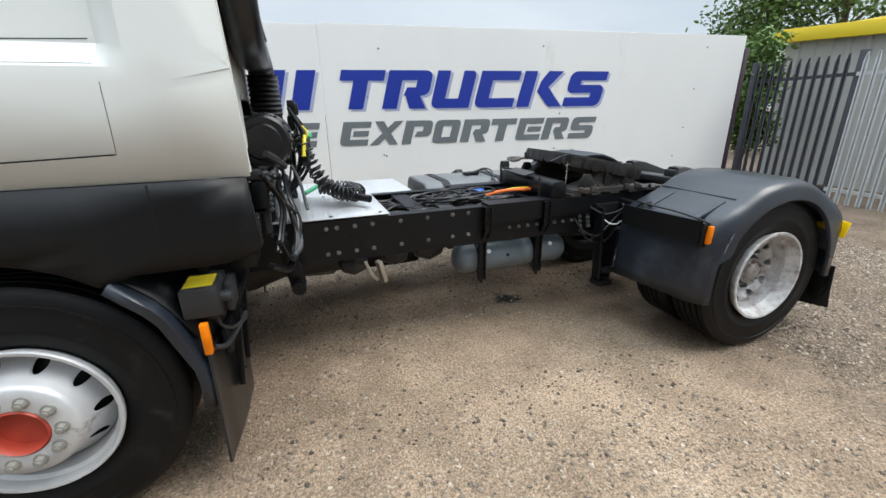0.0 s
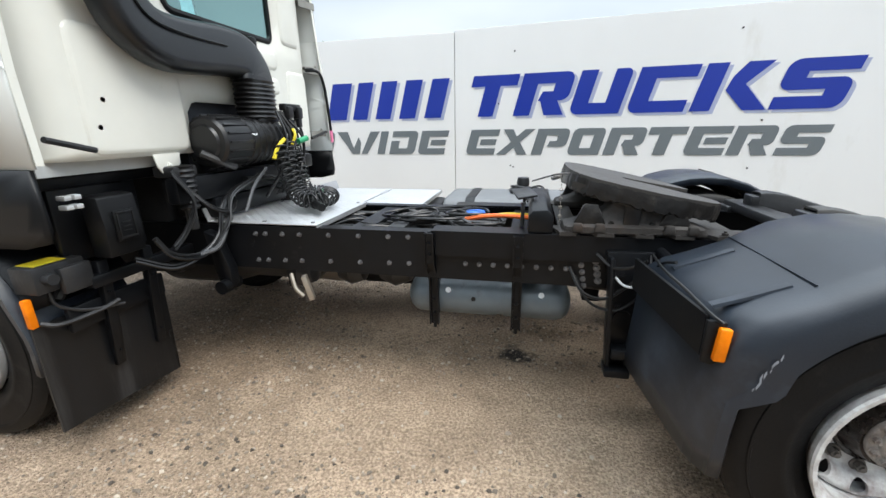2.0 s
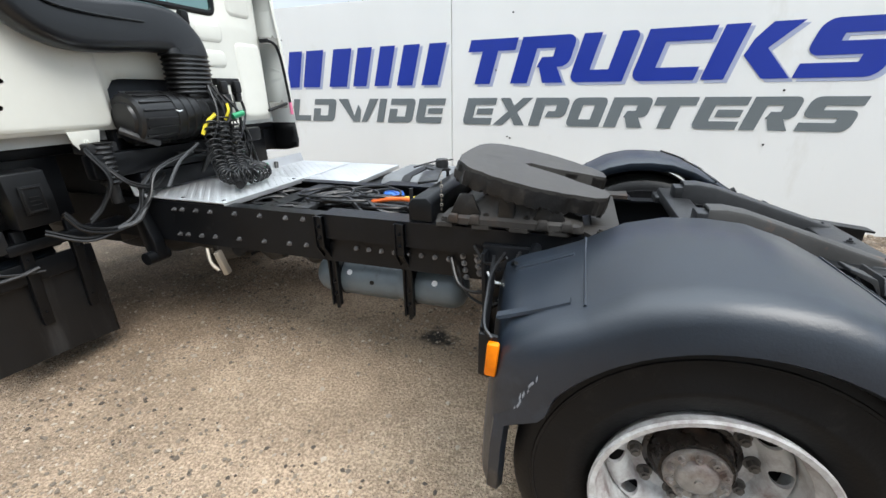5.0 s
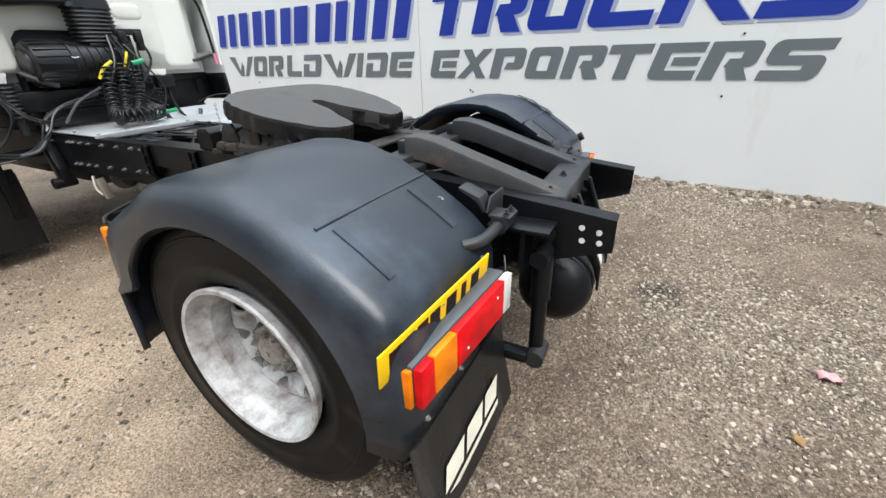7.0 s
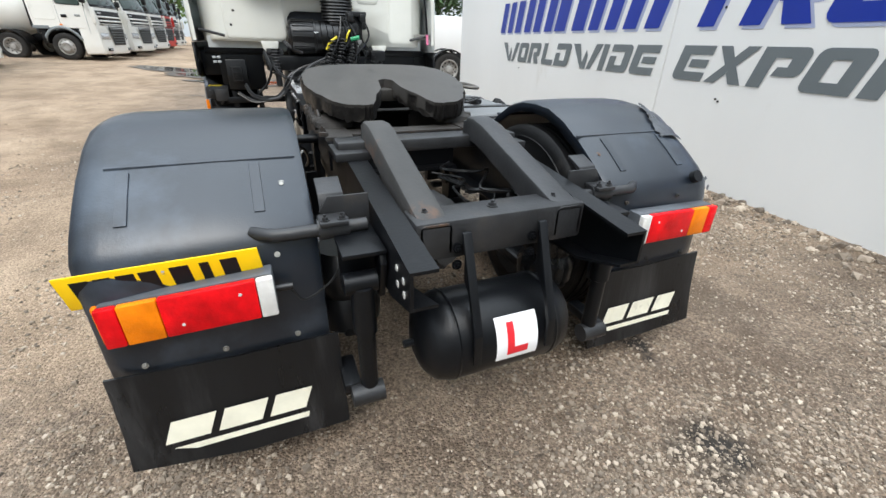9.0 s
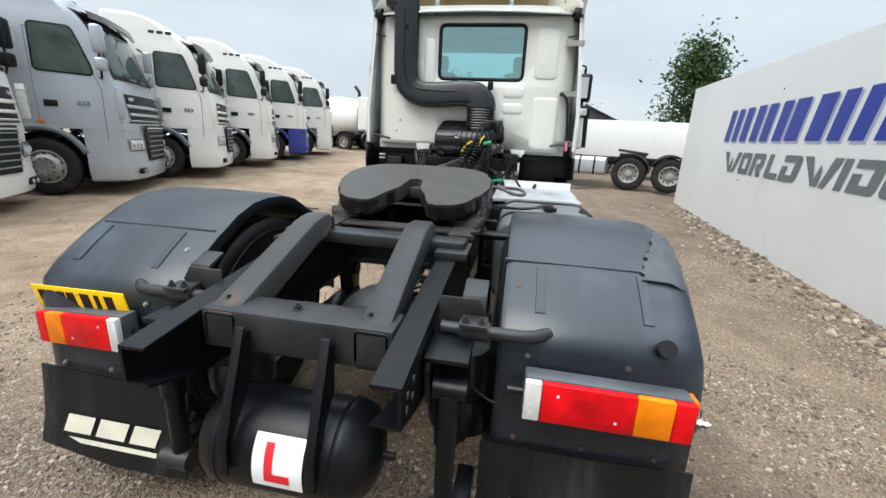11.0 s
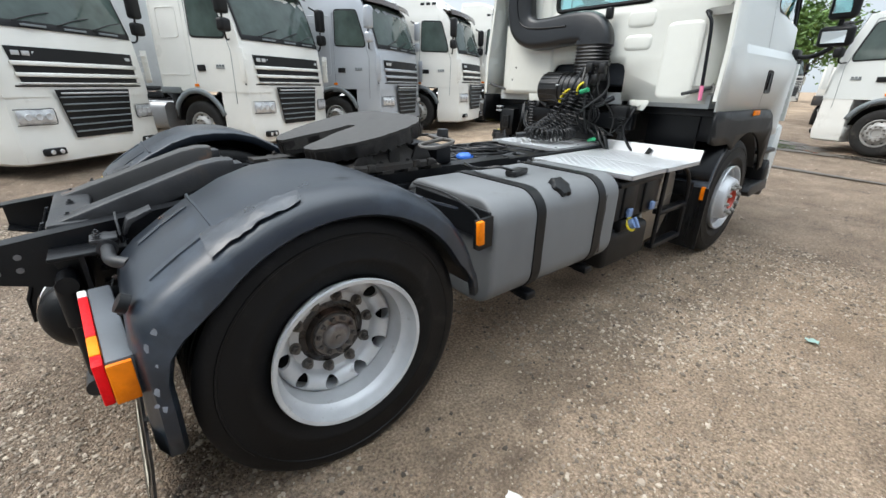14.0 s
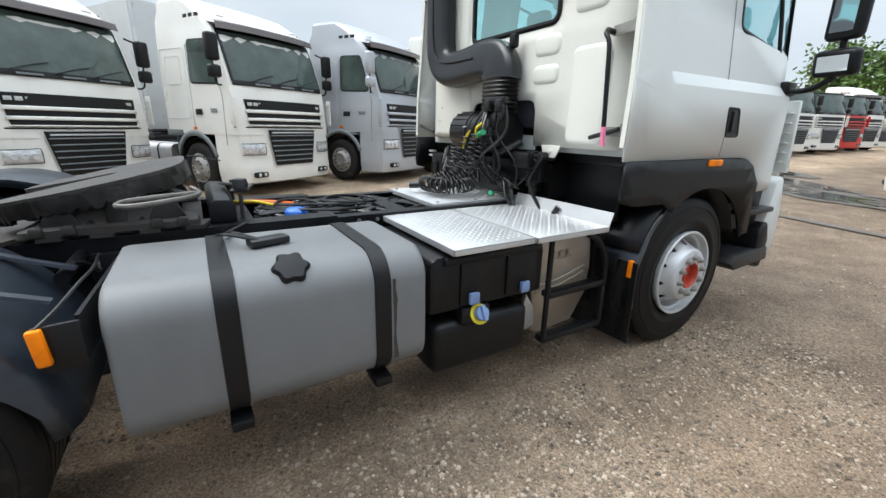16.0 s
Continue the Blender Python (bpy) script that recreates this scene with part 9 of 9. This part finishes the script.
CF_AT = on_ground(-14.4, 0.25, -107)
cf = parked_truck("parked_truck", "white three-axle tractor unit with a low cab, side on", PAINT_WHITE, PAINT_YARD, high=False, axles=(-4.30, -5.45), group="trucks parked ahead", at=CF_AT)
bm = B()
rows = []
for v in range(7):
    f = v / 6
    rows.append([(-0.75 - 1.35 * f, y * (1.08 - 0.03 * f), 2.98 + 0.62 * f ** 0.6 - 0.1 * abs(y) ** 3) for y in (-1, -0.8, -0.5, 0, 0.5, 0.8, 1)])
loft(bm, rows, False)
solid(part("roof_deflector", bm, PAINT_WHITE, cf, "white roof deflector"), 0.02)
bm = B()
for s in (-1, 1):
    prism(bm, [(-0.8, 2.95), (-2.1, 2.95), (-2.1, 3.55), (-1.6, 3.42)], "y", s * 1.06, s * 1.03)
pieces("deflector_side", bm, GRP_INSIDE, cf)
# trucks along the far side, nose to the yard
mixer = parked_truck("mixer_truck", "white concrete mixer truck with a white drum", PAINT_YARD, PAINT_YARD, high=False, axles=(-3.3, -5.3, -6.6), group="far row of trucks", at=on_ground(-22.0, -6.2, 80))
bm = B()
lathe(bm, [(0.3, -2.5), (0.75, -2.9), (1.15, -3.8), (1.2, -4.8), (1.0, -5.9), (0.5, -7.0), (0.35, -7.3)], (0, 0, 0), "x", 28)
bmesh.ops.transform(bm, matrix=pose(0.4, 0, 1.35, 0, 7, 0), verts=bm.verts[:])
part("drum", bm, PAINT_YARD, mixer, "white mixing drum")
bm = B()
rod(bm, (-2.35, -0.9, 1.0), (-2.4, -0.9, 3.3), 0.09, 10)
rod(bm, (-2.4, -0.9, 3.3), (-2.65, -0.9, 3.6), 0.09, 10)
part("exhaust_stack", bm, CHASSIS_WORN, mixer)
bm = B()
cbox(bm, (-0.9, 0, 3.1), (0.2, 0.9, 0.14), 0.03)
part("beacon_bar", bm, ORANGE_HOSE, mixer)
low_white = parked_truck("parked_truck", "white low-cab truck far across the yard", PAINT_YARD, PAINT_YARD, high=False, group="far row of trucks", at=on_ground(-25.4, -5.8, 78))
copy_thing(low_white, on_ground(-28.8, -5.7, 76))
parked_truck("parked_truck", "red low-cab truck far across the yard", PAINT_RED, PAINT_RED, high=False, group="far row of trucks", at=on_ground(-32.2, -5.8, 74))
copy_thing(t1, on_ground(-35.6, -5.9, 74))
copy_thing(low_white, on_ground(-39.0, -6.1, 74))
copy_thing(mixer, on_ground(-24.5, -13.5, 80))

# white flat-sided trailer, pole and lorry behind
trailer = thing("box_trailer", "long white flat-sided trailer body standing in the yard", "trailer")
bm = B()
box(bm, (-20.4, 2.9, 0.80), (-18.0, 12.5, 2.5), 0.03)
part("body", bm, HOARDING, trailer)
for y in (9.0, 10.4, 11.7):
    for x0, x1 in ((-18.1, -18.4), (-20.3, -20.0)):
        bm = B()
        lathe(bm, [(0.25, x0), (0.44, x0), (0.48, x0 - 0.05 * (1 if x1 < x0 else -1)), (0.48, x1), (0.25, x1)], (0, y, 0.47), "x", 24)
        part("wheel", bm, RUBBER_DUSTY, trailer)
bm = B()
box(bm, (-19.9, 3.0, 0.62), (-18.5, 12.4, 0.80), 0.02)
part("chassis", bm, RUSTY, trailer)
for x in (-19.7, -18.6):
    bm = B()
    box(bm, (x - 0.06, 4.2, 0.0), (x + 0.06, 4.32, 0.63), 0.01)
    part("landing_leg", bm, RUSTY, trailer)
pole = thing("pole", "leaning blue-painted steel pole", "pole")
bm = B()
rod(bm, (-17.85, 2.72, -0.05), (-17.85, 3.07, 3.43), 0.06, 12)
lathe(bm, [(0.14, 0.0), (0.14, 0.03), (0.07, 0.04)], (-17.85, 2.72, 0), "z", 16)
part("shaft", bm, mat("pole_blue", (0.06, 0.13, 0.26), 0.5), pole)
flat = thing("flatbed_lorry", "parked lorry with a white body and an orange tail board", "truck")
bm = B()
box(bm, (-26, -1.5, 1.3), (-21.0, 0.6, 2.3), 0.03)
part("body", bm, PAINT_YARD, flat)
bm = B()
box(bm, (-26, -1.55, 0.95), (-20.95, 0.65, 1.3), 0.03)
box(bm, (-25.6, -1.0, 0.5), (-21.2, 0.2, 0.95), 0.05)
part("chassis", bm, RUSTY, flat)
for x in (-21.9, -25.2):
    for y0, y1 in ((-1.5, -1.0), (0.6, 0.1)):
        bm = B()
        lathe(bm, [(0.2, y0), (0.44, y0), (0.5, y0 + 0.06 * (1 if y1 > y0 else -1)), (0.5, y1), (0.2, y1)], (x, 0, 0.49), "y", 24)
        part("wheel", bm, RUBBER_DUSTY, flat)
bm = B()
box(bm, (-20.95, -0.95, 0.98), (-20.90, 0.6, 1.12), 0.01)
part("tail_board", bm, ORANGE_HOSE, flat)
for y in (-1.25, 0.35):
    bm = B()
    box(bm, (-20.95, y, 0.62), (-20.90, y + 0.35, 0.78), 0.01)
    part("tail_lamp", bm, ORANGE_HOSE, flat)

# dark gabled shed
shed = thing("shed", "large dark shed with a gabled roof far behind the yard", "building")
SHED = mat("shed_dark_sheet", (0.035, 0.038, 0.045), 0.6, vary=0.2, scale=0.3, bump=0.0)
bm = B()
prism(bm, [(3.4, -0.2), (3.4, 4.75), (8.2, 6.8), (13.0, 4.75), (13.0, -0.2)], "x", -82, -60)
part("wall", bm, SHED, shed)
for (y0, z0), (y1, z1) in (((3.0, 4.55), (8.2, 6.85)), ((8.2, 6.85), (13.4, 4.55))):
    bm = B()
    prism(bm, [(y0, z0), (y1, z1), (y1, z1 + 0.13), (y0, z0 + 0.13)], "x", -82.5, -59.6)
    part("roof", bm, SHED, shed)
bm = B()
box(bm, (-60.05, 6, 0), (-59.9, 10, 3.6), 0.02)
part("door", bm, PRINT_BLACK, shed)

# ---- trees ----
LEAF = mat("leaf_green", (0.085, 0.155, 0.03), 0.6, vary=0.5, scale=1.2, bump=0.0)
LEAF_DARK = mat("leaf_dark_green", (0.035, 0.075, 0.02), 0.6, vary=0.5, scale=1.2, bump=0.0)
BARK = mat("bark", (0.12, 0.095, 0.07), 0.9, vary=0.3, scale=4, bump=0.3, bscale=20)


def tree(x, y, h, spread, base, seed, leaf, label, count=2600, size=0.10, cone=False, lean=0.0):
    """A tapered trunk with limbs, and a crown of many small leaf blades in uneven clumps."""
    r = random.Random(seed)
    t = thing("tree", label, "tree", at=pose(x, y, ground_z(x, y)))
    bm = B()
    rod(bm, (0, 0, -0.1), (lean * h * 0.5, 0, h * 0.55), 0.028 * h, 10, 0.015 * h)
    rod(bm, (lean * h * 0.5, 0, h * 0.55), (lean * h, 0, h * 0.95), 0.015 * h, 8, 0.004 * h)
    tips = []
    for i in range(22):
        f = r.uniform(0.25, 0.95)
        z = base + (h - base) * f * 0.9
        a = r.uniform(0, 6.28)
        reach = spread * (1.05 - 0.75 * f if cone else math.sqrt(max(0.05, 1 - (2 * f - 0.95) ** 2))) * r.uniform(0.5, 1.0)
        p0 = Vector((lean * z, 0, z * 0.85))
        p1 = Vector((lean * z + reach * math.cos(a), reach * math.sin(a), z + 0.12 * h * r.random()))
        rod(bm, p0, p1, 0.006 * h, 5, 0.002 * h)
        tips += [p1, p0.lerp(p1, 0.65), p0.lerp(p1, 0.85)]
    part("trunk", bm, BARK, t)
    verts, faces = [], []
    for i in range(count):
        c = r.choice(tips)
        s = 0.16 * spread + 0.12 * h * 0.3
        p = c + Vector((r.gauss(0, s), r.gauss(0, s), r.gauss(0, s * 0.8)))
        if p.z < base * 0.7:
            continue
        u = Vector((r.gauss(0, 1), r.gauss(0, 1), r.gauss(0, 0.7))).normalized()
        v = u.cross(Vector((r.gauss(0, 1), r.gauss(0, 1), r.gauss(0, 1)))).normalized()
        k, q = len(verts), size * r.uniform(0.6, 1.4)
        verts += [p - u * q, p + v * q * 0.45, p + u * q, p - v * q * 0.45]
        faces.append((k, k + 1, k + 2, k + 3))
    me = bpy.data.meshes.new("crown")
    me.from_pydata(verts, [], faces)
    me.materials.append(leaf)
    o = new("crown", me)
    o.parent = t
    return t


tree(12.0, 7.6, 6.6, 1.35, 0.6, 1, LEAF, "young leafy green tree behind the palisade fence", 9000, 0.085, lean=0.02)
tree(6.45, 3.68, 3.1, 0.34, 0.2, 12, LEAF, "slim leafy green tree beside the hoarding's end", 7500, 0.06)
tree(14.0, 6.6, 7.0, 1.9, 1.5, 2, LEAF, "light green tree behind the low building", 4500, 0.09)
tree(-25.0, 10.0, 7.6, 1.7, 0.8, 3, LEAF_DARK, "tall dark conifer behind the white trailer", 6000, 0.13, cone=True)
for x, y, h, sp, base, sd, lb in ((-52, -13, 8.6, 2.6, 2.0, 4, "leafy tree far beyond the yard"), (-52, -8.5, 8.4, 3.2, 2.0, 5, "broad leafy tree far beyond the yard"), (-64, -5, 7.5, 3.5, 1.5, 6, "broad leafy tree far beyond the yard"), (-80, 10, 8.6, 3.2, 2.0, 7, "green tree behind the dark shed"), (-17.4, 30, 7.3, 1.6, 2.5, 8, "green tree top above the hoarding"), (-12.0, 30, 6.9, 1.2, 2.5, 13, "green tree top above the hoarding"), (-8.6, 30, 6.9, 1.5, 2.5, 9, "green tree top above the hoarding")):
    tree(x, y, h, sp, base, sd, LEAF, lb, 3400, 0.16 if x > -30 else 0.24)


# ---- puddles, ruts and litter ----
def blob(cx, cy, rx, ry, seed, z=0.006, turn=0.0, n=40):
    """An irregular flat patch that follows the ground."""
    bm = B()
    vs = []
    ca, sa = math.cos(radians(turn)), math.sin(radians(turn))
    for i in range(n):
        a = 2 * math.pi * i / n
        k = 1 + 0.55 * noise.noise((math.cos(a) * 1.6 + seed, math.sin(a) * 1.6, seed)) + 0.25 * noise.noise((math.cos(a) * 5, math.sin(a) * 5, seed))
        u, v = rx * k * math.cos(a), ry * k * math.sin(a)
        px, py = cx + ca * u - sa * v, cy + sa * u + ca * v
        vs.append(bm.verts.new((px, py, ground_z(px, py) + z)))
    c = bm.verts.new((cx, cy, ground_z(cx, cy) + z))
    for i in range(n):
        bm.faces.new((vs[i], vs[(i + 1) % n], c))
    return bm


WATER = mat("puddle_water", (0.055, 0.048, 0.04), 0.05, vary=0.2, scale=2.0, bump=0.02, bscale=8, rough_vary=0.03)
WET = mat("wet_gravel", (0.085, 0.070, 0.054), 0.55, vary=0.3, scale=3.0, bump=0.3, bscale=60, grain=0.4)
for x, y, rx, ry, sd, tn in ((-13.2, -0.9, 1.5, 0.45, 1, 70), (-15.2, -2.2, 1.6, 0.5, 2, 60), (-12.2, 1.9, 1.1, 0.25, 3, 80), (-17.5, -3.6, 1.8, 0.5, 4, 50)):
    p = mesh_object("wet_patch", blob(x, y, rx * 1.25, ry * 1.5, sd, 0.022, tn), WET)
    tagged(p, "dark wet gravel round a shallow puddle", "wet ground", kind="structure")
    p = mesh_object("puddle", blob(x, y, rx, ry, sd, 0.027, tn), WATER)
    tagged(p, "shallow rain puddle reflecting the grey sky", "puddle", kind="structure")
p = mesh_object("wet_rut", blob(-9.7, 0.2, 2.4, 0.09, 6, 0.02, 78), WET)
tagged(p, "narrow dark wet rut across the yard", "rut", kind="structure")


def scrap(name, x, y, size, seed, material, label, category="litter"):
    """A crumpled scrap lying on the ground."""
    r = random.Random(seed)
    bm = B()
    k = 5
    g = [[bm.verts.new((x + size * (i / (k - 1) - 0.5) * (1 + 0.2 * r.random()), y + 0.6 * size * (j / (k - 1) - 0.5) * (1 + 0.3 * r.random()), ground_z(x, y) + 0.012 + size * 0.28 * r.random())) for j in range(k)] for i in range(k)]
    for i in range(k - 1):
        for j in range(k - 1):
            if (i, j) not in ((0, 0), (k - 2, k - 2)):
                bm.faces.new((g[i][j], g[i + 1][j], g[i + 1][j + 1], g[i][j + 1]))
    bmesh.ops.delete(bm, geom=[v for v in bm.verts if not v.link_faces], context="VERTS")
    m_ = pose(x, y, 0, 0, 0, r.random() * 180) @ pose(-x, -y, 0)
    bmesh.ops.transform(bm, matrix=m_, verts=bm.verts[:])
    ob = mesh_object(name, bm, material, angle=10)
    solid(ob, 0.002)
    return tagged(ob, label, category)


PAPER = mat("pale_paper", (0.62, 0.61, 0.57), 0.8, vary=0.1, scale=20, bump=0.1)
scrap("paper_scrap", -0.35, 1.75, 0.07, 1, PAPER, "small crumpled white paper scrap on gravel")
scrap("paper_scrap", -2.63, 2.2, 0.06, 2, mat("pale_green_paper", (0.26, 0.38, 0.34), 0.8, vary=0.15, scale=20, bump=0.1), "crumpled pale green scrap on gravel")
scrap("paper_scrap", 1.99, 0.28, 0.085, 3, mat("pink_paper", (0.6, 0.3, 0.3), 0.8, vary=0.1, bump=0.1), "small pink paper scrap on gravel")
scrap("leaf", 1.78, -0.2, 0.05, 4, mat("dead_leaf", (0.28, 0.16, 0.06), 0.8, vary=0.2, bump=0.1), "small dry brown leaf on gravel", "leaf")
